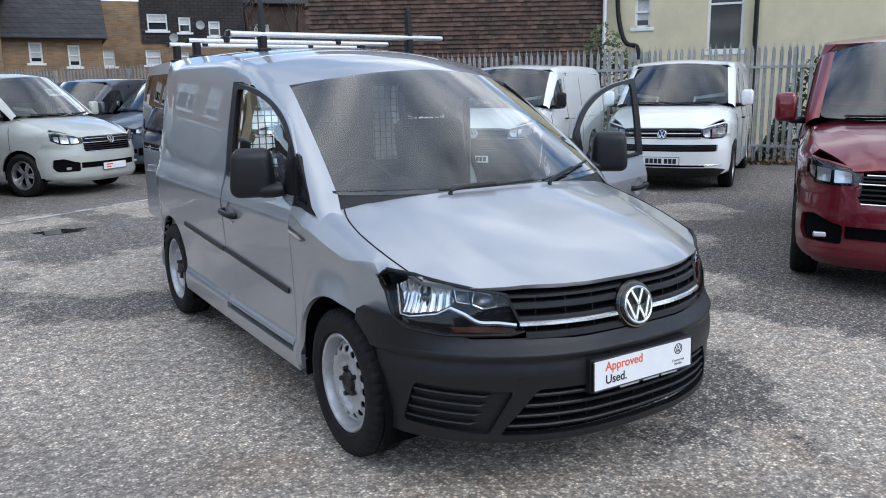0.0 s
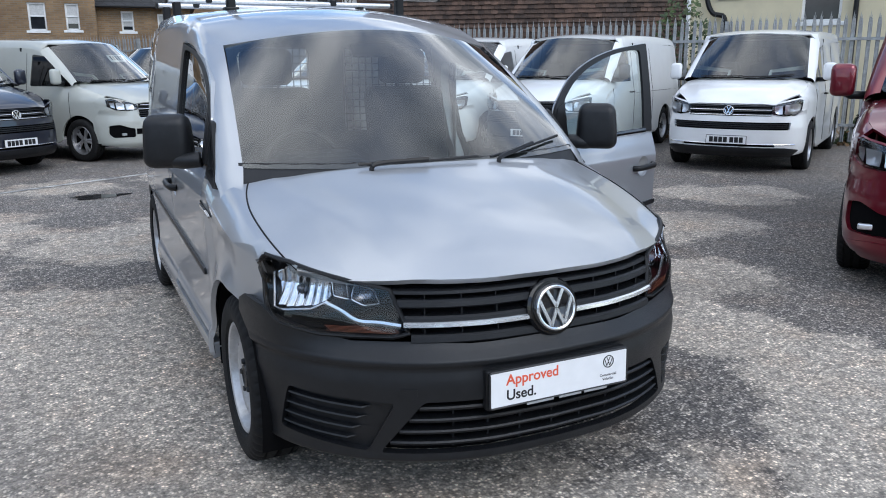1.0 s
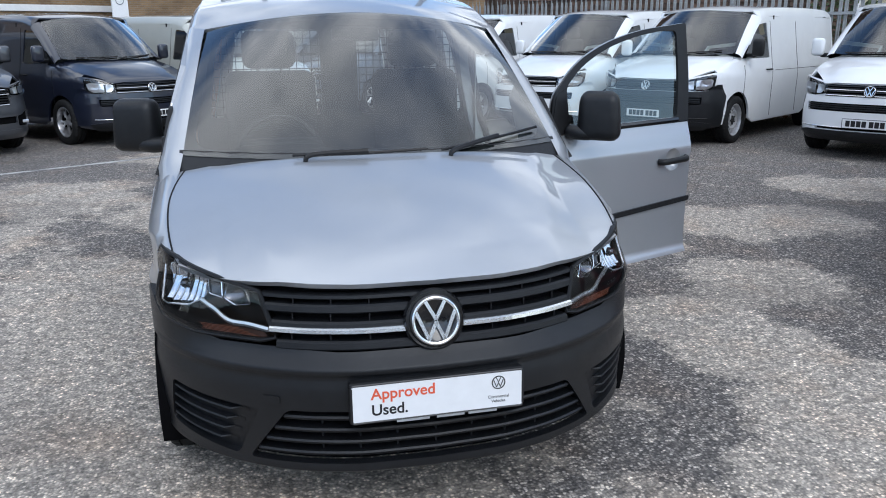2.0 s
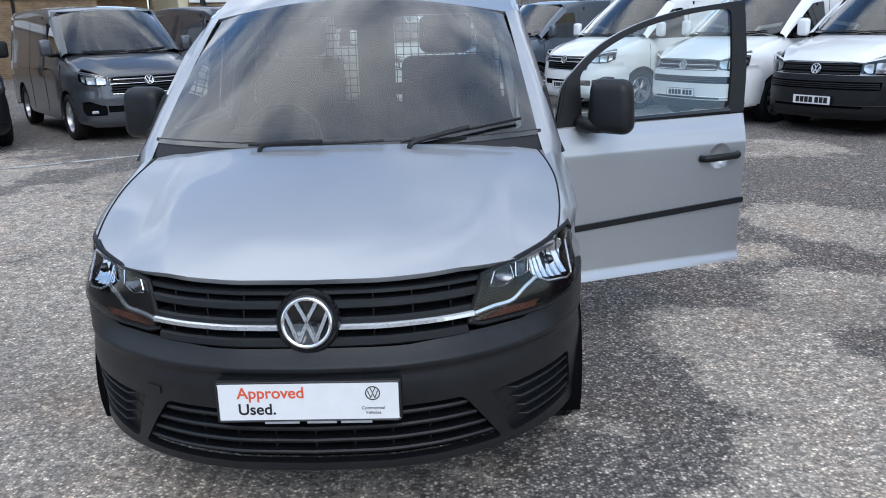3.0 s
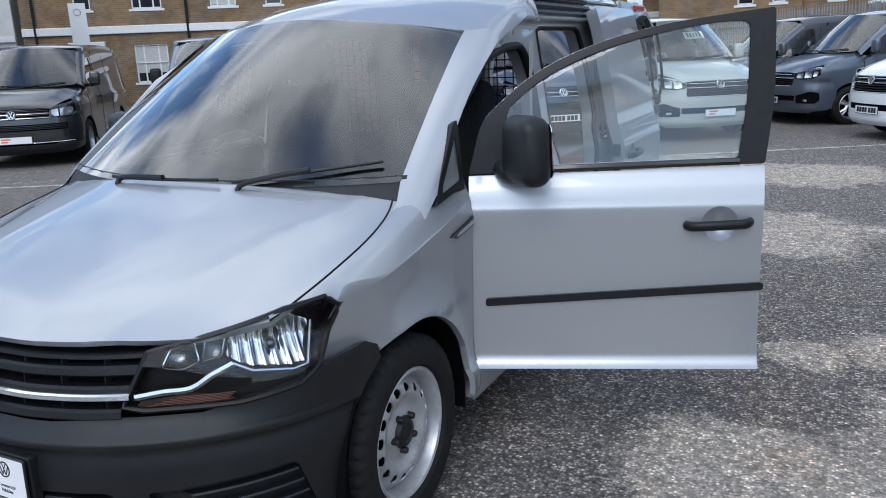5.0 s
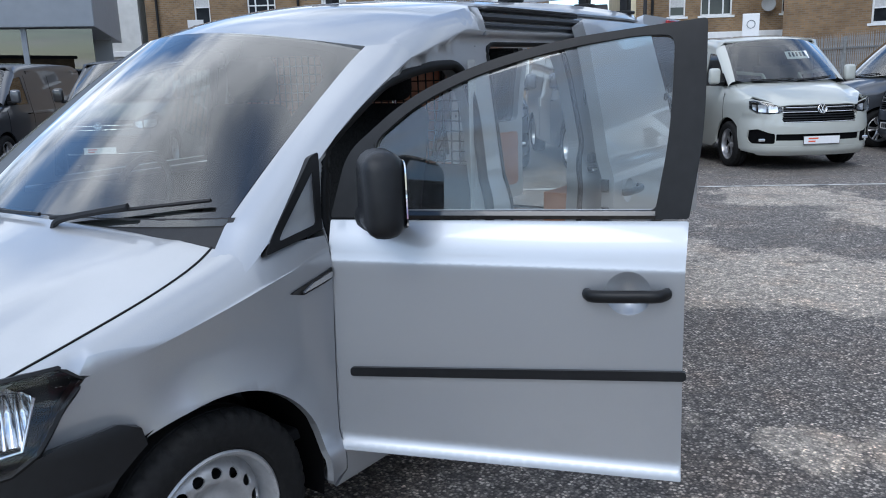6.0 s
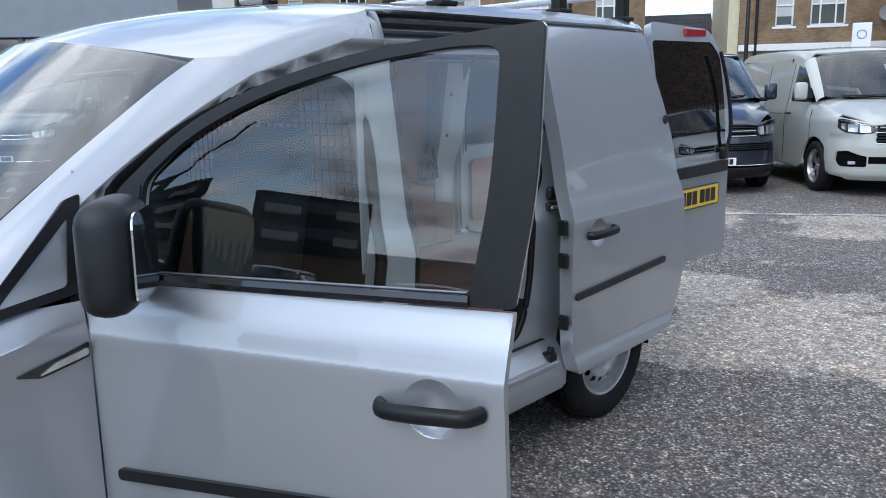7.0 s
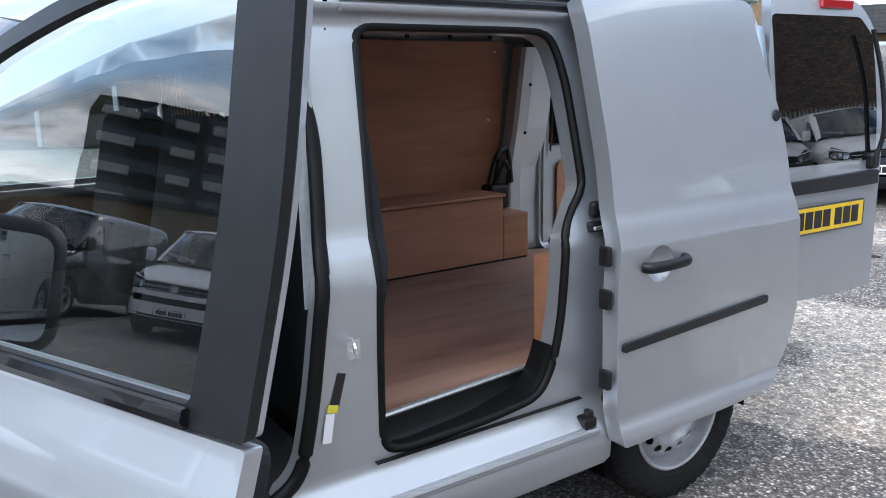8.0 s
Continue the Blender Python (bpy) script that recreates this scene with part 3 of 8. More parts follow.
def smooth_table(table):
    """A smooth curve through (a, b) pairs, flat beyond the ends."""
    xs, ys = [p[0] for p in table], [p[1] for p in table]
    n = len(xs)
    d = [(ys[i + 1] - ys[i]) / (xs[i + 1] - xs[i]) for i in range(n - 1)]
    m = [d[0]] + [0 if d[i - 1] * d[i] <= 0 else 2 * d[i - 1] * d[i] / (d[i - 1] + d[i]) for i in range(1, n - 1)] + [d[-1]]

    def f(x):
        if x <= xs[0]:
            return ys[0]
        if x >= xs[-1]:
            return ys[-1]
        i, j = 0, n - 1
        while j - i > 1:
            k = (i + j) // 2
            if x > xs[k]:
                i = k
            else:
                j = k
        h = xs[i + 1] - xs[i]
        t = (x - xs[i]) / h
        return ((1 + 2 * t) * (1 - t) ** 2 * ys[i] + t * (1 - t) ** 2 * h * m[i] + t * t * (3 - 2 * t) * ys[i + 1] + t * t * (t - 1) * h * m[i + 1])
    return f


def smin(a, b, k):
    h = max(k - abs(a - b), 0) / k
    return min(a, b) - h * h * k / 4


class Shell:
    """The outer surfaces of a van: x across, y from the nose to the tail, z up; the nose's plate stands at y = 0."""

    def __init__(self, width, profile, belt, tumble, roof, crown, hood, hood_crown, plan, lean, screen, round_roof=0.2, round_wing=0.10, wing=(((0, 0.8), (5, 0.8)), 0.42), high=1.0):
        self.high = high
        self.width, self.profile, self.roof_line, self.hood_line = map(smooth_table, (width, profile, roof, hood))
        self.lean = smooth_table(lean)
        self.belt, self.tumble, self.crown, self.hood_crown = belt, tumble, smooth_table(crown), hood_crown
        self.round_roof, self.round_wing, self.screen = round_roof, round_wing, screen
        self.wing_low, self.wing_slope = smooth_table(wing[0]), wing[1]
        self.plan_y = smooth_table(plan)
        s, self.sx, self.sy = 0.0, [], []
        pts = []
        for i in range(161):
            a = i / 160
            x = plan[-1][0] * math.sin(a * math.pi / 2)
            pts.append((x, self.plan_y(x)))
        last = pts[-1]
        pts += [(last[0] + 0.004 * i, last[1] + 0.02 * i) for i in range(1, 16)]
        for i, p in enumerate(pts):
            if i:
                s += math.dist(p, pts[i - 1])
            self.sx.append((s, p[0]))
            self.sy.append((s, p[1]))
        self.fx, self.fy = smooth_table(self.sx[::4]), smooth_table(self.sy[::4])

    def half(self, y, z):
        """Half the width at height z."""
        w = self.width(y)
        if z <= self.belt:
            return w - self.profile(z)
        wb = w - self.profile(self.belt)
        lo, hi = 0.0, wb
        for _ in range(20):
            x = (lo + hi) / 2
            if self.top(x, y) > z:
                lo = x
            else:
                hi = x
        return lo

    def top(self, x, y):
        """Height of the roof over (x, y)."""
        wb = self.width(y) - self.profile(self.belt)
        return smin(self.roof_line(y) - self.crown(y) * x * x, self.belt + (wb - abs(x)) / self.tumble, self.round_roof)

    def bonnet(self, x, y):
        x = abs(x)
        z = self.hood_line(y - 0.8 * self.plan_y(min(x, 0.62)) - 0.25 * max(0, x - 0.62)) - self.hood_crown * x * x
        d = x - (0.40 + 0.27 * y)
        e = d - 0.12
        z -= 0.19 * ((d + math.hypot(d, 0.010)) / 2 - (e + math.hypot(e, 0.06)) / 2)
        return smin(z, self.wing_low(y) + (self.width(y) - x) / self.wing_slope, self.round_wing)

    def wing_half(self, y, z):
        lo, hi = 0.3, self.width(y)
        if z <= self.wing_low(y):
            return self.width(y) - self.profile(z)
        for _ in range(20):
            x = (lo + hi) / 2
            if self.bonnet(x, y) > z:
                lo = x
            else:
                hi = x
        return min(lo, self.width(y) - self.profile(min(z, self.belt)))

    def nose(self, s, z, out=0.0):
        """A point of the front, s along its plan curve from the middle."""
        a = abs(s)
        x, y = self.fx(a), self.fy(a)
        dx, dy = self.fx(a + 0.01) - self.fx(max(a - 0.01, 0)), self.fy(a + 0.01) - self.fy(max(a - 0.01, 0))
        n = math.hypot(dx, dy)
        o = self.lean(z)
        k = min(max((z / self.high - 0.56) / 0.04, 0), 1)
        if k > 0:
            w = min(max((a - 0.6) / 0.4, 0), 1)
            f = 1.0 - 0.45 * min(max((z / self.high - 0.70) / 0.08, 0), 1)
            o *= 1 - f * k * w * w * (3 - 2 * w)
        o -= out
        x, y = x - o * dy / n, y + o * dx / n
        return (math.copysign(x, s), y, z)

    def glass(self, u, v, out=0.0):
        """A point of the windscreen: u across (-1 to 1), v up."""
        (bx, by, bz, byc, bzc), (tx, ty, tz, tyc, tzc) = self.screen
        q = abs(u) ** 2.2
        low = (bx * u, byc + (by - byc) * q, bzc + (bz - bzc) * q)
        high = (tx * u, tyc + (ty - tyc) * q, tzc + (tz - tzc) * q)
        p = [low[i] + (high[i] - low[i]) * v for i in range(3)]
        b = 4 * v * (1 - v) * 0.018 + out
        return (p[0], p[1] - 0.6 * b, p[2] + 0.8 * b)


CADDY = Shell(
    width=[(0.25, 0.76), (0.35, 0.805), (0.45, 0.838), (0.6, 0.865), (0.85, 0.882), (1.3, 0.888), (2.3, 0.89), (3.5, 0.886), (3.75, 0.876), (3.95, 0.853), (4.1, 0.815), (4.2, 0.775), (4.26, 0.738), (4.30, 0.70)],
    profile=[(0.2, 0.03), (0.27, 0.0), (0.345, -0.006), (0.375, 0.000), (0.410, 0.016), (0.5, 0.018), (0.7, 0.013), (0.88, 0.0065), (0.938, 0.004), (0.948, 0.0045), (0.958, 0.0075), (1.0, 0.019), (1.06, 0.042)],
    belt=1.06, tumble=0.17,
    roof=[(1.4, 1.57), (1.6, 1.645), (1.8, 1.70), (2.1, 1.75), (2.6, 1.79), (3.2, 1.805), (3.9, 1.795), (4.3, 1.76), (4.36, 1.73)], crown=[(1.5, 0.32), (1.75, 0.28), (2.1, 0.17), (2.6, 0.11), (4.3, 0.10)],
    hood=[(-0.05, 0.74), (0.02, 0.79), (0.08, 0.83), (0.2, 0.89), (0.4, 0.96), (0.6, 1.017), (0.8, 1.067), (1.0, 1.118), (1.2, 1.15)], hood_crown=0.05,
    plan=[(0, -0.03), (0.2, -0.02), (0.35, 0.012), (0.47, 0.06), (0.6, 0.14), (0.7, 0.23), (0.78, 0.335), (0.835, 0.45), (0.865, 0.57), (0.88, 0.70)],
    lean=[(0.2, 0.09), (0.232, 0.035), (0.25, 0.012), (0.262, 0.014), (0.38, 0.004), (0.5, -0.002), (0.53, 0.003), (0.555, 0.007), (0.570, 0.000), (0.580, 0.000), (0.592, 0.010), (0.615, 0.030), (0.635, 0.042), (0.66, 0.047), (0.8, 0.08), (0.86, 0.10), (0.95, 0.16)],
    screen=((0.755, 1.03, 1.085, 0.84, 1.075), (0.668, 1.735, 1.545, 1.55, 1.625)), wing=([(0.35, 0.78), (0.6, 0.83), (0.9, 0.886), (1.1, 0.928), (1.25, 0.957), (1.3, 0.962)], 0.42))


# ---------------------------------------------------------------- wheels
def tyre_mesh(radius, width, rim):
    prof = [(0.36, rim), (0.46, rim + 0.015), (0.5, rim + 0.05), (0.485, radius - 0.035), (0.43, radius - 0.012), (0.36, radius - 0.002)]
    for g in (0.24, 0.02):
        prof += [(g + 0.03, radius), (g + 0.025, radius - 0.008), (g - 0.01, radius - 0.008), (g - 0.015, radius)]
    prof = prof + [(-h, r) for h, r in reversed(prof)]
    seg, verts, faces = 176, [], []
    n = len(prof)
    for i in range(seg):
        a = 2 * math.pi * i / seg
        for h, r in prof:
            if abs(h) > 0.3 and r > radius - 0.02 and i % 4 == 0:
                r -= 0.010
            verts.append((h * width, r * math.cos(a), r * math.sin(a)))
    for i in range(seg):
        for j in range(n - 1):
            faces.append((i * n + j, i * n + j + 1, ((i + 1) % seg) * n + j + 1, ((i + 1) % seg) * n + j))
    me = mesh_of("tyre", verts, faces, True)
    me.set_sharp_from_angle(angle=radians(35))
    return me


def steel_disc_mesh():
    depth = smooth_table([(0.0, 0.052), (0.055, 0.052), (0.07, 0.046), (0.09, 0.040), (0.112, 0.052), (0.128, 0.062), (0.146, 0.060), (0.162, 0.050), (0.180, 0.030), (0.20, 0.015)])
    circle = [(0.194 * math.cos(t), 0.194 * math.sin(t)) for t in (2 * math.pi * k / 64 for k in range(64))]
    holes = []
    for k in range(16):
        a = 2 * math.pi * k / 16
        holes.append([((0.1475 + 0.0150 * math.cos(t)) * math.cos(a) - 0.0175 * math.sin(t) * math.sin(a),
                       (0.1475 + 0.0150 * math.cos(t)) * math.sin(a) + 0.0175 * math.sin(t) * math.cos(a)) for t in (2 * math.pi * q / 12 for q in range(12))])
    return panel("disc", circle, lambda a, b: (depth(math.hypot(a, b)), a, b), holes, step=0.014, thick=0.005)


def alloy_mesh(rim):
    """Five double spokes and a hub."""
    bms = []
    for k in range(5):
        for off in (-0.16, 0.16):
            a = 2 * math.pi * k / 5 + off
            w = 0.018
            bm = bmesh.new()
            ring = []
            for r, h, q in ((0.03, 0.03, 1.5), (0.5 * rim, 0.035, 1.0), (rim - 0.01, 0.012, 1.25)):
                c, s = math.cos(a * (0.75 + 0.25 * r / rim) if r < 0.04 else a), math.sin(a)
                ring.append([(h, r * c - q * w * s, r * s + q * w * c), (h + 0.012, r * c, r * s), (h, r * c + q * w * s, r * s - q * w * c), (h - 0.03, r * c, r * s)])
            vs = [[bm.verts.new(p) for p in q] for q in ring]
            for i in range(2):
                for j in range(4):
                    bm.faces.new((vs[i][j], vs[i][(j + 1) % 4], vs[i + 1][(j + 1) % 4], vs[i + 1][j]))
            bms.append(bm)
    bms.append(lathe([(0.03, 0.0), (0.046, 0.02), (0.04, 0.045), (0.0, 0.055)], 24))
    return join(*bms)


WHEEL_MESHES = {}


def wheel(parent, at, side, radius=0.318, width=0.20, rim=0.209, style="steel", inset=0.0):
    key = (radius, width, rim, style)
    if key not in WHEEL_MESHES:
        made = {"tyre": tyre_mesh(radius, width, rim)}
        barrel = lathe([(0.40 * width, rim + 0.004), (0.42 * width, rim - 0.002), (0.40 * width, rim - 0.010), (0.33 * width, rim - 0.016), (0.1 * width, rim - 0.022), (-0.2 * width, rim - 0.03), (-0.45 * width, rim - 0.01)], 72)
        back = lathe([(-0.05, 0.0), (-0.05, rim - 0.02)], 40)
        made["rim"] = barrel
        made["back"] = back
        if style == "steel":
            made["disc"] = steel_disc_mesh()
            cap = [lathe([(0.064, 0.0), (0.064, 0.026), (0.068, 0.030), (0.066, 0.044), (0.054, 0.053), (0.03, 0.056)], 28)]
            for k in range(5):
                t = 2 * math.pi * k / 5 + 0.3
                b = lathe([(0.060, 0.0), (0.060, 0.009), (0.054, 0.012), (0.03, 0.012)], 8)
                bmesh.ops.translate(b, vec=(0.010, 0.058 * math.cos(t), 0.058 * math.sin(t)), verts=b.verts)
                cap.append(b)
            made["hub_cap"] = join(*cap)
        else:
            made["disc"] = alloy_mesh(rim - 0.012)
            made["hub_cap"] = lathe([(0.05, 0.0), (0.049, 0.026), (0.04, 0.03)], 20)
        for k, v in made.items():
            if isinstance(v, bmesh.types.BMesh):
                me = bpy.data.meshes.new(k)
                bmesh.ops.recalc_face_normals(v, faces=v.faces[:])
                v.to_mesh(me)
                v.free()
                me.shade_smooth()
                me.set_sharp_from_angle(angle=radians(40))
                made[k] = me
        made["tyre"].materials.append(RUBBER)
        made["rim"].materials.append(STEEL_WHEEL if style == "steel" else ALLOY)
        made["disc"].materials.append(STEEL_WHEEL if style == "steel" else ALLOY)
        made["back"].materials.append(DARK)
        made["hub_cap"].materials.append(PLASTIC if style == "steel" else ALLOY)
        WHEEL_MESHES[key] = made
    made = WHEEL_MESHES[key]
    hub = part("wheel", made["tyre"], None, parent)
    hub.location = at
    hub.rotation_euler = (random.uniform(0, 6), 0, 0 if side > 0 else math.pi)
    for k in ("rim", "disc", "back", "hub_cap"):
        part(k if k != "back" else "brake_back", made[k], None, hub)
    return hub


# ---------------------------------------------------------------- badge and plates
def badge(parent, m, radius, name="badge"):
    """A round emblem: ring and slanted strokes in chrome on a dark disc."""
    disc = lathe([(0.0, radius), (0.008, radius * 0.97), (0.012, 0.9 * radius), (0.006, 0.86 * radius), (0.006, 0.0)], 40, axis="z")
    bmesh.ops.transform(disc, matrix=m, verts=disc.verts)
    base = part(name, disc, GLOSS_BLACK, parent, smooth=True)
    ring = lathe([(0.006, 0.93 * radius), (0.015, 0.91 * radius), (0.017, 0.86 * radius), (0.015, 0.80 * radius), (0.006, 0.78 * radius)], 48, axis="z")
    strokes = [ring]
    for x0, y0, x1, y1 in ((-0.36, 0.72, 0.0, 0.06), (0.36, 0.72, 0.0, 0.06), (-0.74, 0.34, -0.30, -0.70), (0.74, 0.34, 0.30, -0.70), (-0.30, -0.70, 0.0, -0.04), (0.30, -0.70, 0.0, -0.04)):
        dx, dy = (x1 - x0) * radius, (y1 - y0) * radius
        strokes.append(box((0.13 * radius, math.hypot(dx, dy) * 1.04, 0.008), ((x0 + x1) / 2 * radius, (y0 + y1) / 2 * radius, 0.012), turn=Matrix.Rotation(math.atan2(dy, dx) - math.pi / 2, 4, "Z")))
    bm = join(*strokes)
    bmesh.ops.transform(bm, matrix=m, verts=bm.verts)
    part("emblem", bm, CHROME, base)
    return base


def number_plate(parent, m, mat, width=0.52, height=0.111, bars=7, plain=False):
    """A plate; what it said stands as plain bars."""
    bm = solid_outline(rounded([(-width / 2, -height / 2), (width / 2, -height / 2), (width / 2, height / 2), (-width / 2, height / 2)], 0.008, 3), 0.006, lambda a, b, h: m @ Vector((a, b, h)))
    plate = part("number_plate", bm, mat, parent)
    rim = tube([m @ Vector((a, b, 0.004)) for a, b in rounded([(-width / 2, -height / 2), (width / 2, -height / 2), (width / 2, height / 2), (-width / 2, height / 2)], 0.008, 3)], 0.004, 6, closed=True)
    part("plate_rim", rim, INK, plate)
    if not plain:
        x = -width / 2 + 0.041
        for k in range(bars):
            bm = box((0.050, 0.072, 0.002), (x + 0.025, 0, 0.007))
            bmesh.ops.transform(bm, matrix=m, verts=bm.verts)
            part("plate_mark", bm, INK, plate)
            x += 0.061 + (0.022 if k == 3 else 0)
    return plate


def facing(origin, right, up):
    """A matrix whose x and y lie along right and up."""
    r, u = Vector(right).normalized(), Vector(up).normalized()
    n = r.cross(u).normalized()
    u = n.cross(r)
    return Matrix.Translation(origin) @ Matrix((r, u, n)).transposed().to_4x4()


# ---------------------------------------------------------------- the silver van
WHEEL_Y, REAR_Y, ARCH_R = 0.845, 3.53, 0.378
SIDE_CREASES = (0.345, 0.36, 0.375, 0.39, 0.405, 0.42, 0.928, 0.938, 0.943, 0.948, 0.953, 0.96, 0.975)


def arch(y0, z0, r, a0, a1, n=18):
    return [(y0 + r * math.cos(math.radians(a0 + (a1 - a0) * k / n)), z0 + r * math.sin(math.radians(a0 + (a1 - a0) * k / n))) for k in range(n + 1)]


def side_surface(sign, out=0.0, shell=None):
    s = shell or CADDY
    return lambda y, z: (sign * (s.half(y, z) + out), y, z)


def door_closed(van, sign, name):
    """A front door with its window, frame, handle, moulding and mirror, as it stands when shut."""
    sd = side_surface(sign)
    low = rounded([(1.297, 0.366), (2.286, 0.366), (2.280, 0.70), (2.278, 0.95), (2.284, 1.074), (1.297, 1.062)], 0.004, 2)
    hy, hz, hr = 2.137, 0.886, 0.060
    bowl = [(hy + hr * math.cos(t), hz + hr * math.sin(t)) for t in (2 * math.pi * k / 28 for k in range(28))]
    door = part(name, panel(name, low, sd, [bowl], 0.035, 0.024, flip=sign < 0, rows=SIDE_CREASES), SILVER, van, "silver door with a black window frame")

    def dish(y, z):
        r = math.hypot(y - hy, z - hz) / hr
        return (sign * (CADDY.half(y, z) - 0.042 * max(0, 1 - r * r)), y, z)
    part("handle_recess", panel("handle_recess", bowl, dish, (), 0.010, flip=sign < 0), SILVER, door)
    pts = [(sign * (CADDY.half(y, z) + o), y, z) for y, z, o in ((2.030, 0.882, 0.0), (2.045, 0.883, 0.026), (2.10, 0.886, 0.036), (2.17, 0.889, 0.036), (2.215, 0.89, 0.03), (2.236, 0.89, 0.0))]
    part("handle", tube(curve_through(pts, 5), 0.0135, 10, flat=1.25), SATIN_BLACK, door, smooth=True)
    part("lock_cylinder", lathe([(0, 0.012), (0.004, 0.012), (0.004, 0.0)], 16), GLOSS_BLACK, door).matrix_local = Matrix.Translation((sign * (CADDY.half(2.205, 0.888) + 0.034), 2.205, 0.888)) @ Matrix.Scale(sign, 4)
    # window frame: broad rear post, thin bow over the top
    outer = rounded([(1.297, 1.068), (1.345, 1.25, 0.05), (1.52, 1.40, 0.15), (1.72, 1.487, 0.2), (1.95, 1.543, 0.2), (2.18, 1.568, 0.1), (2.316, 1.582, 0.012), (2.316, 1.30, 0.1), (2.284, 1.080)], 0.01)
    inner = rounded([(1.425, 1.090, 0.015), (1.432, 1.285, 0.03), (1.55, 1.382, 0.15), (1.73, 1.463, 0.2), (1.95, 1.519, 0.2), (2.15, 1.545, 0.04), (2.238, 1.543, 0.03), (2.232, 1.30, 0.1), (2.200, 1.102, 0.015)], 0.01)
    part("window_frame", panel("window_frame", outer, side_surface(sign, 0.002), [inner], 0.03, 0.014, flip=sign < 0), SATIN_BLACK, door)
    back_in = rounded([(1.425, 1.090, 0.015), (1.432, 1.285, 0.03), (1.55, 1.390, 0.15), (1.73, 1.471, 0.2), (1.95, 1.527, 0.2), (2.15, 1.553, 0.04), (2.272, 1.551, 0.03), (2.266, 1.30, 0.1), (2.235, 1.102, 0.015)], 0.01)
    part("frame_back", panel("frame_back", outer, side_surface(sign, -0.014), [back_in], 0.03, 0.008, flip=sign < 0), SILVER, door)
    part("window_glass", panel("window_glass", inner, side_surface(sign, -0.012), (), 0.06, flip=sign < 0), GLASS, door).visible_shadow = False
    part("window_seal", tube([(sign * (CADDY.half(y, 1.078) + 0.004), y, 1.078 + 0.012 * (y - 1.42) / 0.8) for y in (1.42, 1.6, 1.8, 2.0, 2.2)], 0.008, 6, flat=1.6), GLOSS_BLACK, door)
    # rubbing strip
    strip = rounded([(1.345, 0.600), (2.290, 0.652), (2.290, 0.679), (1.345, 0.628)], 0.012, 4)
    part("rubbing_strip", panel("rubbing_strip", strip, side_surface(sign, 0.010), (), 0.04, 0.014, flip=sign < 0), PLASTIC, door)
    # inner lining
    lin = rounded([(1.34, 0.40), (2.22, 0.40), (2.25, 1.05), (1.34, 1.05)], 0.03)
    part("door_lining", panel("door_lining", lin, side_surface(sign, -0.06), (), 0.08, 0.02, flip=sign < 0), DASH, door)
    # mirror on its arm
    x = sign * 0.960
    head = box((0.215, 0.112, 0.228), (0, 0, 0), 0.048, segments=4)
    for v in head.verts:
        v.co.x *= 1 - 0.16 * (v.co.z / 0.23 + 0.5)
        v.co.y += -0.10 * sign * v.co.x
    swing = Matrix.Translation((x + sign * 0.006, 1.495, 1.160)) @ Matrix.Rotation(radians(34 if sign > 0 else -24), 4, "Z")
    bmesh.ops.transform(head, matrix=swing, verts=head.verts)
    part("mirror_housing", head, PLASTIC, door, smooth=True)
    arm = tube(curve_through([(sign * 0.85, 1.42, 1.085), (sign * 0.90, 1.435, 1.08), (x - sign * 0.02, 1.47, 1.08), (x + sign * 0.01, 1.49, 1.10)], 4), 0.040, 12, flat=0.85)
    part("mirror_arm", arm, PLASTIC, door, smooth=True)
    gl = solid_outline(rounded([(-0.088, -0.09), (0.088, -0.09), (0.076, 0.088), (-0.08, 0.088)], 0.03), 0.004, lambda a, b, h: swing @ Vector((a, 0.0535 + h - 0.10 * a * sign * sign, b)))
    part("mirror_glass", gl, MIRROR, door)
    sail = rounded([(1.305, 1.07), (1.425, 1.07), (1.428, 1.28), (1.36, 1.245)], 0.01)
    part("mirror_sail", panel("mirror_sail", sail, side_surface(sign, 0.005), (), 0.05, 0.01, flip=sign < 0), SATIN_BLACK, door)
    return door


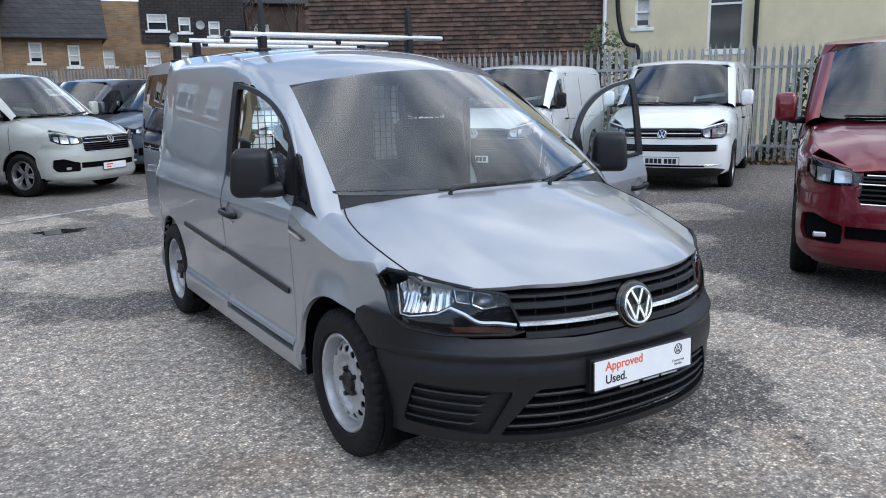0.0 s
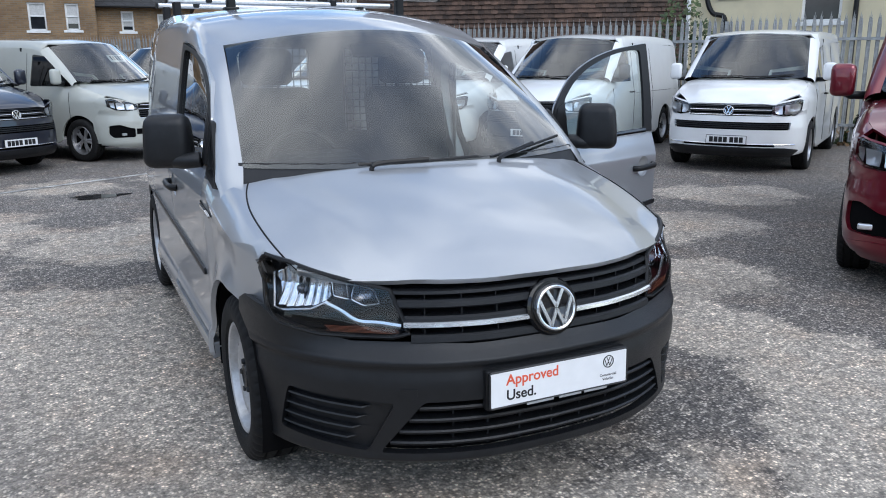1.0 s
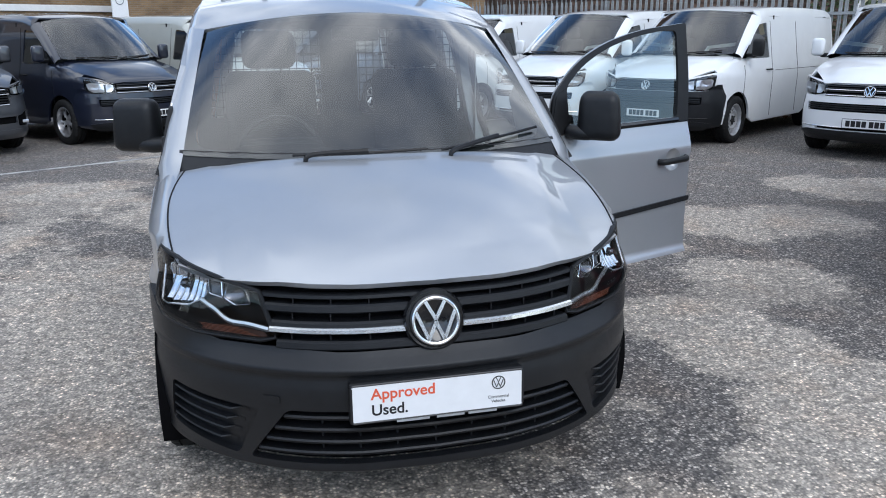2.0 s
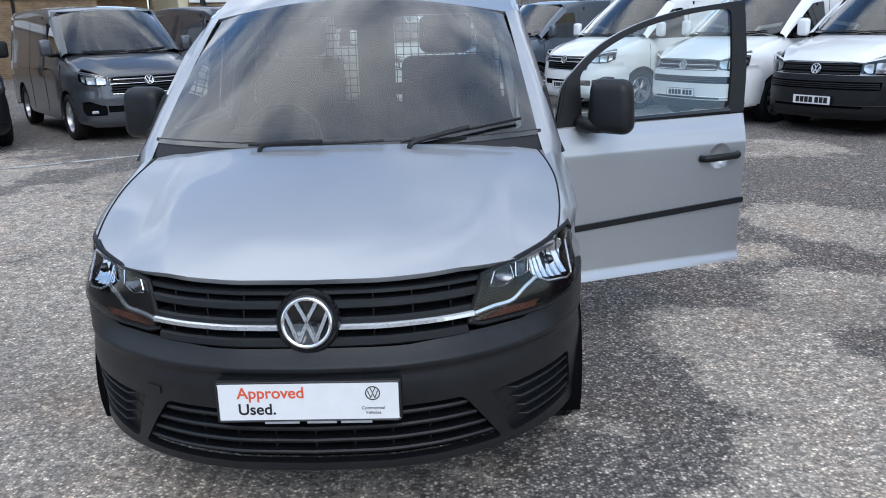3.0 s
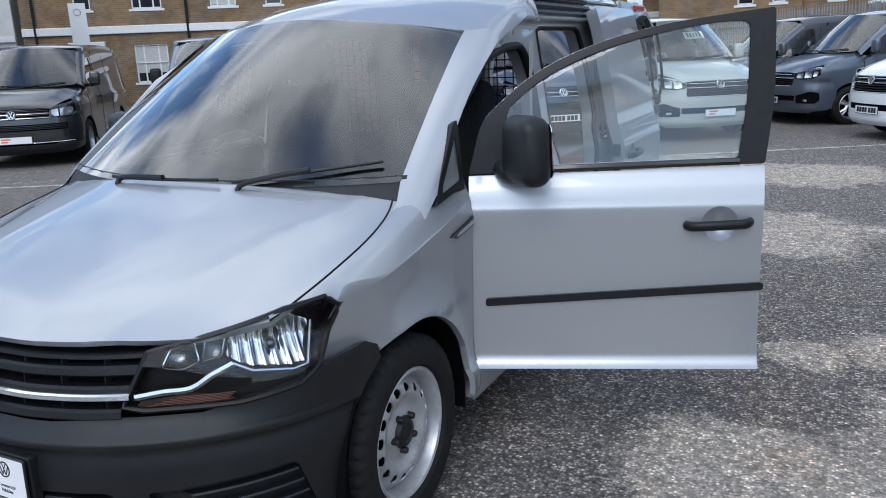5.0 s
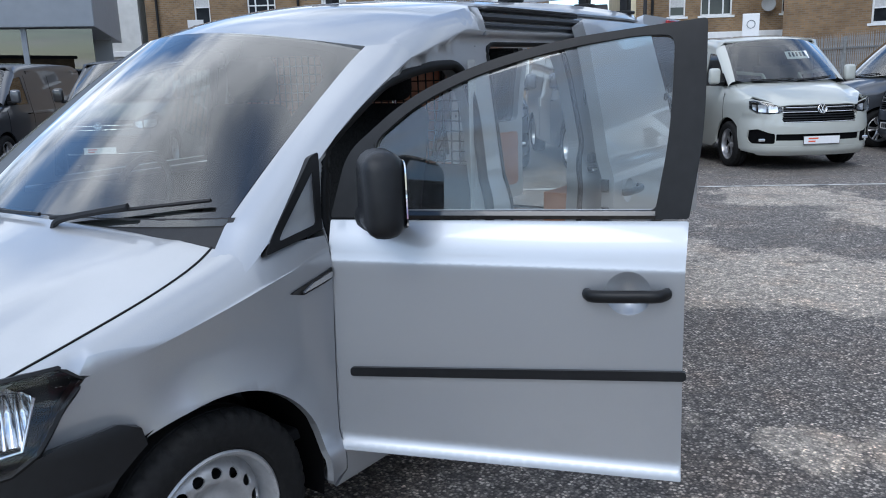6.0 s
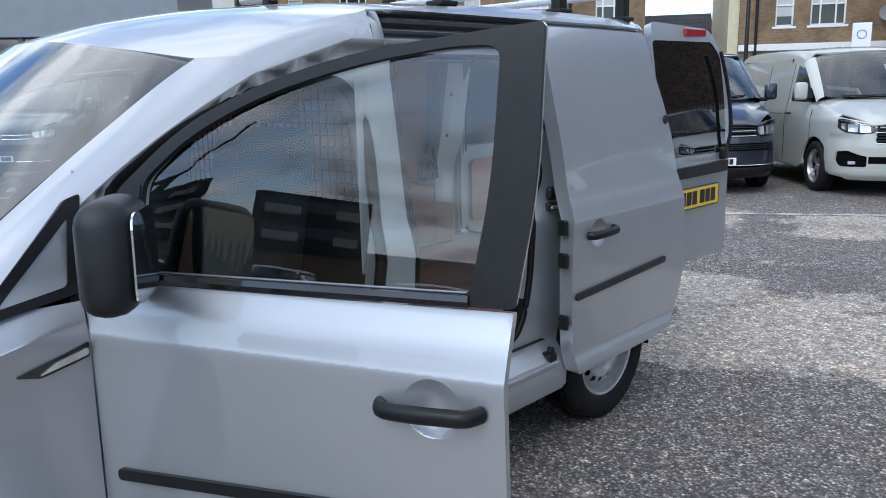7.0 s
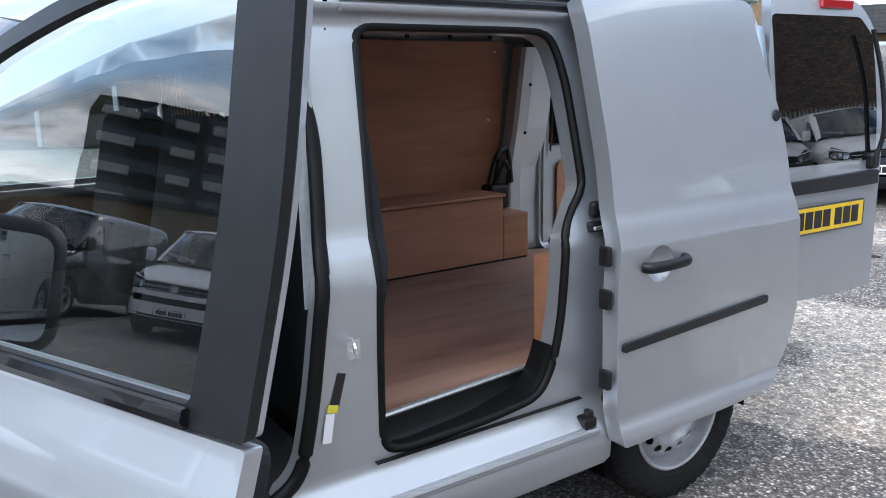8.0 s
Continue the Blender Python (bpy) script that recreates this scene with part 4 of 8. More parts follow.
def build_caddy():
    van = thing("panel_van", "silver compact panel van with black bumper, doors open, on asphalt", "van")
    C = CADDY
    # wings
    shut = [(0.712, 1.075), (0.765, 0.94), (0.788, 0.82), (0.793, 0.70), (0.783, 0.55), (0.762, 0.42), (0.745, 0.355)]
    shut_curve = curve_through(shut, 4)
    for sign in (1, -1):
        def ease(t):
            t = min(1, max(0, t))
            return t * t * (3 - 2 * t)

        def crease(y):
            return C.bonnet(C.width(y) - C.profile(0.88), y)

        def flank(y, z):
            d = math.hypot(y - WHEEL_Y, z - 0.315) - ARCH_R
            flare = 0.026 * max(0, 1 - max(d, 0) / 0.13) ** 1.8 - 0.015 * min(1, max(0, d / 0.15)) * min(1, max(0, (crease(y) - z) / 0.09))
            return C.width(y) - C.profile(z) + flare * min(1, max(0, (1.27 - y) / 0.10)) * min(1, max(0, (y - 0.66) / 0.12)) - 0.026 * ease((0.74 - y) / 0.19)

        def wing(y, z, sign=sign):
            return (sign * flank(y, min(z, crease(y))), y, z)
        outline = [(1.292, 0.30)] + [(y, crease(y)) for y in (1.292 - 0.0305 * k for k in range(25))]
        outline += [(0.556, 0.829), (0.500, 0.768), (0.450, 0.704), (0.44, 0.69), (0.56, 0.683)]
        outline += arch(WHEEL_Y, 0.315, ARCH_R, 122, -3, 24)
        outline += [(1.23, 0.28)]
        wing_ = part("front_wing", panel("front_wing", outline, wing, (), 0.03, 0.02, flip=sign < 0), SILVER, van)
        # rounded shoulder from the crease up to the bonnet's gap
        lamp_x = smooth_table([(0.355, 0.738), (0.396, 0.760), (0.45, 0.785), (0.512, 0.808), (0.56, 0.826)])
        lamp_z = smooth_table([(0.355, 0.852), (0.396, 0.862), (0.512, 0.868), (0.56, 0.831)])
        inner_edge = smooth_table([(y, x) for x, y in reversed(shut_curve)])
        rows = []
        for k in range(45):
            y = 0.358 + (1.292 - 0.358) * k / 44
            x0 = inner_edge(y) + 0.003
            if y > 1.03:
                lo, hi = 0.6, C.width(y)
                for _ in range(18):
                    x = (lo + hi) / 2
                    lo, hi = (x, hi) if C.bonnet(x, y) > 1.022 else (lo, x)
                x0 = max(x0, lo) if y > 1.08 else x0 + (max(x0, lo) - x0) * (y - 1.03) / 0.05
            x1, dz = flank(y, crease(y)), 0.0
            if y < 0.56:
                x1 = lamp_x(y)
                dz = lamp_z(y) - C.bonnet(x1, y)
            row = []
            for j in range(15):
                t = 1 - (1 - j / 14) ** 1.6
                x = x0 + (x1 - x0) * t
                row.append((sign * x, y, (C.bonnet(min(x, C.width(y) - C.profile(0.88)), y) + dz * t * t) if j < 14 or y < 0.56 else crease(y)))
            rows.append(row)
        part("wing_shoulder", loft("wing_shoulder", rows, flip=sign > 0), SILVER, wing_)
        # dark gap, arch lining
        lin = [[(sign * x, WHEEL_Y + ARCH_R * 1.02 * math.cos(a), 0.315 + ARCH_R * 1.02 * math.sin(a)) for x in (0.86, 0.58)] for a in (math.pi * k / 16 - 0.2 for k in range(20))]
        part("wheel_arch_liner", loft("wheel_arch_liner", lin), DARK, van)
        lin = [[(sign * x, REAR_Y + ARCH_R * math.cos(a), 0.315 + ARCH_R * math.sin(a)) for x in (0.85, 0.58)] for a in (math.pi * k / 16 - 0.2 for k in range(20))]
        part("wheel_arch_liner", loft("wheel_arch_liner", lin), DARK, van)
        # small fixed window in front of the door
        tri_o = rounded([(1.062, 1.008, 0.015), (1.292, 1.040, 0.01), (1.335, 1.255, 0.01), (1.300, 1.245, 0.01)], 0.01)
        tri_i = rounded([(1.122, 1.036, 0.012), (1.272, 1.058, 0.012), (1.298, 1.205, 0.010)], 0.01)
        frame_ = part("quarter_window", panel("quarter_window", tri_o, side_surface(sign, 0.004), [tri_i], 0.02, 0.03, flip=sign < 0), SATIN_BLACK, van)
        part("quarter_glass", panel("quarter_glass", tri_i, side_surface(sign, -0.008), (), 0.05, flip=sign < 0), GLASS, frame_)
        # pillar beside the windscreen, from the wing to the roof
        rows = []
        for (ax, ay), (by, bz), lift, out in (((0.790, 0.84), (0.90, 0.925), -0.006, 0.0), ((0.779, 0.92), (0.97, 0.955), -0.001, 0.45), ((0.768, 0.98), (1.04, 0.992), 0.005, 1.0)):
            a = Vector((sign * ax, ay, C.bonnet(ax, ay) + lift))
            b = Vector((sign * (C.wing_half(by, bz) + 0.007 * out - 0.005), by, bz))
            mid = (a + b) / 2 + Vector((sign * 0.014, 0, 0.016)) * out
            rows.append([tuple(a * (1 - t) ** 2 + mid * 2 * t * (1 - t) + b * t * t) for t in (j / 6 for j in range(7))])
        for k in range(17):
            v = k / 16
            a = Vector(C.glass(sign, v))
            y, z = 1.085 + (1.86 - 1.085) * v, 1.035 + (1.52 - 1.035) * v ** 0.92 + 0.03 * math.sin(math.pi * v)
            b = Vector((sign * C.half(y, z), y, z))
            w = v ** 5
            mid = (a + b) / 2 + Vector((sign * 0.016, -0.010, 0.022)) * (1 - w)
            row = [a * (1 - t) ** 2 + mid * 2 * t * (1 - t) + b * t * t for t in (j / 6 for j in range(7))]
            rows.append([(p.x, p.y, p.z + w * (C.top(p.x, p.y) + 0.001 - p.z)) for p in row])
        part("screen_pillar", loft("screen_pillar", rows, flip=sign > 0), SILVER, van)
        # side repeater
        rep = rounded([(1.135, 0.886, 0.004), (1.185, 0.872, 0.008), (1.287, 0.900, 0.004), (1.288, 0.934, 0.005)], 0.01)
        r_ = part("side_repeater", panel("side_repeater", rep, lambda y, z, sign=sign: (wing(y, z)[0] + sign * 0.005, y, z), (), 0.03, 0.01, flip=sign < 0), GLOSS_BLACK, van)
        rep2 = rounded([(1.182, 0.879), (1.284, 0.906), (1.284, 0.922), (1.215, 0.902)], 0.004)
        part("repeater_strip", panel("repeater_strip", rep2, lambda y, z, sign=sign: (wing(y, z)[0] + sign * 0.009, y, z), (), 0.03, 0.004, flip=sign < 0), CHROME, r_)
    # bonnet
    front_edge = []
    for k in range(0, 25):
        s = 0.595 * (1 - k / 12)
        x, y, z = C.nose(s, 0.80)
        front_edge.append((x, y - 0.005))
    lamp_edge = [(0.745, 0.355), (0.70, 0.315), (0.64, 0.265), (0.575, 0.215)]
    rear = curve_through([(-0.712, 1.075), (-0.55, 0.985), (-0.3, 0.905), (0, 0.88), (0.3, 0.905), (0.55, 0.985), (0.712, 1.075)], 4)
    outline = shut_curve[:-1] + lamp_edge + [p for p in front_edge] + [(-a, b) for a, b in reversed(lamp_edge)] + [(-a, b) for a, b in reversed(shut_curve[1:-1])] + rear[:-1]
    part("bonnet", panel("bonnet", outline, lambda x, y: (x, y, C.bonnet(x, y)), (), 0.03, 0.02), SILVER, van)
    for sg in (1, -1):
        part("bonnet_gap", tube([(sg * x, y, C.bonnet(x, y) + 0.0005) for x, y in shut_curve], 0.0032, 5), SEAL, van)
    # cowl under the windscreen
    rows = []
    for v, dz in ((-0.10, -0.03), (-0.03, -0.008), (0.03, 0.004)):
        rows.append([(C.glass(u, v)[0], C.glass(u, v)[1], C.glass(u, v)[2] + dz) for u in (j / 16 * 2.04 - 1.02 for j in range(17))])
    part("cowl", loft("cowl", rows), PLASTIC, van)
    # windscreen with its black border
    full = rounded([(-1, 0.0), (1, 0.0), (1, 1.0), (-1, 1.0)], 0.012, 3)
    clear = rounded([(-0.95, 0.05), (0.95, 0.05), (0.935, 0.955), (-0.935, 0.955)], 0.10, 6)
    gl = part("windscreen", panel("windscreen", full, lambda u, v: C.glass(u, v, 0.002), (), 0.06, flip=False), SCREEN_GLASS, van)
    gl.visible_shadow = False
    part("screen_border", panel("screen_border", full, lambda u, v: C.glass(u, v, -0.003), [clear], 0.05), GLOSS_BLACK, gl)
    # roof
    def roof_edge(sign):
        out = []
        for k in range(60):
            y = 1.86 + (4.225 - 1.86) * k / 59
            z = 1.52 + 0.10 * min(1, (y - 1.86) / 0.35)
            if sign > 0 and y > 2.34:
                z = 1.715
            out.append((sign * C.half(y, z), y))
        return out
    head = [(0.668 * u, 1.55 + (1.735 - 1.55) * abs(u) ** 2.2) for u in (1 - k / 10 for k in range(21))]
    outline = head + roof_edge(-1) + roof_edge(1)[::-1]
    part("roof", panel("roof", outline, lambda x, y: (x, y, C.top(x, y)), (), 0.045, 0.02), SILVER, van)

    # body sides
    archs = arch(REAR_Y, 0.315, ARCH_R, 186, -6, 30)
    rail = [(y, 1.52 + 0.10 * min(1, max(0, (y - 1.86) / 0.35))) for y in (4.225, 3.6, 2.9, 2.21, 2.05, 1.95, 1.86)]
    pill = [(1.085 + 0.775 * v, 1.035 + 0.485 * v ** 0.92 + 0.03 * math.sin(math.pi * v)) for v in (1 - k / 14 for k in range(1, 15))]
    # right: closed door, plain side
    outl = [(2.306, 0.30)] + archs + [(4.297, 0.40), (4.297, 1.0), (4.288, 1.2), (4.263, 1.42)] + rail[:4] + [(2.318, 1.615), (2.330, 1.30), (2.31, 1.0), (2.285, 0.7), (2.268, 0.30)]
    part("body_side", panel("body_side", outl, side_surface(-1), (), 0.04, 0.03, flip=True, rows=SIDE_CREASES), SILVER, van)
    cant = [(2.335, 1.615), (2.21, 1.62), (2.05, 1.575), (1.95, 1.546), (1.86, 1.52)] + pill + [(1.31, 1.20), (1.345, 1.262), (1.52, 1.412), (1.72, 1.499), (1.95, 1.556), (2.18, 1.580), (2.31, 1.584)]
    part("roof_rail", panel("roof_rail", cant, side_surface(-1), (), 0.04, 0.03, flip=True), SILVER, van)
    part("sill", panel("sill", rounded([(1.23, 0.26), (3.16, 0.26), (3.16, 0.335), (1.23, 0.335)], 0.01), side_surface(-1), (), 0.05, 0.04, flip=True), SILVER, van)
    strip = rounded([(2.30, 0.647), (3.12, 0.685), (3.12, 0.712), (2.30, 0.674)], 0.012, 4)
    part("rubbing_strip", panel("rubbing_strip", strip, side_surface(-1, 0.010), (), 0.04, 0.014, flip=True), PLASTIC, van)
    door_closed(van, -1, "front_door")

    # left: both openings stand free
    def jamb(y, z):
        v = min(max((y - 1.085) / 0.775, 0), 1)
        line = 1.035 + 0.485 * v ** 0.92 + 0.03 * math.sin(math.pi * v) if y < 1.86 else 1.52 + 0.10 * min(1, (y - 1.86) / 0.35)
        k = min(1, max(0, (line - z) / 0.04)) * min(1, max(0, (3.30 - y) / 0.10)) * min(1, max(0, (z - 0.385) / 0.07)) * min(1, max(0, (y - 1.30) / 0.03))
        return (C.half(y, z) - 0.05 * k * k * (3 - 2 * k), y, z)
    front_open = rounded([(1.39, 0.47, 0.08), (1.36, 1.04, 0.05), (1.42, 1.26, 0.05), (1.60, 1.385, 0.15), (1.81, 1.452, 0.2), (2.01, 1.490, 0.2), (2.19, 1.495, 0.05), (2.246, 1.40, 0.06), (2.258, 1.297, 0.06), (2.243, 1.08, 0.1), (2.217, 0.885, 0.1), (2.188, 0.663, 0.1), (2.150, 0.49, 0.06), (2.06, 0.435, 0.06)], 0.05)
    slide_open = rounded([(2.378, 0.500, 0.06), (2.376, 0.80, 0.2), (2.380, 1.05, 0.1), (2.392, 1.30, 0.1), (2.402, 1.572, 0.05), (2.90, 1.575, 0.05), (3.05, 1.572, 0.09), (3.092, 1.45, 0.08), (3.108, 1.30, 0.08), (3.122, 1.115, 0.04), (3.012, 0.995, 0.05), (3.008, 0.842, 0.06), (3.000, 0.72, 0.08), (2.972, 0.590, 0.07), (2.918, 0.508, 0.06), (2.72, 0.486, 0.1), (2.45, 0.480, 0.05)], 0.04)
    outl = [(1.25, 0.26), (3.13, 0.26)] + archs + [(4.297, 0.40), (4.297, 1.0), (4.288, 1.2), (4.263, 1.42)] + rail + pill + [(1.297, 1.04), (1.297, 0.30)]
    side = part("body_side", panel("body_side", outl, jamb, [front_open, slide_open], 0.04, 0.075), SILVER, van, "bare silver door jambs round two openings")
    for hole, thick in ((front_open, 0.019), (slide_open, 0.013)):
        part("door_seal", tube([(jamb(y, z)[0] - 0.006, y, z) for y, z in dense(hole, 0.03)], thick, 8, closed=True), SEAL, side, smooth=True)
    # black lining over the lower edge of the load opening
    edge = []
    for y, z in sorted(dense(slide_open, 0.03), key=lambda q: q[0] + q[1]):
        if z < 0.66 and y > 2.42:
            n = Vector((2.70 - y, 0.95 - z)).normalized() * 0.005
            x = jamb(y, z)[0]
            edge.append([(x - d, y + n.x * w, z + n.y * w) for d, w in ((0.002, 0.2), (0.008, 1.0), (0.05, 1.1), (0.105, 1.1))])
    part("step_lining", loft("step_lining", edge), SEAL, side)
    # ledge of the sill; a black strip paints the shade of its groove
    part("sill_tread", box((0.062, 1.76, 0.02), (0.868, 2.22, 0.378), 0.006), SILVER, side)
    for k in range(4):
        part("sill_ridge", tube([(0.848 + 0.015 * k, y, 0.390 - 0.002 * k) for y in (1.42, 2.2, 3.06)], 0.0075, 8), SILVER, side)
    part("sill_groove_shade", box((0.010, 0.72, 0.012), (0.842, 2.71, 0.396), 0.003), SATIN_BLACK, side)
    # runner over the sliding door
    part("runner_recess", panel("runner_recess", [(2.33, 1.60), (4.215, 1.60), (4.20, 1.735), (2.33, 1.735)], side_surface(1, -0.03), (), 0.06), SILVER, side)
    part("runner_end", panel("runner_end", [(0.0, 1.60), (0.05, 1.60), (0.05, 1.74), (0.0, 1.74)], lambda a, z: (C.half(2.345, z) - a, 2.346, z), (), 0.03), SILVER, side)
    for z, h in ((1.640, 0.014), (1.672, 0.020), (1.702, 0.012)):
        y0, y1 = 2.36, 3.20
        part("runner", tube([(C.half(y, z) - 0.022, y, z) for y in (y0 + (y1 - y0) * k / 8 for k in range(9))], h * 0.75, 6), SATIN_BLACK, side)
    # striker, latch plate, catch and warning sticker on the posts
    part("striker", tube(curve_through([(0.825, 2.300, 0.785), (0.865, 2.285, 0.785), (0.865, 2.285, 0.815), (0.825, 2.300, 0.815)], 3), 0.005, 8), CHROME, side)
    part("striker_plate", box((0.006, 0.04, 0.075), (0.828, 2.300, 0.80), 0.003), ALUMINIUM, side)
    part("sticker", box((0.002, 0.024, 0.085), (0.829, 2.253, 0.695), 0.0, Matrix.Rotation(radians(-16), 4, "X")), INK, side)
    part("sticker", box((0.002, 0.024, 0.075), (0.830, 2.222, 0.602), 0.0, Matrix.Rotation(radians(-10), 4, "X")), WHITE_PLATE, side)
    part("sticker", box((0.0025, 0.028, 0.020), (0.8305, 2.235, 0.650), 0.0, Matrix.Rotation(radians(-14), 4, "X")), RUST_ORANGE, side)
    part("latch", join(box((0.03, 0.06, 0.03), (0.826, 3.135, 1.0), 0.006), box((0.03, 0.05, 0.05), (0.822, 3.14, 1.052), 0.012)), SATIN_BLACK, side)
    part("latch_plate", box((0.02, 0.05, 0.012), (0.838, 3.135, 0.998), 0.003), ALUMINIUM, side)
    part("bump_stop", box((0.012, 0.022, 0.075), (0.768, 3.172, 1.335), 0.005), SATIN_BLACK, side)
    part("lower_catch", join(box((0.06, 0.05, 0.035), (0.860, 3.07, 0.405), 0.008), box((0.03, 0.02, 0.03), (0.87, 3.075, 0.43), 0.006)), SATIN_BLACK, side)

    # front door, swung open
    d = door_closed(van, 1, "front_door")
    hinge = Vector((0.872, 1.302, 0))
    d.matrix_local = Matrix.Translation(hinge) @ Matrix.Rotation(-DOOR_SWING, 4, "Z") @ Matrix.Translation(-hinge)
    d["label"] = "open silver door with black window frame and mirror"

    # sliding door, pushed back along the side
    def slid(y, z):
        return (C.half(y - 0.79, z) + 0.066, y, z)
    outl = rounded([(3.135, 0.331, 0.02), (3.70, 0.337, 0.1), (3.90, 0.352, 0.03), (4.00, 0.445, 0.06), (4.05, 0.56, 0.08), (4.062, 0.68, 0.1), (4.033, 0.83, 0.12), (4.005, 1.03, 0.12), (4.003, 1.19, 0.12), (3.967, 1.35, 0.12), (3.89, 1.54, 0.12), (3.86, 1.682, 0.03), (3.078, 1.685, 0.03), (3.092, 1.56, 0.02), (3.125, 1.177, 0.1), (3.105, 0.854, 0.1)], 0.05)
    hy, hz, hr = 3.285, 0.885, 0.058
    bowl = [(hy + hr * math.cos(t), hz + hr * math.sin(t)) for t in (2 * math.pi * k / 28 for k in range(28))]
    sl = part("sliding_door", panel("sliding_door", outl, slid, [bowl], 0.04, 0.06, rows=SIDE_CREASES), SILVER, van, "silver side door slid fully back")

    def dish(y, z):
        r = math.hypot(y - hy, z - hz) / hr
        p = slid(y, z)
        return (p[0] - 0.042 * max(0, 1 - r * r), y, z)
    part("handle_recess", panel("handle_recess", bowl, dish, (), 0.010), SILVER, sl)
    pts = [(slid(y, 0.885)[0] + o, y, z) for y, z, o in ((3.21, 0.884, 0.0), (3.225, 0.885, 0.026), (3.28, 0.887, 0.036), (3.34, 0.889, 0.036), (3.375, 0.89, 0.03), (3.39, 0.89, 0.0))]
    part("handle", tube(curve_through(pts, 5), 0.0135, 10, flat=1.25), SATIN_BLACK, sl, smooth=True)
    strip = rounded([(3.135, 0.632), (3.855, 0.666), (3.855, 0.694), (3.135, 0.660)], 0.012, 4)
    part("rubbing_strip", panel("rubbing_strip", strip, lambda y, z: (slid(y, z)[0] + 0.010, y, z), (), 0.04, 0.014), PLASTIC, sl)
    for z in (0.55, 0.80, 0.93):
        part("door_latch", box((0.04, 0.02, 0.06), (0.915, 3.085 + 0.03 * (0.93 - z), z), 0.006), SATIN_BLACK, sl)
    part("lock_cap", lathe([(0, 0.022), (0.006, 0.018), (0.006, 0.0)], 20), SATIN_BLACK, sl).location = (slid(3.952, 1.30)[0] + 0.001, 3.952, 1.30)

    # rear frame and doors
    def rear_y(x, z):
        return 4.30 + 0.03 * (1 - (x / 0.75) ** 2) - 0.17 * max(0, z - 1.0) ** 2
    def rear_surface(out=0.0):
        return lambda x, z: (x, rear_y(x, z) + out, z)
    ring_o = [(-0.69, 0.40), (0.69, 0.40), (0.692, 0.9), (0.675, 1.1), (0.61, 1.6), (0.57, 1.69), (0.43, 1.73), (0, 1.75), (-0.43, 1.73), (-0.57, 1.69), (-0.61, 1.6), (-0.675, 1.1), (-0.692, 0.9)]
    ring_i = rounded([(-0.662, 0.56), (0.662, 0.56), (0.662, 1.05), (0.585, 1.62), (-0.585, 1.62), (-0.662, 1.05)], 0.07)
    part("rear_frame", panel("rear_frame", ring_o, rear_surface(-0.02), [ring_i], 0.06, 0.06, flip=True), SILVER, van)
    part("rear_seal", tube([(x, rear_y(x, z) - 0.01, z) for x, z in dense(ring_i, 0.05)], 0.012, 6, closed=True), SEAL, van)
    part("rear_bumper", panel("rear_bumper", rounded([(-0.84, 0.30), (0.84, 0.30), (0.84, 0.52), (-0.84, 0.52)], 0.05), lambda x, z: (x * 0.86, 4.37 - 0.14 * abs(x / 0.84) ** 5, z), (), 0.06, 0.08, flip=True), PLASTIC, van)

    def rear_door(x0, x1, angle, plate):
        """The leaf between x0 (hinge) and x1."""
        s = 1 if x0 > 0 else -1
        lo, hi = min(x0, x1), max(x0, x1)
        top = 0.10 * s
        x0 += 0.05 * s
        out = rounded([(x0, 0.515), (x1, 0.515), (x1, 1.60, 0.10), (x1 + 0.10 * s, 1.74, 0.08), (x0 - 0.05 * s, 1.765), (x0 + 0.01 * s, 1.5), (x0, 1.1)], 0.03)
        win = rounded([(x0 - 0.03 * s, 1.10), (x1 + 0.07 * s, 1.10), (x1 + 0.06 * s, 1.60), (x1 + 0.12 * s, 1.655), (x0 - 0.04 * s, 1.655), (x0 - 0.03 * s, 1.45)], 0.05)
        leaf = part("rear_door", panel("rear_door", out, rear_surface(0.01), [win], 0.05, 0.045, flip=True), SILVER, van, "silver rear door with dark glass, swung open")
        part("window_glass", panel("window_glass", rounded([(x0 - 0.015 * s, 1.08), (x1 + 0.045 * s, 1.08), (x1 + 0.045 * s, 1.60), (x1 + 0.12 * s, 1.672), (x0 - 0.03 * s, 1.672), (x0 - 0.015 * s, 1.45)], 0.025), rear_surface(0.013), (), 0.1, 0.004, flip=True), SMOKED_GLASS, leaf)
        ply = rounded([(x0 - 0.09 * s, 0.62), (x1 + 0.09 * s, 0.62), (x1 + 0.09 * s, 1.02), (x0 - 0.09 * s, 1.02)], 0.05)
        part("ply_panel", panel("ply_panel", ply, rear_surface(-0.045), (), 0.1, 0.008, flip=True), PLY, leaf)
        if plate:
            strip = rounded([(x0 - 0.02 * s, 0.965), (x1 + 0.04 * s, 0.975), (x1 + 0.04 * s, 1.035), (x0 - 0.02 * s, 1.02)], 0.01)
            part("grip_strip", panel("grip_strip", strip, rear_surface(0.03), (), 0.05, 0.03, flip=True), PLASTIC, leaf)
            cx = 0.415
            number_plate(leaf, facing((cx, rear_y(cx, 0.86) + 0.018, 0.857), (-1, 0, 0), (0, 0, 1)), YELLOW_PLATE)
            part("brake_light", box((0.22, 0.02, 0.038), (0.32, rear_y(0.32, 1.72) + 0.014, 1.72), 0.006), RED_LENS, leaf)
            yw = rear_y(0.15, 1.2) + 0.03
            w = part("wiper", tube(curve_through([(0.125, yw, 1.07), (0.10, yw + 0.02, 1.20), (0.115, yw, 1.42), (0.16, yw - 0.03, 1.62)], 5), 0.011, 6), SATIN_BLACK, leaf)
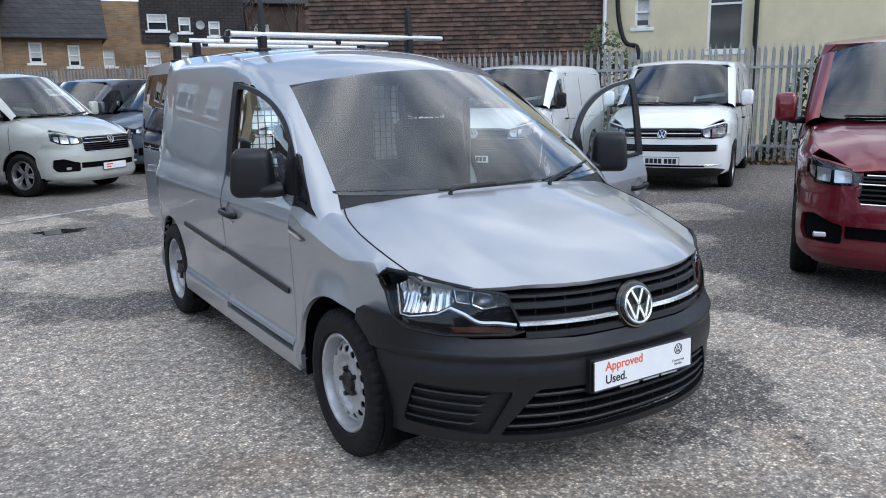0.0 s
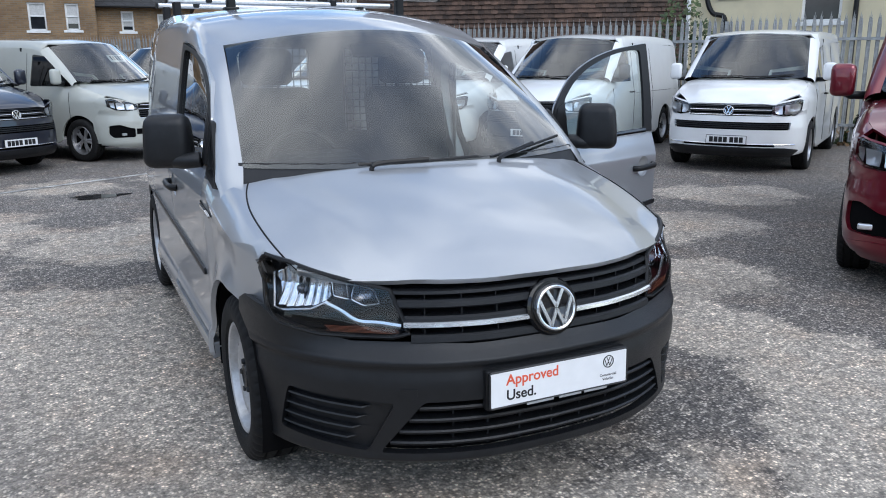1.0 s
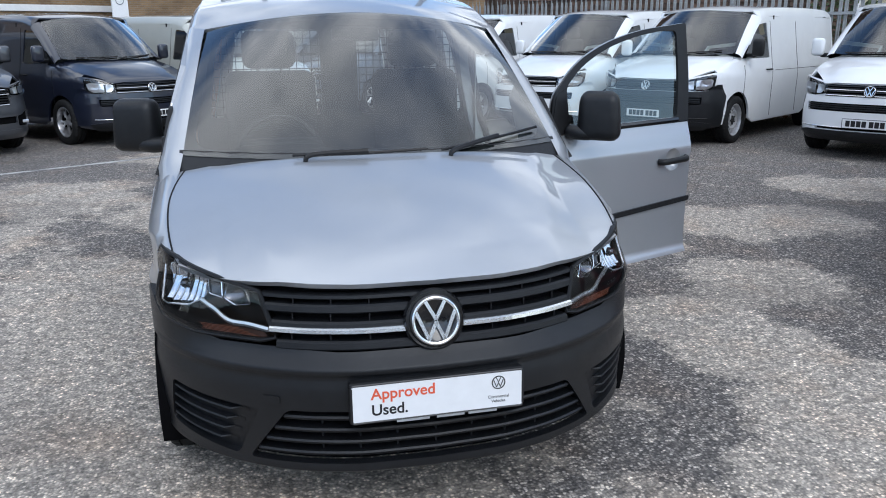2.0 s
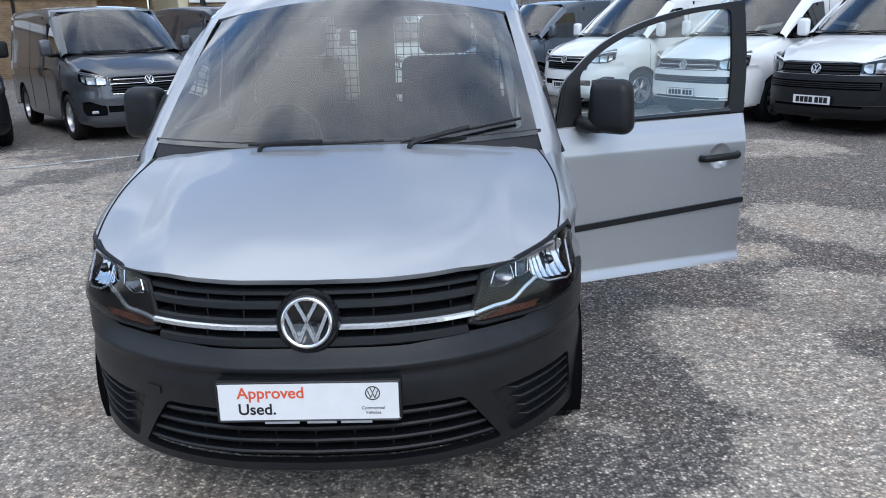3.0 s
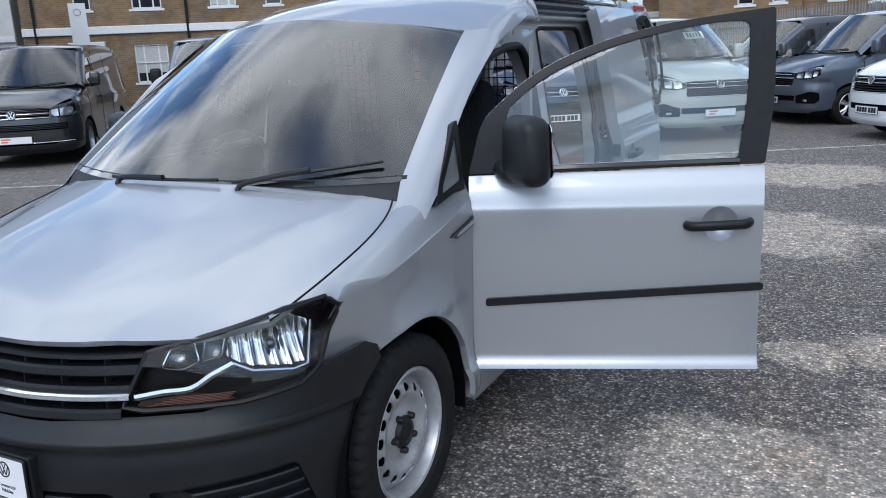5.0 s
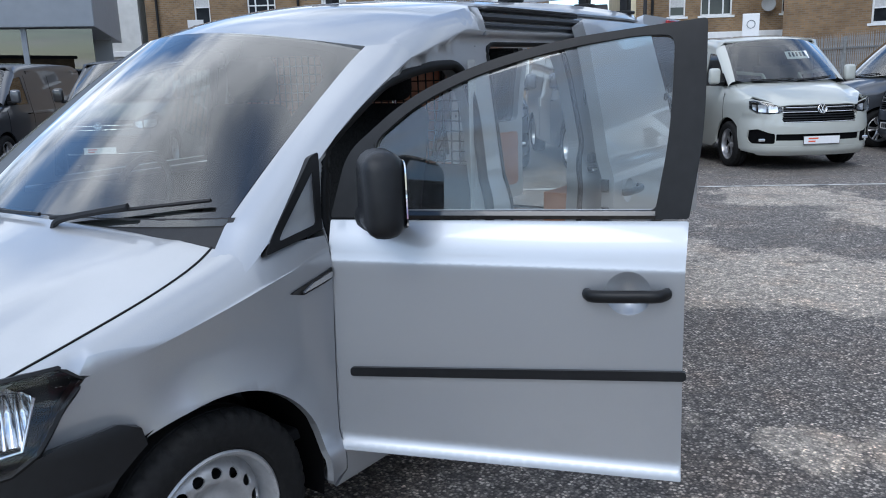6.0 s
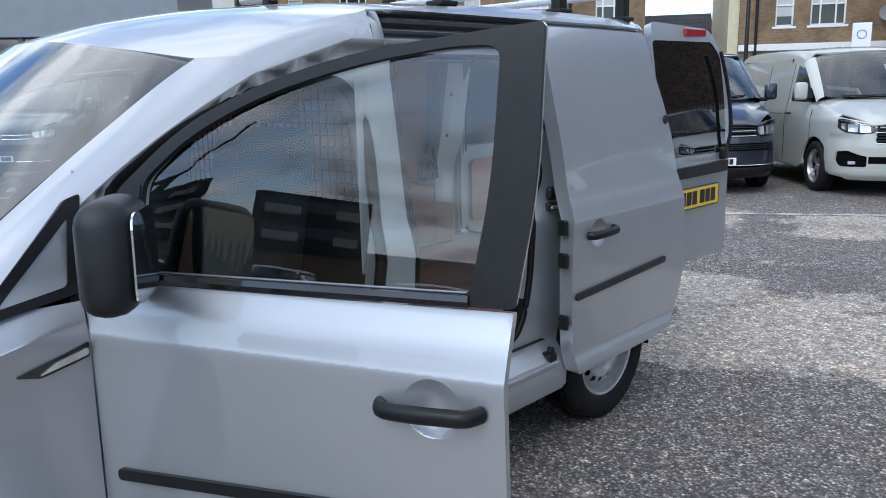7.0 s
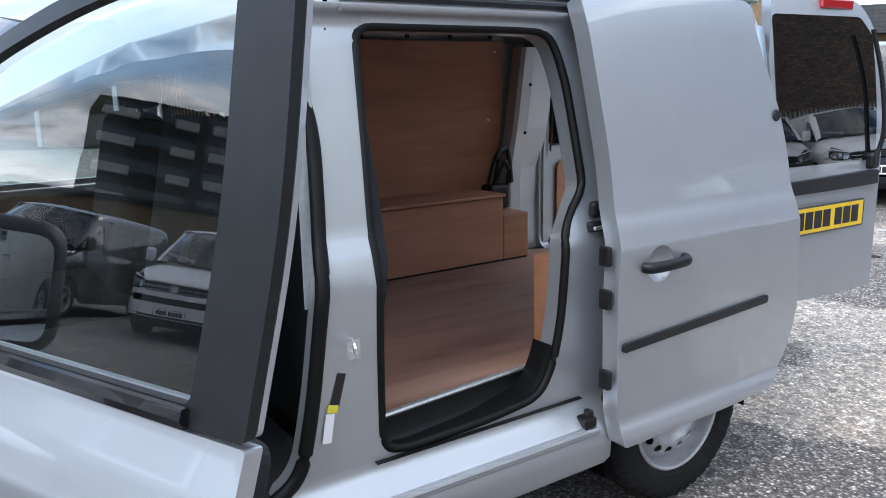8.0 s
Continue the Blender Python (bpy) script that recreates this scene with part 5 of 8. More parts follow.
            part("wiper_cap", box((0.06, 0.045, 0.07), (0.125, yw - 0.005, 1.075), 0.014), SATIN_BLACK, w)
        h = Vector((x0 - 0.05 * s, 4.325, 0))
        leaf.matrix_local = Matrix.Translation((x0 - 0.05 * s, 4.295, 0)) @ Matrix.Rotation(-s * angle, 4, "Z") @ Matrix.Translation(-h)
        return leaf
    rear_door(0.705, 0.045, radians(92), True)
    rear_door(-0.705, 0.035, radians(88), False)
    # tail lamps
    for sign in (1, -1):
        lamp = rounded([(sign * 0.668, 0.95), (sign * 0.695, 0.95), (sign * 0.665, 1.30), (sign * 0.65, 1.38), (sign * 0.632, 1.30)], 0.01)
        part("tail_lamp", panel("tail_lamp", lamp, rear_surface(0.006), (), 0.05, 0.02, flip=True), RED_LENS, van)
    build_front(van)
    build_inside(van)
    for y in (WHEEL_Y, REAR_Y):
        for sign in (1, -1):
            wheel(van, (sign * 0.772, y, 0.315), sign)
    # plain box for the underside, its shade held in the near-black colour
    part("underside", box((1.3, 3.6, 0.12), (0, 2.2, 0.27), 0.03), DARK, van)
    return van


def build_front(van):
    C = CADDY

    def nose(out=0.0):
        return lambda s, z: C.nose(s, z, out)
    lamp = [(0.50, 0.660), (0.572, 0.790), (0.745, 0.819), (0.832, 0.836), (0.948, 0.860), (1.084, 0.866), (1.135, 0.829), (1.069, 0.768), (1.015, 0.704), (0.959, 0.669), (0.803, 0.648), (0.694, 0.647), (0.556, 0.648)]
    low_grille = rounded([(-0.455, 0.452), (0.455, 0.452), (0.60, 0.272), (-0.60, 0.272)], 0.02)
    vents = [rounded([(s * 0.545, 0.448), (s * 0.925, 0.462), (s * 0.985, 0.300), (s * 0.64, 0.275)], 0.02) for s in (1, -1)]
    # bumper: top edge under the lamps, ends cut by the wheel arches
    ys = [(s, C.nose(s, 0.5)[1]) for s in (0.8 + 0.005 * k for k in range(120))]

    def at_y(y):
        return min(ys, key=lambda q: abs(q[1] - y))[0]
    right = [(0.0, 0.628), (0.30, 0.626), (0.49, 0.636), (0.70, 0.634), (0.85, 0.662), (1.0, 0.690), (1.06, 0.708), (at_y(0.60), 0.715), (at_y(0.652), 0.690)]
    right += [(at_y(y), z) for y, z in arch(WHEEL_Y, 0.315, ARCH_R, 119, 186, 14)]
    right += [(at_y(0.47), 0.25), (0.70, 0.232), (0.40, 0.228), (0.0, 0.226)]
    outline = right + [(-a, b) for a, b in right[-2:0:-1]]
    bumper = part("front_bumper", panel("front_bumper", outline, nose(), [low_grille, *vents], 0.03, 0.03, rows=(0.25, 0.262, 0.53, 0.545, 0.555, 0.564, 0.570, 0.576, 0.581, 0.587, 0.593, 0.605, 0.617)), PLASTIC, van, "black grained plastic bumper with lower grille")
    part("grille_back", panel("grille_back", rounded([(-0.62, 0.47), (0.62, 0.47), (0.66, 0.26), (-0.66, 0.26)], 0.02), nose(-0.06), (), 0.06), DARK, bumper)
    for z in (0.425, 0.384, 0.343, 0.303):
        w = 0.448 + (0.452 - z) * 0.8
        rows = [[C.nose(w * (2 * k / 30 - 1), z + dz, o) for k in range(31)] for dz, o in ((0.009, -0.05), (0.008, -0.008), (0.003, -0.003), (-0.006, -0.008), (-0.008, -0.05))]
        part("grille_slat", loft("grille_slat", rows, smooth=False), PLASTIC, bumper)
    for k in range(7):
        s = -0.36 + 0.12 * k
        part("grille_rib", box((0.006, 0.02, 0.16), (C.nose(s, 0.36, -0.045)[0], C.nose(s, 0.36, -0.045)[1], 0.362)), PLASTIC, bumper)
    for sg in (1, -1):
        part("vent_back", panel("vent_back", rounded([(sg * 0.53, 0.46), (sg * 0.94, 0.475), (sg * 1.0, 0.29), (sg * 0.62, 0.265)], 0.02), nose(-0.025), (), 0.06), PLASTIC, bumper)
        for i, z in enumerate((0.425, 0.388, 0.350, 0.312)):
            a, b = 0.60 + 0.02 * i, 0.930 + 0.014 * i
            rows = []
            for dz, o in ((0.008, -0.024), (0.006, -0.006), (0.001, -0.003), (-0.006, -0.024)):
                rows.append([C.nose(sg * (a + (b - a) * k / 12), z + dz + 0.012 * k / 12 - 0.004, o if k > 1 else -0.024) for k in range(13)])
            part("vent_slat", loft("vent_slat", rows, smooth=False), PLASTIC, bumper)
    part("tow_cover", panel("tow_cover", rounded([(-0.53, 0.468), (-0.475, 0.468), (-0.475, 0.496), (-0.53, 0.496)], 0.004), nose(0.003), (), 0.02, 0.004), PLASTIC, bumper)
    # upper grille
    grille = part("grille", panel("grille", [(-0.49, 0.632), (0.49, 0.632), (0.525, 0.70), (0.565, 0.795), (-0.565, 0.795), (-0.525, 0.70)], nose(-0.045), (), 0.05), DARK, van)
    def bar(z, h, depth, half, out, mat, name):
        rows = []
        for dz, o in ((h, -depth), (h, out - 0.006), (h * 0.6, out), (-h * 0.6, out), (-h, out - 0.006), (-h, -depth)):
            rows.append([C.nose(half * (2 * k / 40 - 1), z + dz, o) for k in range(41)])
        return part(name, loft(name, rows, smooth=False), mat, grille)
    bar(0.782, 0.008, 0.05, 0.565, -0.006, PLASTIC, "grille_slat")
    bar(0.748, 0.013, 0.05, 0.548, 0.000, PLASTIC, "grille_slat")
    bar(0.697, 0.015, 0.05, 0.522, 0.000, PLASTIC, "grille_slat")
    bar(0.687, 0.0085, 0.01, 0.520, 0.010, CHROME, "chrome_strip")
    bar(0.643, 0.014, 0.05, 0.495, 0.004, PLASTIC, "grille_slat")
    for z in (0.722, 0.668, 0.768):
        for k in range(8):
            s = -0.455 + 0.13 * k
            p = C.nose(s, z, -0.02)
            part("grille_rib", box((0.004, 0.02, 0.03), p), PLASTIC, grille)
    p = Vector(C.nose(0, 0.708, 0.004))
    part("badge_seat", lathe([(-0.05, 0.094), (0.0, 0.094), (0.010, 0.088), (0.010, 0.0)], 40, axis="z"), GLOSS_BLACK, grille).matrix_local = facing(p, (1, 0, 0), (0, 0.22, 1))
    badge(grille, facing(p + Vector((0, -0.010, 0.0)), (1, 0, 0), (0, 0.22, 1)), 0.080)
    # show plate
    m = facing((0.0, -0.038, 0.487), (1, 0, 0), (0, 0.03, 1))
    pl = number_plate(bumper, m, WHITE_PLATE, 0.525, 0.118, plain=True)
    part("plate_backing", box((0.535, 0.03, 0.13), (0, -0.018, 0.484), 0.006), SATIN_BLACK, bumper)
    words("Approved", 0.048, m @ Matrix.Translation((-0.205, 0.012, 0.0062)), ORANGE_INK, pl, bold=0.0008)
    words("Used.", 0.048, m @ Matrix.Translation((-0.205, -0.038, 0.0062)), INK, pl, bold=0.0008)
    words("Commercial", 0.0135, m @ Matrix.Translation((0.185, -0.026, 0.0062)), INK, pl, align="CENTER")
    words("Vehicles", 0.0135, m @ Matrix.Translation((0.185, -0.040, 0.0062)), INK, pl, align="CENTER")
    rg = lathe([(0.0062, 0.0215), (0.0075, 0.0215), (0.0075, 0.0185), (0.0062, 0.0185)], 32, axis="z")
    st = [rg]
    for x0, y0, x1, y1 in ((-0.36, 0.80, 0.0, 0.06), (0.36, 0.80, 0.0, 0.06), (-0.74, 0.40, -0.30, -0.72), (0.74, 0.40, 0.30, -0.72), (-0.30, -0.72, 0.0, -0.04), (0.30, -0.72, 0.0, -0.04)):
        dx, dy = (x1 - x0) * 0.02, (y1 - y0) * 0.02
        st.append(box((0.0024, math.hypot(dx, dy), 0.001), ((x0 + x1) * 0.01, (y0 + y1) * 0.01, 0.0068), turn=Matrix.Rotation(math.atan2(dy, dx) - math.pi / 2, 4, "Z")))
    rg = join(*st)
    bmesh.ops.transform(rg, matrix=m @ Matrix.Translation((0.185, 0.024, 0)), verts=rg.verts)
    part("ring_mark", rg, INK, pl)
    for x, w in ((-0.08, 0.10), (0.035, 0.085), (0.135, 0.09)):
        part("plain_bar", box((w, 0.002, 0.008), (x, -0.046, 0.4235)), LINING, pl)
    # headlamps
    smoked = material("smoked_reflector", (0.18, 0.18, 0.19), rough=0.2, metal=1.0)
    lens_grey = material("smoked_lens", (0.10, 0.104, 0.11), rough=0.12, metal=0.6)
    for sg in (1, -1):
        ol = [(sg * a, b) for a, b in lamp]
        bowl = part("headlamp", panel("headlamp", ol, nose(-0.05), (), 0.04), LAMP_BLACK, van)
        rim_ = [C.nose(a, b, -0.004) for a, b in dense(ol, 0.02)]
        part("lamp_edge", tube(rim_, 0.008, 6, closed=True), SATIN_BLACK, bowl)
        wall = [[C.nose(a, b, o) for o in (0.0, -0.05)] for a, b in dense(ol, 0.03) + [ol[0]]]
        part("lamp_wall", loft("lamp_wall", wall), LAMP_BLACK, bowl)
        cover = part("lamp_cover", panel("lamp_cover", ol, nose(0.003), (), 0.04), LENS, bowl)
        cover.visible_shadow = False
        # fluted main reflector, smoked inner ones, light strip, ribbed amber lens
        def side(pts):
            return [(sg * a, b) for a, b in pts]

        def scoop(s0, w, z0, h, d, flute=0.0):
            return lambda s, z: C.nose(s, z, -0.010 - d * max(0, 1 - ((abs(s) - s0) / w) ** 2 - ((z - z0) / h) ** 2) - flute * abs(math.sin(math.pi * (abs(s) - 0.885) / 0.027)))
        big = rounded([(0.778, 0.764), (0.797, 0.810), (0.898, 0.830), (0.97, 0.840), (1.024, 0.815), (0.988, 0.716), (0.945, 0.713), (0.846, 0.726), (0.80, 0.747)], 0.006, 3)

        def fluted(s, z):
            a = abs(s)
            deep = max(0, 1 - ((a - 0.91) / 0.12) ** 2 - ((z - 0.775) / 0.075) ** 2)
            wave = abs(math.sin(math.pi * a / 0.034)) * 0.010 + 0.010 * abs(z - 0.775) / 0.06
            return C.nose(s, z, -0.012 - 0.030 * deep - wave)
        part("reflector", panel("reflector", side(big), fluted, (), 0.005), REFLECTOR, bowl)
        bulb = lathe([(0.0, 0.016), (0.014, 0.015), (0.022, 0.008), (0.024, 0.0)], 16, axis="z")
        part("bulb_shield", bulb, smoked, bowl, smooth=True).matrix_local = facing(Vector(C.nose(sg * 0.905, 0.774, -0.034)), (C.nose(sg * 0.92, 0.774)[0] - C.nose(sg * 0.89, 0.774)[0], C.nose(sg * 0.92, 0.774)[1] - C.nose(sg * 0.89, 0.774)[1], 0), (0, 0, sg))
        small = rounded([(0.604, 0.746), (0.632, 0.790), (0.700, 0.803), (0.708, 0.756), (0.66, 0.738)], 0.01, 3)
        part("reflector", panel("reflector", side(small), scoop(0.655, 0.055, 0.768, 0.036, 0.024), (), 0.010), smoked, bowl)
        mid = rounded([(0.716, 0.756), (0.728, 0.806), (0.782, 0.814), (0.768, 0.764)], 0.006, 3)
        part("lens_box", panel("lens_box", side(mid), scoop(0.75, 0.04, 0.785, 0.04, 0.016), (), 0.01), lens_grey, bowl)
        for ring in (mid, small):
            part("lens_rim", tube([C.nose(sg * a, b, -0.012) for a, b in dense(ring, 0.02)], 0.0024, 5, closed=True), REFLECTOR, bowl)
        strip = [C.nose(sg * a, b, -0.008) for a, b in curve_through([(0.530, 0.680), (0.602, 0.688), (0.678, 0.692), (0.738, 0.722), (0.794, 0.744)], 4)]
        part("light_strip", tube(strip, 0.0055, 6, flat=1.7), CHROME, bowl)
        part("reflector_lip", tube([C.nose(sg * a, b, -0.008) for a, b in ((0.794, 0.744), (0.842, 0.722), (0.945, 0.709), (0.986, 0.714), (1.026, 0.815))], 0.0036, 6), CHROME, bowl)
        part("shroud", panel("shroud", side([(0.690, 0.682), (0.78, 0.668), (0.85, 0.662), (0.955, 0.676), (1.0, 0.706), (0.95, 0.702), (0.842, 0.714), (0.797, 0.735), (0.742, 0.712)]), nose(-0.016), (), 0.03), LAMP_BLACK, bowl)
        amb = side([(0.530, 0.656), (0.545, 0.670), (0.69, 0.681), (0.775, 0.667), (0.79, 0.656), (0.69, 0.654)])
        lens = part("indicator", panel("indicator", amb, nose(-0.010), (), 0.03), AMBER, bowl)
        for k in range(5):
            z = 0.657 + 0.004 * k
            part("lens_rib", tube([C.nose(sg * (0.56 + 0.02 * k), z, -0.008), C.nose(sg * (0.66 + 0.02 * k), z + 0.001, -0.008), C.nose(sg * (0.77 + 0.005 * k), z + 0.002, -0.008)], 0.0012, 4), RUST, lens)
    # wipers
    for a, b, c in (((0.34, -0.02), (0.30, 0.004), (0.92, 0.090)), ((-0.40, -0.02), (-0.46, 0.0), (0.22, 0.014))):
        w = part("wiper", tube(curve_through([C.glass(u, v, 0.022) for u, v in ((b[0], b[1]), ((b[0] + c[0]) / 2, (b[1] + c[1]) / 2), (c[0], c[1]))], 6), 0.006, 6), SATIN_BLACK, van)
        part("wiper_arm", tube(curve_through([C.glass(a[0], -0.03, 0.014), C.glass(a[0] + 0.04, 0.0, 0.026), C.glass(0.45 * b[0] + 0.55 * c[0], 0.45 * b[1] + 0.55 * c[1], 0.032)], 5), 0.010, 6), SATIN_BLACK, w)


def seat(van, x):
    base = part("seat", box((0.48, 0.50, 0.16), (x, 1.78, 0.72), 0.06, segments=4), CLOTH, van, "dark cloth seat with headrest", smooth=True)
    back = box((0.46, 0.13, 0.62), (0, 0, 0), 0.055, segments=4)
    bmesh.ops.transform(back, matrix=Matrix.Translation((x, 2.07, 1.05)) @ Matrix.Rotation(radians(-12), 4, "X"), verts=back.verts)
    part("backrest", back, CLOTH, base, smooth=True)
    head = box((0.27, 0.10, 0.19), (x, 2.15, 1.46), 0.045, segments=4)
    part("headrest", head, CLOTH, base, smooth=True)
    for dx in (-0.06, 0.06):
        part("headrest_post", tube([(x + dx, 2.15, 1.28), (x + dx, 2.15, 1.40)], 0.007, 8), CHROME, base)


def build_inside(van):
    C = CADDY
    part("cab_floor", box((1.56, 1.45, 0.04), (0, 1.55, 0.42), 0.01), DASH, van)
    part("front_wall", box((1.5, 0.04, 0.62), (0, 0.98, 0.72), 0.01), DARK, van)
    rows = []
    for y, z in ((0.90, 1.02), (1.05, 1.05), (1.25, 1.055), (1.38, 1.02), (1.42, 0.95), (1.40, 0.80), (1.30, 0.62), (1.28, 0.45)):
        rows.append([(x, y + 0.10 * (x / 0.75) ** 2 * (1 if y < 1.2 else 0), z + (0.03 if abs(abs(x) - 0.36) < 0.2 and z > 1.0 and y > 1.2 and x < 0 else 0)) for x in (-0.76 + 1.52 * k / 20 for k in range(21))])
    dash = part("dashboard", loft("dashboard", rows, flip=True), DASH, van)
    part("instrument_hood", box((0.36, 0.16, 0.07), (-0.37, 1.34, 1.065), 0.03, segments=3), DASH, dash, smooth=True)
    part("centre_stack", box((0.26, 0.06, 0.22), (0, 1.40, 0.90), 0.02), GLOSS_BLACK, dash)
    ring = [(-0.37 + 0.185 * math.cos(t), 1.52 + 0.07 * math.sin(t), 1.0 + 0.172 * math.sin(t)) for t in (2 * math.pi * k / 36 for k in range(36))]
    sw = part("steering_wheel", tube(ring, 0.015, 8, closed=True), SATIN_BLACK, van, smooth=True)
    part("wheel_boss", box((0.15, 0.05, 0.12), (-0.37, 1.51, 0.99), 0.03), SATIN_BLACK, sw)
    part("wheel_spoke", join(box((0.34, 0.018, 0.03), (-0.37, 1.52, 1.0), 0.006), box((0.03, 0.03, 0.16), (-0.37, 1.49, 0.92), 0.006)), SATIN_BLACK, sw)
    part("steering_column", tube([(-0.37, 1.32, 0.92), (-0.37, 1.50, 0.985)], 0.035, 10), SATIN_BLACK, sw)
    seat(van, -0.38)
    seat(van, 0.38)
    part("rear_view_mirror", box((0.22, 0.03, 0.065), (0, 1.60, 1.535), 0.015), GLOSS_BLACK, van)
    # bulkhead, its mesh windows
    ow = [(-0.78, 0.44), (0.78, 0.44), (0.775, 1.05), (0.69, 1.50), (0.62, 1.64), (-0.62, 1.64), (-0.69, 1.50), (-0.775, 1.05)]
    holes = [rounded([(-0.70, 1.10), (-0.10, 1.10), (-0.10, 1.56), (-0.60, 1.56), (-0.66, 1.40)], 0.04), rounded([(0.10, 1.10), (0.70, 1.10), (0.66, 1.40), (0.60, 1.56), (0.10, 1.56)], 0.04)]
    bulk = part("bulkhead", panel("bulkhead", ow, lambda x, z: (x, 2.318, z), holes, 0.1, 0.02), DASH, van, "dark bulkhead with wire mesh windows")
    for sg in (1, -1):
        wires = []
        for k in range(16):
            x = 0.11 + 0.04 * k
            wires.append(box((0.0045, 0.0045, 0.47), (sg * x, 2.322, 1.33)))
        for k in range(12):
            wires.append(box((0.60, 0.0045, 0.0045), (sg * 0.40, 2.326, 1.115 + 0.04 * k)))
        part("wire_mesh", join(*wires), SATIN_BLACK, bulk)
    trim = rounded([(2.35, 0.50, 0.0), (2.395, 0.51), (2.400, 0.80), (2.440, 1.05), (2.435, 1.20), (2.415, 1.42), (2.400, 1.60), (2.35, 1.60, 0.0)], 0.06)
    part("pillar_trim", panel("pillar_trim", trim, lambda y, z: (C.half(y, z) - 0.088, y, z), (), 0.05, 0.012), DASH, van)
    part("seat_belt", box((0.004, 0.046, 0.62), (0.752, 2.235, 1.2), 0.0), LINING, van)
    # load space
    floor_ = part("load_floor", panel("load_floor", rounded([(-0.78, 2.35), (0.768, 2.35), (0.690, 3.09), (0.66, 3.12), (0.60, 4.27), (-0.60, 4.27), (-0.75, 3.9)], 0.01), lambda x, y: (x, y, 0.56), (), 0.3, 0.02), PLY_FLOOR, van, "scuffed plywood load floor, its tone darkened as in dim light")
    part("floor_edge", tube([(0.766 - 0.105 * (y - 2.36), y, 0.561) for y in (2.36, 2.6, 2.85, 3.08)], 0.011, 8, flat=0.8), ALUMINIUM, floor_)
    part("step_well", loft("step_well", [[(0.768 - 0.105 * (y - 2.36), y, 0.556), (0.770 - 0.095 * (y - 2.36), y, 0.50), (0.785 - 0.06 * (y - 2.36), y, 0.478), (0.840, y, 0.470)] for y in (2.35, 2.6, 2.85, 3.08)]), SEAL, floor_)
    lining = part("ply_lining", panel("ply_lining", rounded([(2.36, 0.885), (4.0, 0.885), (4.0, 1.30), (3.96, 1.63), (2.36, 1.63)], 0.01), lambda y, z: (-(C.half(y, z) - 0.07), y, z), (), 0.1, 0.008, flip=True), PLY, van, "plywood wall lining")
    lining.data.flip_normals()
    for y in (2.45, 2.95, 3.45, 3.92):
        for z in (0.93, 1.25, 1.58):
            part("screw", lathe([(0.0, 0.006), (0.003, 0.004), (0.003, 0.0)], 8), CHROME, lining).location = (-(C.half(y, z) - 0.081), y, z)
    wb = part("wheel_box", box((0.26, 1.51, 0.32), (-0.65, 3.115, 0.72), 0.004), PLY, van, "plywood box over the wheel arch")
    part("box_lid", box((0.29, 1.51, 0.015), (-0.645, 3.115, 0.892), 0.003), PLY, wb)
    # dark strips paint the shadow line under the lid and along the box's foot
    part("lid_shadow_strip", box((0.262, 1.508, 0.005), (-0.65, 3.115, 0.882), 0.0), SEAL, wb)
    part("floor_shadow_strip", box((0.006, 1.66, 0.008), (-0.519, 3.19, 0.564), 0.0), SEAL, wb)
    part("wheel_box_step", box((0.22, 0.16, 0.23), (-0.63, 3.952, 0.675), 0.004), PLY, wb)
    part("wheel_box", box((0.20, 0.80, 0.32), (0.685, 3.50, 0.72), 0.004), PLY, van, "plywood box over the wheel arch")
    part("inner_side", panel("inner_side", [(2.34, 0.45), (4.24, 0.45), (4.24, 1.2), (4.20, 1.62), (2.34, 1.62)], lambda y, z: (-(C.half(y, z) - 0.05), y, z), (), 0.15), SILVER, van)
    part("inner_side", panel("inner_side", [(3.12, 0.45), (4.24, 0.45), (4.24, 1.2), (4.20, 1.58), (3.12, 1.58)], lambda y, z: ((C.half(y, z) - 0.085), y, z), (), 0.15), SILVER, van)
    for sg in (-1, 1):
        rows = []
        for z in (0.56, 0.8, 1.0, 1.2, 1.4, 1.52, 1.60):
            x = C.half(4.15, z)
            rows.append([(sg * (x - d), y, z) for d, y in ((0.05, 4.01), (0.105, 4.02), (0.118, 4.04), (0.120, 4.10), (0.112, 4.17), (0.105, 4.25))])
        post = part("rear_pillar", loft("rear_pillar", rows, False), SILVER, van)
        for z in (0.95, 1.18, 1.42):
            part("pillar_hole", lathe([(0.0, 0.009), (0.002, 0.0)], 10), DARK, post).matrix_local = Matrix.Translation((sg * (C.half(4.15, z) - 0.1215), 4.09, z)) @ Matrix.Scale(-sg, 4)
    part("headlining", panel("headlining", [(-0.68, 1.75), (0.68, 1.75), (0.68, 4.2), (-0.68, 4.2)], lambda x, y: (x, y, C.top(x, y) - 0.06), (), 0.2), LINING, van)
    for k in range(7):
        part("clip", box((0.012, 0.022, 0.03), (-(C.half(2.5, 1.66) - 0.085), 2.46 + 0.24 * k, 1.655), 0.004), SATIN_BLACK, lining)
    # jack in its bag on the step
    part("jack", join(box((0.09, 0.13, 0.13), (-0.69, 3.955, 0.86), 0.02), tube(curve_through([(-0.67, 3.90, 0.93), (-0.64, 3.92, 1.06), (-0.65, 4.0, 1.10), (-0.64, 4.02, 0.93)], 5), 0.013, 6), tube(curve_through([(-0.66, 3.93, 0.93), (-0.62, 3.96, 1.04), (-0.64, 4.0, 1.0), (-0.66, 4.01, 0.9)], 5), 0.009, 6)), SATIN_BLACK, van)


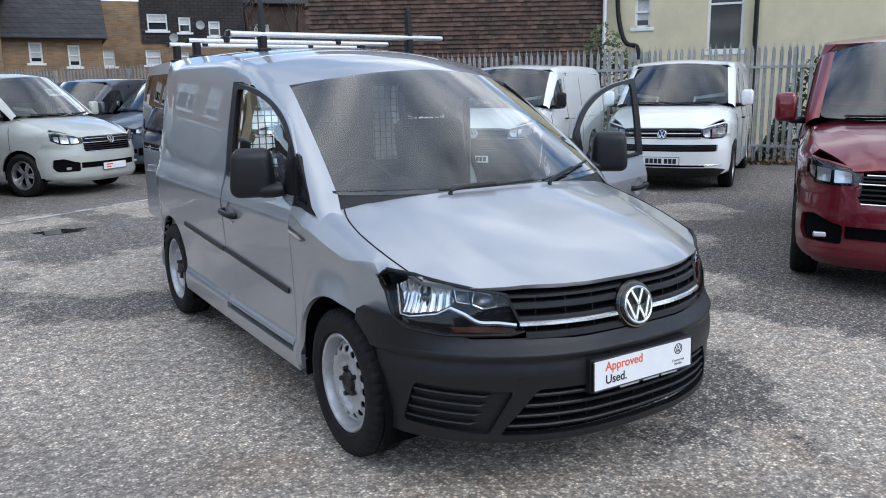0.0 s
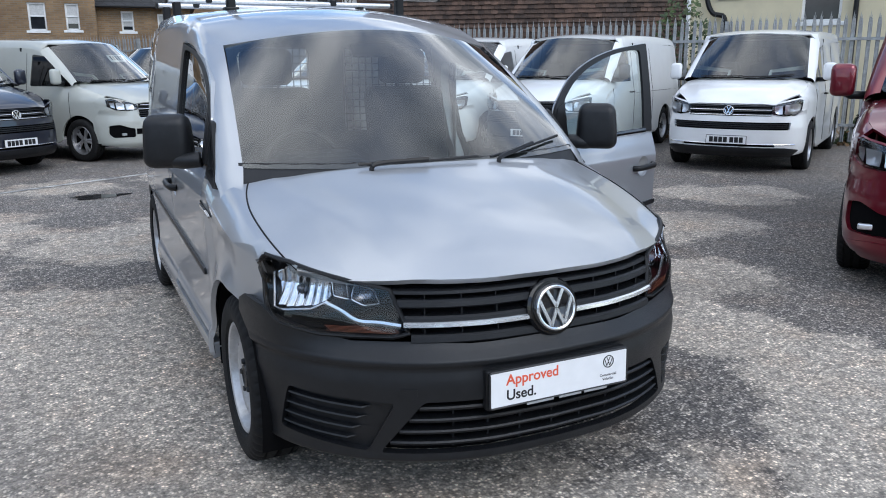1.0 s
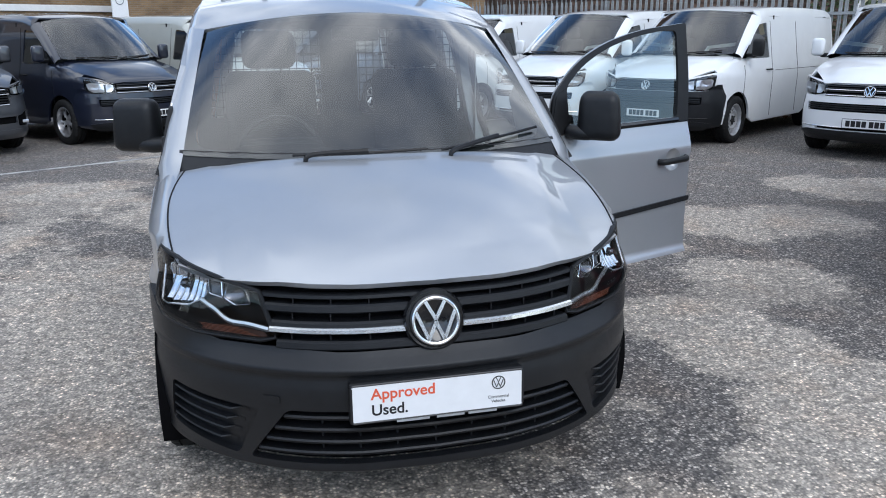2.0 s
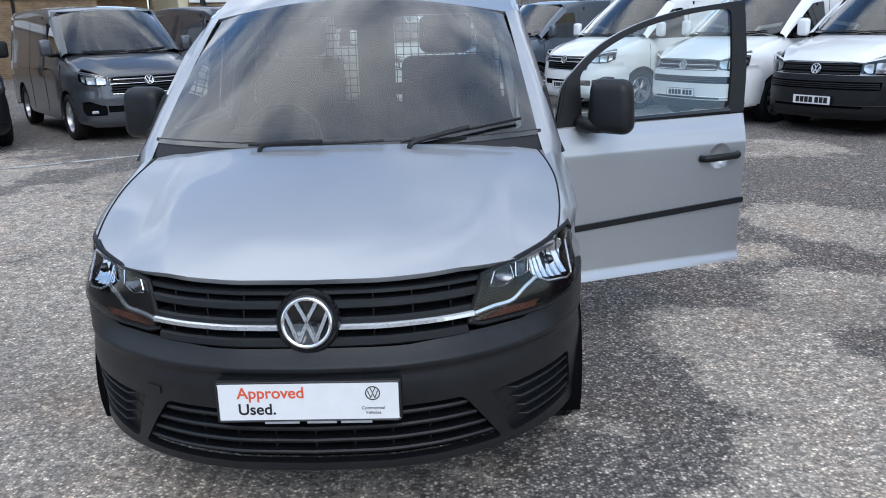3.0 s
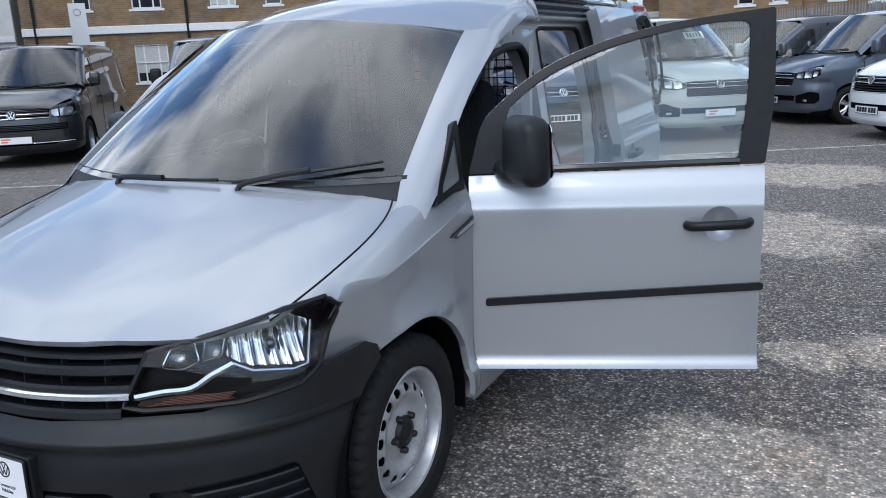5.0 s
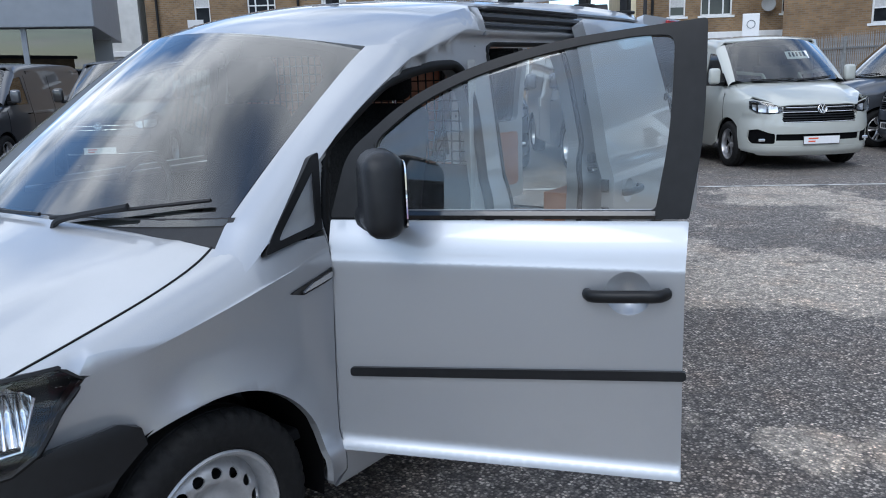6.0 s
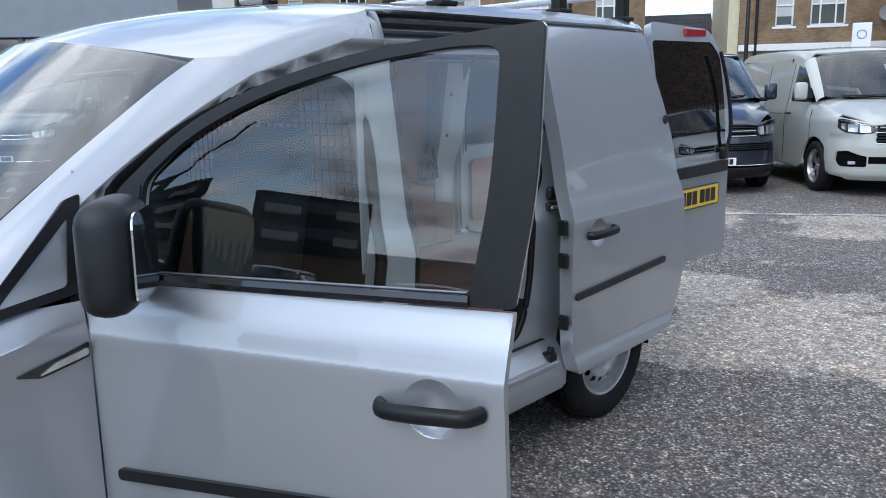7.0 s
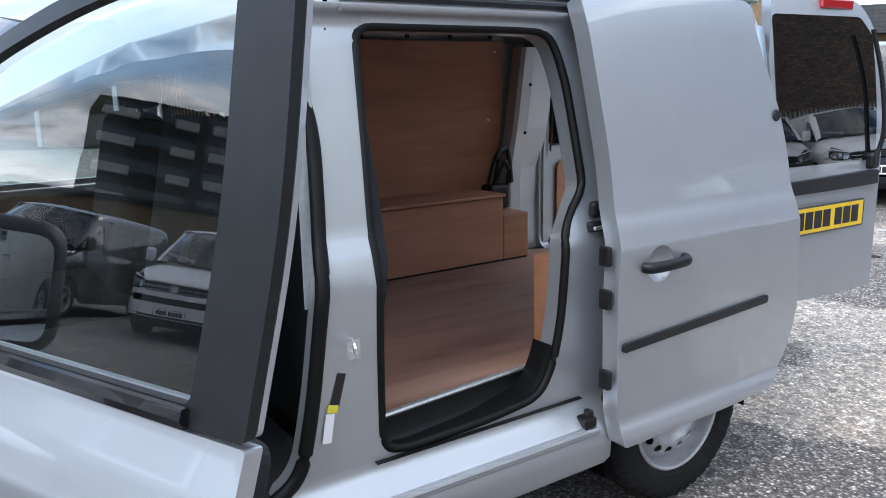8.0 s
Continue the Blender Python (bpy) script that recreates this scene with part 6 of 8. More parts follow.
def roof_bars():
    for i, (y, x0, x1) in enumerate(((2.75, -0.63, 0.885), (3.47, -0.68, 0.85), (3.98, -0.68, 0.85))):
        bar_ = thing("roof_bar", "aluminium roof bar with black feet and end stops", "roof bar", "roof bars on the van")
        z, cx = 1.872, (x0 + x1) / 2
        part("bar", box((x1 - x0, 0.062, 0.032), (cx, y, z), 0.013, segments=3), ALUMINIUM, bar_, smooth=False)
        for sx in (-1, 1):
            x = 0.62 * sx if i or sx > 0 else -0.42
            zt = CADDY.top(x, y)
            part("foot", join(box((0.05, 0.06, z - zt + 0.02), (x, y, (z + zt) / 2 - 0.012), 0.012), box((0.08, 0.09, 0.018), (x, y, zt + 0.006), 0.006)), SATIN_BLACK, bar_)
            part("end_cap", box((0.012, 0.066, 0.036), (cx + sx * ((x1 - x0) / 2 + 0.002), y, z), 0.004), SATIN_BLACK, bar_)
            if i == 0:
                xs = -0.42 if sx < 0 else 0.62
                post = solid_outline([(-0.03, 0.0), (0.03, 0.0), (0.018, 0.17), (0.004, 0.19), (-0.012, 0.17)], 0.028, lambda a, bb, h, x=xs: (x - 0.014 + h, y + a, z + 0.012 + bb))
                part("end_stop", post, SATIN_BLACK, bar_)
            else:
                part("clamp", box((0.05, 0.07, 0.05), (0.42 * sx, y, z + 0.012), 0.012), SATIN_BLACK, bar_)





# ---------------------------------------------------------------- ground
def gz(x, y):
    """The yard falls away slightly towards the parked row."""
    d = -0.5 * x + 0.866 * y - 2.5
    return -0.0066 * min((d + math.hypot(d, 1.5)) / 2, 24)


def build_ground():
    n, size = 130, 156.0
    verts = [((i / n - 0.5) * size, (j / n - 0.5) * size + 10, gz((i / n - 0.5) * size, (j / n - 0.5) * size + 10)) for j in range(n + 1) for i in range(n + 1)]
    faces = [(j * (n + 1) + i, j * (n + 1) + i + 1, (j + 1) * (n + 1) + i + 1, (j + 1) * (n + 1) + i) for j in range(n) for i in range(n)]
    g = part("ground", mesh_of("ground", verts, faces), ASPHALT)
    tagged(g, "worn grey asphalt car park with pale and damp patches", "ground", kind="structure")
    # painted line in front of the parked row
    d = Vector((math.cos(ROW_TURN), math.sin(ROW_TURN), 0))
    nrm = Vector((-d.y, d.x, 0))
    mid = Vector((-0.4, 9.79, 0))
    rows = []
    for k in range(60):
        c = mid + d * (-16 + 24 * k / 59)
        w = 0.05 + 0.006 * math.sin(k * 1.7)
        c.z = gz(c.x, c.y) + 0.006
        rows.append([tuple(c - nrm * w), tuple(c + nrm * w)])
    tagged(part("painted_line", loft("painted_line", rows, False, True), LINE_PAINT), "worn white painted line on asphalt", "road marking", kind="structure")


def puddle(x, y, a, b):
    out = []
    for k in range(40):
        t = 2 * math.pi * k / 40
        r = 1 + 0.18 * math.sin(3 * t + 1) + 0.12 * math.sin(5 * t)
        out.append((x + a * r * math.cos(t), y + b * r * math.sin(t)))
    m = material("puddle_water", (0.035, 0.034, 0.034), rough=0.03, grain=(3, 0.2))
    tagged(part("puddle", panel("puddle", out, lambda p, q: (p, q, gz(p, q) + 0.006), (), 0.15), m), "shallow dark puddle on the asphalt", "puddle", kind="structure")


# ---------------------------------------------------------------- parked vans
T6 = Shell(
    width=[(0.25, 0.80), (0.4, 0.86), (0.6, 0.905), (0.9, 0.935), (1.5, 0.952), (4.4, 0.95), (4.85, 0.93)],
    profile=[(0.2, 0.04), (0.3, 0.0), (0.6, 0.0), (0.9, -0.004), (1.0, 0.0), (1.06, 0.012), (1.15, 0.03)],
    belt=1.15, tumble=0.155,
    roof=[(1.35, 1.81), (1.6, 1.905), (1.9, 1.945), (2.4, 1.965), (3.5, 1.975), (4.6, 1.955), (4.86, 1.90)], crown=[(1.4, 0.20), (2.0, 0.09), (4.8, 0.06)],
    hood=[(0.0, 0.88), (0.05, 0.945), (0.12, 1.0), (0.25, 1.065), (0.45, 1.14), (0.7, 1.205), (1.0, 1.26)], hood_crown=0.05,
    plan=[(0, -0.03), (0.25, -0.018), (0.45, 0.02), (0.6, 0.07), (0.72, 0.14), (0.82, 0.25), (0.88, 0.37), (0.915, 0.52), (0.93, 0.70)],
    lean=[(0.22, 0.08), (0.3, 0.015), (0.45, 0.0), (0.6, 0.0), (0.72, 0.012), (0.78, 0.02), (0.92, 0.05), (1.0, 0.10)],
    screen=((0.80, 1.06, 1.262, 0.80, 1.238), (0.705, 1.74, 1.815, 1.48, 1.885)), round_roof=0.16, round_wing=0.10, wing=(((0, 0.94), (1.0, 1.0), (5, 1.0)), 0.40), high=1.4)
VAN_MESHES = {}


def van_meshes(style):
    if style in VAN_MESHES:
        return VAN_MESHES[style]
    C, made = T6, {}
    new_face = style == "new"

    def nose(out=0.0):
        return lambda s, z: C.nose(s, z, out)
    f_arch, r_arch = arch(0.95, 0.34, 0.40, 180, 0, 18), arch(3.95, 0.34, 0.40, 180, 0, 18)
    for sign, key in ((1, "l"), (-1, "r")):
        def sd(y, z, sign=sign):
            if y < 1.3 and z > 0.92:
                return (sign * min(C.wing_half(y, z), C.half(y, z)), y, z)
            return (sign * C.half(y, z), y, z)
        win = rounded([(1.15, 1.19, 0.02), (1.38, 1.42, 0.05), (1.64, 1.66, 0.08), (1.98, 1.70, 0.05), (2.03, 1.19, 0.03)], 0.03)
        outl = [(0.56, 0.66), (0.5, 0.80)] + [(y, C.bonnet(x, y)) for x, y in ((0.79, 0.46), (0.815, 0.53), (0.83, 0.60), (0.84, 0.68), (0.845, 0.75), (0.84, 0.84), (0.83, 0.92), (0.80, 1.0))] + [(1.05, 1.19)] + [(1.05 + 0.74 * v, 1.19 + 0.54 * v ** 0.95) for v in (0.15, 0.3, 0.45, 0.6, 0.75, 0.9, 1.0)]
        outl += [(2.0, 1.78), (3.0, 1.80), (4.84, 1.78), (4.86, 1.2), (4.86, 0.35)] + r_arch[::-1] + [(3.4, 0.27), (1.5, 0.27)] + f_arch[::-1][:-3] + [(0.56, 0.45)]
        made["side_" + key] = panel("side", outl, sd, [win], 0.07, 0.03, flip=sign < 0)
        made["win_" + key] = panel("glass", win, lambda y, z, sign=sign: (sign * (C.half(y, z) - 0.01), y, z), (), 0.12, flip=sign < 0)
        gaps = []
        for y in (1.12, 2.10, 3.12):
            gaps.append(tube([(sign * (C.half(y, z) + 0.0005), y, z) for z in (0.33, 0.6, 0.85, 1.0, 1.1) + ((1.3, 1.55, 1.72) if y > 2 else ())], 0.004, 4))
        gaps.append(tube([(sign * (C.half(y, 1.0) + 0.0005), y, 1.0) for y in (2.2, 2.8, 3.4, 4.0, 4.6)], 0.0035, 4))
        gaps.append(tube([(sign * (C.half(2.02, 1.02) + o), y, 1.02) for y, o in ((1.86, 0.0), (1.88, 0.035), (2.0, 0.035), (2.02, 0.0))], 0.012, 6))
        made["gaps_" + key] = join(*gaps)
        rows = []
        for k in range(11):
            v = k / 10
            a = Vector(C.glass(sign, v))
            y, z = 1.05 + 0.74 * v, 1.19 + 0.54 * v ** 0.95
            b = Vector((sign * C.half(y, z), y, z))
            mid = (a + b) / 2 + Vector((sign * 0.03, -0.012, 0.03))
            rows.append([tuple(a * (1 - t) ** 2 + mid * 2 * t * (1 - t) + b * t * t) for t in (j / 4 for j in range(5))])
        made["pillar_" + key] = loft("pillar", rows, flip=sign > 0)
    front_edge = [C.nose(0.60 * (1 - k / 10), 0.925)[:2] for k in range(21)]
    shut = [(0.76, 1.08), (0.83, 0.92), (0.845, 0.75), (0.83, 0.60), (0.79, 0.46), (0.70, 0.32)]
    outline = shut + [(a, b - 0.004) for a, b in front_edge] + [(-a, b) for a, b in reversed(shut)] + [(-0.5, 0.93), (0, 0.84), (0.5, 0.93)]
    made["bonnet"] = panel("bonnet", outline, lambda x, y: (x, y, C.bonnet(x, y)), (), 0.06, 0.02)
    full = rounded([(-1, 0.0), (1, 0.0), (1, 1.0), (-1, 1.0)], 0.08, 5)
    made["screen"] = panel("windscreen", full, lambda u, v: C.glass(u, v, 0.002), (), 0.12)
    clear = rounded([(-0.95, 0.07), (0.95, 0.07), (0.95, 0.95), (-0.95, 0.95)], 0.08, 5)
    made["border"] = panel("border", full, lambda u, v: C.glass(u, v, -0.004), [clear], 0.08)
    head = [(0.705 * u, 1.48 + 0.26 * abs(u) ** 2.2) for u in (1 - k / 8 for k in range(17))]
    ez = lambda y: 1.73 + 0.06 * min(1, (y - 1.79) / 0.3)
    edge = [(C.half(y, ez(y)), y) for y in (1.79 + (4.85 - 1.79) * k / 12 for k in range(13))]
    made["roof"] = panel("roof", head + [(-a, b) for a, b in edge] + edge[::-1], lambda x, y: (x, y, C.top(x, y)), (), 0.09, 0.02)
    made["rear"] = panel("rear", [(-0.92, 0.3), (0.92, 0.3), (0.92, 1.1), (0.80, 1.8), (0.4, 1.88), (-0.4, 1.88), (-0.80, 1.8), (-0.92, 1.1)], lambda x, z: (x, 4.86, z), (), 0.3, 0.03, flip=True)
    # nose: lamps, grille, bumper
    if new_face:
        lamp = [(0.53, 0.845), (0.56, 0.922), (0.75, 0.962), (0.97, 1.005), (1.06, 0.995), (1.04, 0.885), (0.90, 0.825), (0.72, 0.812), (0.58, 0.822)]
        band = rounded([(-0.52, 0.70), (0.52, 0.70), (0.58, 0.80), (0.545, 0.832), (-0.545, 0.832), (-0.58, 0.80)], 0.015)
        low = rounded([(-0.61, 0.445), (0.61, 0.445), (0.61, 0.535), (-0.61, 0.535)], 0.012)
        pods = [rounded([(s * 0.625, 0.40), (s * 0.98, 0.395), (s * 1.05, 0.46), (s * 1.03, 0.585), (s * 0.86, 0.605), (s * 0.70, 0.55), (s * 0.625, 0.54)], 0.03) for s in (1, -1)]
    else:
        lamp = [(0.55, 0.80), (0.565, 0.918), (0.75, 0.955), (0.95, 0.995), (1.04, 0.985), (1.01, 0.84), (0.92, 0.785), (0.72, 0.775)]
        band = rounded([(-0.80, 0.595), (0.80, 0.595), (0.82, 0.695), (-0.82, 0.695)], 0.02)
        low = rounded([(-0.62, 0.37), (0.62, 0.37), (0.62, 0.40), (-0.62, 0.40)], 0.01)
        pods = []
    mid_gr = [(-0.55, 0.775), (0.55, 0.775), (0.565, 0.918), (-0.565, 0.918)] if not new_face else [(-0.535, 0.84), (0.535, 0.84), (0.56, 0.918), (-0.56, 0.918)]
    ys = [(s, C.nose(s, 0.5)[1]) for s in (0.8 + 0.01 * k for k in range(70))]
    at_y = lambda y: min(ys, key=lambda q: abs(q[1] - y))[0]
    top = [(0.0, mid_gr[0][1] - 0.004), (mid_gr[1][0], mid_gr[0][1] - 0.004)] + [(a, b - 0.004) for a, b in (lamp[::-1][:3] if not new_face else lamp[::-1][0:4])] + [(1.06, 0.86), (1.15, 0.86), (at_y(0.62), 0.70)]
    right = top + [(at_y(0.56), 0.50), (at_y(0.54), 0.28), (0.7, 0.235), (0.0, 0.23)]
    outline = right + [(-a, b) for a, b in right[-2:0:-1]]
    made["bumper"] = panel("bumper", outline, nose(), [band, low, *pods], 0.06, 0.03)
    made["skirt"] = panel("skirt", rounded([(-0.9, 0.23), (0.9, 0.23), (1.0, 0.33), (0.75, 0.36), (-0.75, 0.36), (-1.0, 0.33)], 0.02), nose(0.008), (), 0.08, 0.02)
    backs = [(rounded([(-0.84, 0.56), (0.84, 0.56), (0.84, 0.84), (-0.84, 0.84)], 0.02)), mid_gr]
    me = [panel("g", o, nose(-0.03), (), 0.1) for o in backs] + [panel("g", p, nose(-0.025), (), 0.1) for p in pods + [low]]
    bm = bmesh.new()
    for m_ in me:
        bm.from_mesh(m_)
    made["void"] = bm
    fill = [(0.0, 0.30), (1.30, 0.30), (1.34, 0.66), (1.30, 0.95), (1.16, 1.02), (1.0, 1.02), (0.8, 0.985), (0.6, 0.945), (0.0, 0.935)]
    lam = [[(q * a, b) for a, b in lamp] for q in (1, -1)]
    made["filler"] = panel("filler", fill + [(-a, b) for a, b in fill[-2:0:-1]], nose(-0.014), [rounded([(-0.86, 0.55), (0.86, 0.55), (0.86, 0.70), (0.53, 0.75), (0.53, 0.925), (-0.53, 0.925), (-0.53, 0.75), (-0.86, 0.70)], 0.01), *lam, low, *pods] if new_face else [rounded([(-0.84, 0.58), (0.84, 0.58), (0.84, 0.71), (-0.84, 0.71)], 0.01), mid_gr, *lam, low], 0.07)
    slats = []
    zs = ([0.73, 0.765, 0.80, 0.86, 0.885] if new_face else [0.80, 0.835, 0.87, 0.90, 0.62, 0.645, 0.67])
    for z in zs:
        w = 0.54 if z > 0.7 else 0.79
        bm = bmesh.new()
        rows = [[bm.verts.new(C.nose(w * (2 * k / 16 - 1), z + dz, o)) for k in range(17)] for dz, o in ((0.008, -0.03), (0.006, -0.004), (-0.006, -0.004), (-0.008, -0.03))]
        for a, b in zip(rows, rows[1:]):
            for k in range(16):
                bm.faces.new((a[k], a[k + 1], b[k + 1], b[k]))
        slats.append(bm)
    made["slats"] = join(*slats)
    chrome = []
    for z, w, o in (((0.838, 0.545, 0.006), (0.70, 0.52, 0.004), (0.90, 0.50, 0.002)) if new_face else ((0.855, 0.545, 0.002), (0.79, 0.545, 0.002), (0.405, 0.90, 0.006))):
        chrome.append(tube([C.nose(w * (2 * k / 24 - 1), z, o) for k in range(25)], 0.006, 6))
    made["chrome"] = join(*chrome)
    for sg, key in ((1, "l"), (-1, "r")):
        ol = [(sg * a, b) for a, b in lamp]
        made["lamp_" + key] = panel("lamp", ol, nose(-0.03), (), 0.08)
        made["lampcover_" + key] = panel("cover", ol, nose(0.003), (), 0.08)
        if new_face:
            cells = [[(0.60, 0.838), (0.612, 0.908), (0.745, 0.925), (0.735, 0.832)], [(0.765, 0.835), (0.775, 0.928), (0.90, 0.942), (0.885, 0.842)], [(0.915, 0.852), (0.925, 0.944), (1.0, 0.946), (0.985, 0.88)]]
        else:
            cells = [[(0.585, 0.84), (0.59, 0.900), (0.70, 0.914), (0.70, 0.80), (0.63, 0.80)], [(0.72, 0.80), (0.735, 0.918), (0.93, 0.938), (0.985, 0.92), (0.96, 0.83), (0.90, 0.80)]]

        def dished(c):
            a0, b0 = sum(p[0] for p in c) / len(c), sum(p[1] for p in c) / len(c)
            return lambda s, z: C.nose(s, z, -0.010 - 0.05 * max(0, 0.4 - 4.5 * math.hypot(abs(s) - a0, z - b0)))
        ref = [panel("r", [(sg * p, q) for p, q in rounded(c, 0.012, 3)], dished(c), (), 0.02) for c in cells]
        bm = bmesh.new()
        for r in ref:
            bm.from_mesh(r)
        made["reflector_" + key] = bm
        made["mirror_" + key] = box((0.17, 0.11, 0.24), (sg * 1.06, 1.22, 1.345), 0.045, segments=3)
        made["mirrorarm_" + key] = tube([(sg * 0.90, 1.24, 1.235), (sg * 1.0, 1.23, 1.235), (sg * 1.05, 1.22, 1.26)], 0.03, 8)
        made["pod_" + key] = join(*[box((0.10, 0.03, 0.04), C.nose(sg * 0.80, 0.45, -0.012), 0.01)])
    made["wipers"] = join(*[tube([C.glass(u0 + (u1 - u0) * k / 5, v0 + (v1 - v0) * k / 5, 0.02) for k in range(6)], 0.009, 5) for u0, u1, v0, v1 in ((-0.78, -0.02, 0.02, 0.045), (0.0, 0.80, 0.02, 0.055))])
    made["dark_inside"] = join(box((1.66, 0.04, 1.5), (0, 2.25, 1.05)), box((1.6, 1.5, 0.04), (0, 1.45, 0.75)), box((1.55, 0.5, 0.25), (0, 1.12, 1.02), 0.08))
    seats = []
    for x in (-0.5, 0.1, 0.5):
        seats += [box((0.44, 0.14, 0.65), (x, 1.98, 1.15), 0.05), box((0.26, 0.1, 0.2), (x, 2.0, 1.58), 0.04)]
    made["seats"] = join(*seats)
    made["liner"] = join(*[box((1.7, 0.86, 0.5), (0, y, 0.5)) for y in (0.95, 3.95)])
    for k, v in list(made.items()):
        if isinstance(v, bmesh.types.BMesh):
            me = bpy.data.meshes.new(k)
            bmesh.ops.recalc_face_normals(v, faces=v.faces[:])
            v.to_mesh(me)
            v.free()
            if k.startswith("mirror") or k == "seats":
                me.shade_smooth()
            made[k] = me
    VAN_MESHES[style] = made
    return made


def split_mesh(me):
    """The loose pieces of a mesh, each a mesh of its own."""
    n = len(me.vertices)
    group = list(range(n))

    def top(i):
        while group[i] != i:
            group[i] = group[group[i]]
            i = group[i]
        return i
    for e in me.edges:
        a, b = top(e.vertices[0]), top(e.vertices[1])
        if a != b:
            group[a] = b
    roots = {}
    for p in me.polygons:
        roots.setdefault(top(p.vertices[0]), []).append(p)
    out = []
    for polys in roots.values():
        index, verts, faces = {}, [], []
        for p in polys:
            for v in p.vertices:
                if v not in index:
                    index[v] = len(verts)
                    verts.append(tuple(me.vertices[v].co))
            faces.append([index[v] for v in p.vertices])
        q = mesh_of(me.name, verts, faces, polys[0].use_smooth)
        q.materials.append(DARK)
        out.append(q)
    return out


def parked_van(colour, label, x, y, turn, style="old", bumper=None, wheels="alloy", plate="marks", price=False, mirrors=None, glazed=False):
    van = thing("parked_van", label, "van", "vans parked in the yard")
    M = van_meshes(style)

    def put(name, key, mat, parent=van):
        me = M[key]
        if not me.materials:
            me.materials.append(mat)
        ob = new(name, me)
        ob.parent = parent
        ob.material_slots[0].link = "OBJECT"
        ob.material_slots[0].material = mat
        return ob

    def put_each(name, key, mat, parent=van):
        if key + "_pieces" not in M:
            M[key + "_pieces"] = split_mesh(M[key])
        for i in range(len(M[key + "_pieces"])):
            M["one"] = M[key + "_pieces"][i]
            put(name, "one", mat, parent)
    put("bonnet", "bonnet", colour)
    put("roof", "roof", colour)
    put("rear_panel", "rear", colour)
    b = put("front_bumper", "bumper", bumper or colour)
    put("bumper_skirt", "skirt", PLASTIC if style == "old" else bumper or colour, b)
    put("nose_panel", "filler", colour)
    put("grille_void", "void", DARK, b)
    put_each("grille_slat", "slats", PLASTIC, b)
    put_each("chrome_trim", "chrome", CHROME if bumper is None else SATIN_BLACK, b)
    s = put("windscreen", "screen", SCREEN_GLASS)
    put("screen_border", "border", GLOSS_BLACK, s)
    put_each("wiper", "wipers", SATIN_BLACK, s)
    put("cab_lining", "dark_inside", DASH)
    put_each("cab_seat", "seats", CLOTH)
    put_each("wheel_well", "liner", DARK)
    for k in "lr":
        p = put("body_side", "side_" + k, colour)
        put_each("door_gap", "gaps_" + k, SEAL, p)
        put("door_glass", "win_" + k, DARK_GLASS if not glazed else PRIVACY_GLASS, p)
        put("screen_pillar", "pillar_" + k, colour)
        h = put("headlamp", "lamp_" + k, GLOSS_BLACK)
        put("reflector", "reflector_" + k, BRIGHT_REFLECTOR, h)
        put("lamp_cover", "lampcover_" + k, CLEAR_LENS, h)
        q = put("door_mirror", "mirror_" + k, mirrors or colour)
        put("mirror_arm", "mirrorarm_" + k, SATIN_BLACK, q)
        if style == "new":
            put("fog_lamp", "pod_" + k, BRIGHT_REFLECTOR, b)
    p = Vector(T6.nose(0, 0.875 if style == "new" else 0.845, 0.006))
    badge(van, facing(p, (1, 0, 0), (0, 0.2, 1)), 0.072)
    m = facing(Vector(T6.nose(0, 0.46, 0.014)) if style != "new" else Vector(T6.nose(0, 0.45, 0.014)), (1, 0, 0), (0, 0, 1))
    if plate == "marks":
        number_plate(van, m, WHITE_PLATE)
    else:
        pl = number_plate(van, m, WHITE_PLATE, plain=True)
        part("plain_bar", join(box((0.14, 0.02, 0.002), (-0.12, 0.022, 0.007)), box((0.10, 0.02, 0.002), (-0.14, -0.018, 0.007))), ORANGE_INK, pl).matrix_local = m
    if price:
        g = facing(Vector(T6.glass(0.30, 0.62, -0.03)), (1, 0, 0.02), (0, 0.7, 0.7))
        pr = part("price_card", box((0.34, 0.16, 0.004), (0, 0, 0), 0.0), WHITE_PLATE, van)
        pr.matrix_local = g
        part("price_marks", join(*[box((0.03, 0.09, 0.003), (-0.11 + 0.055 * k, 0.01, 0.004)) for k in range(5)]), INK, pr)
    for yy in (0.95, 3.95):
        for sign in (1, -1):
            wheel(van, (sign * 0.835, yy, 0.34), sign, 0.34, 0.215, 0.225, wheels)
    van.matrix_world = Matrix.Translation((x, y, gz(x, y) - 0.006)) @ Matrix.Rotation(turn, 4, "Z")
    return van


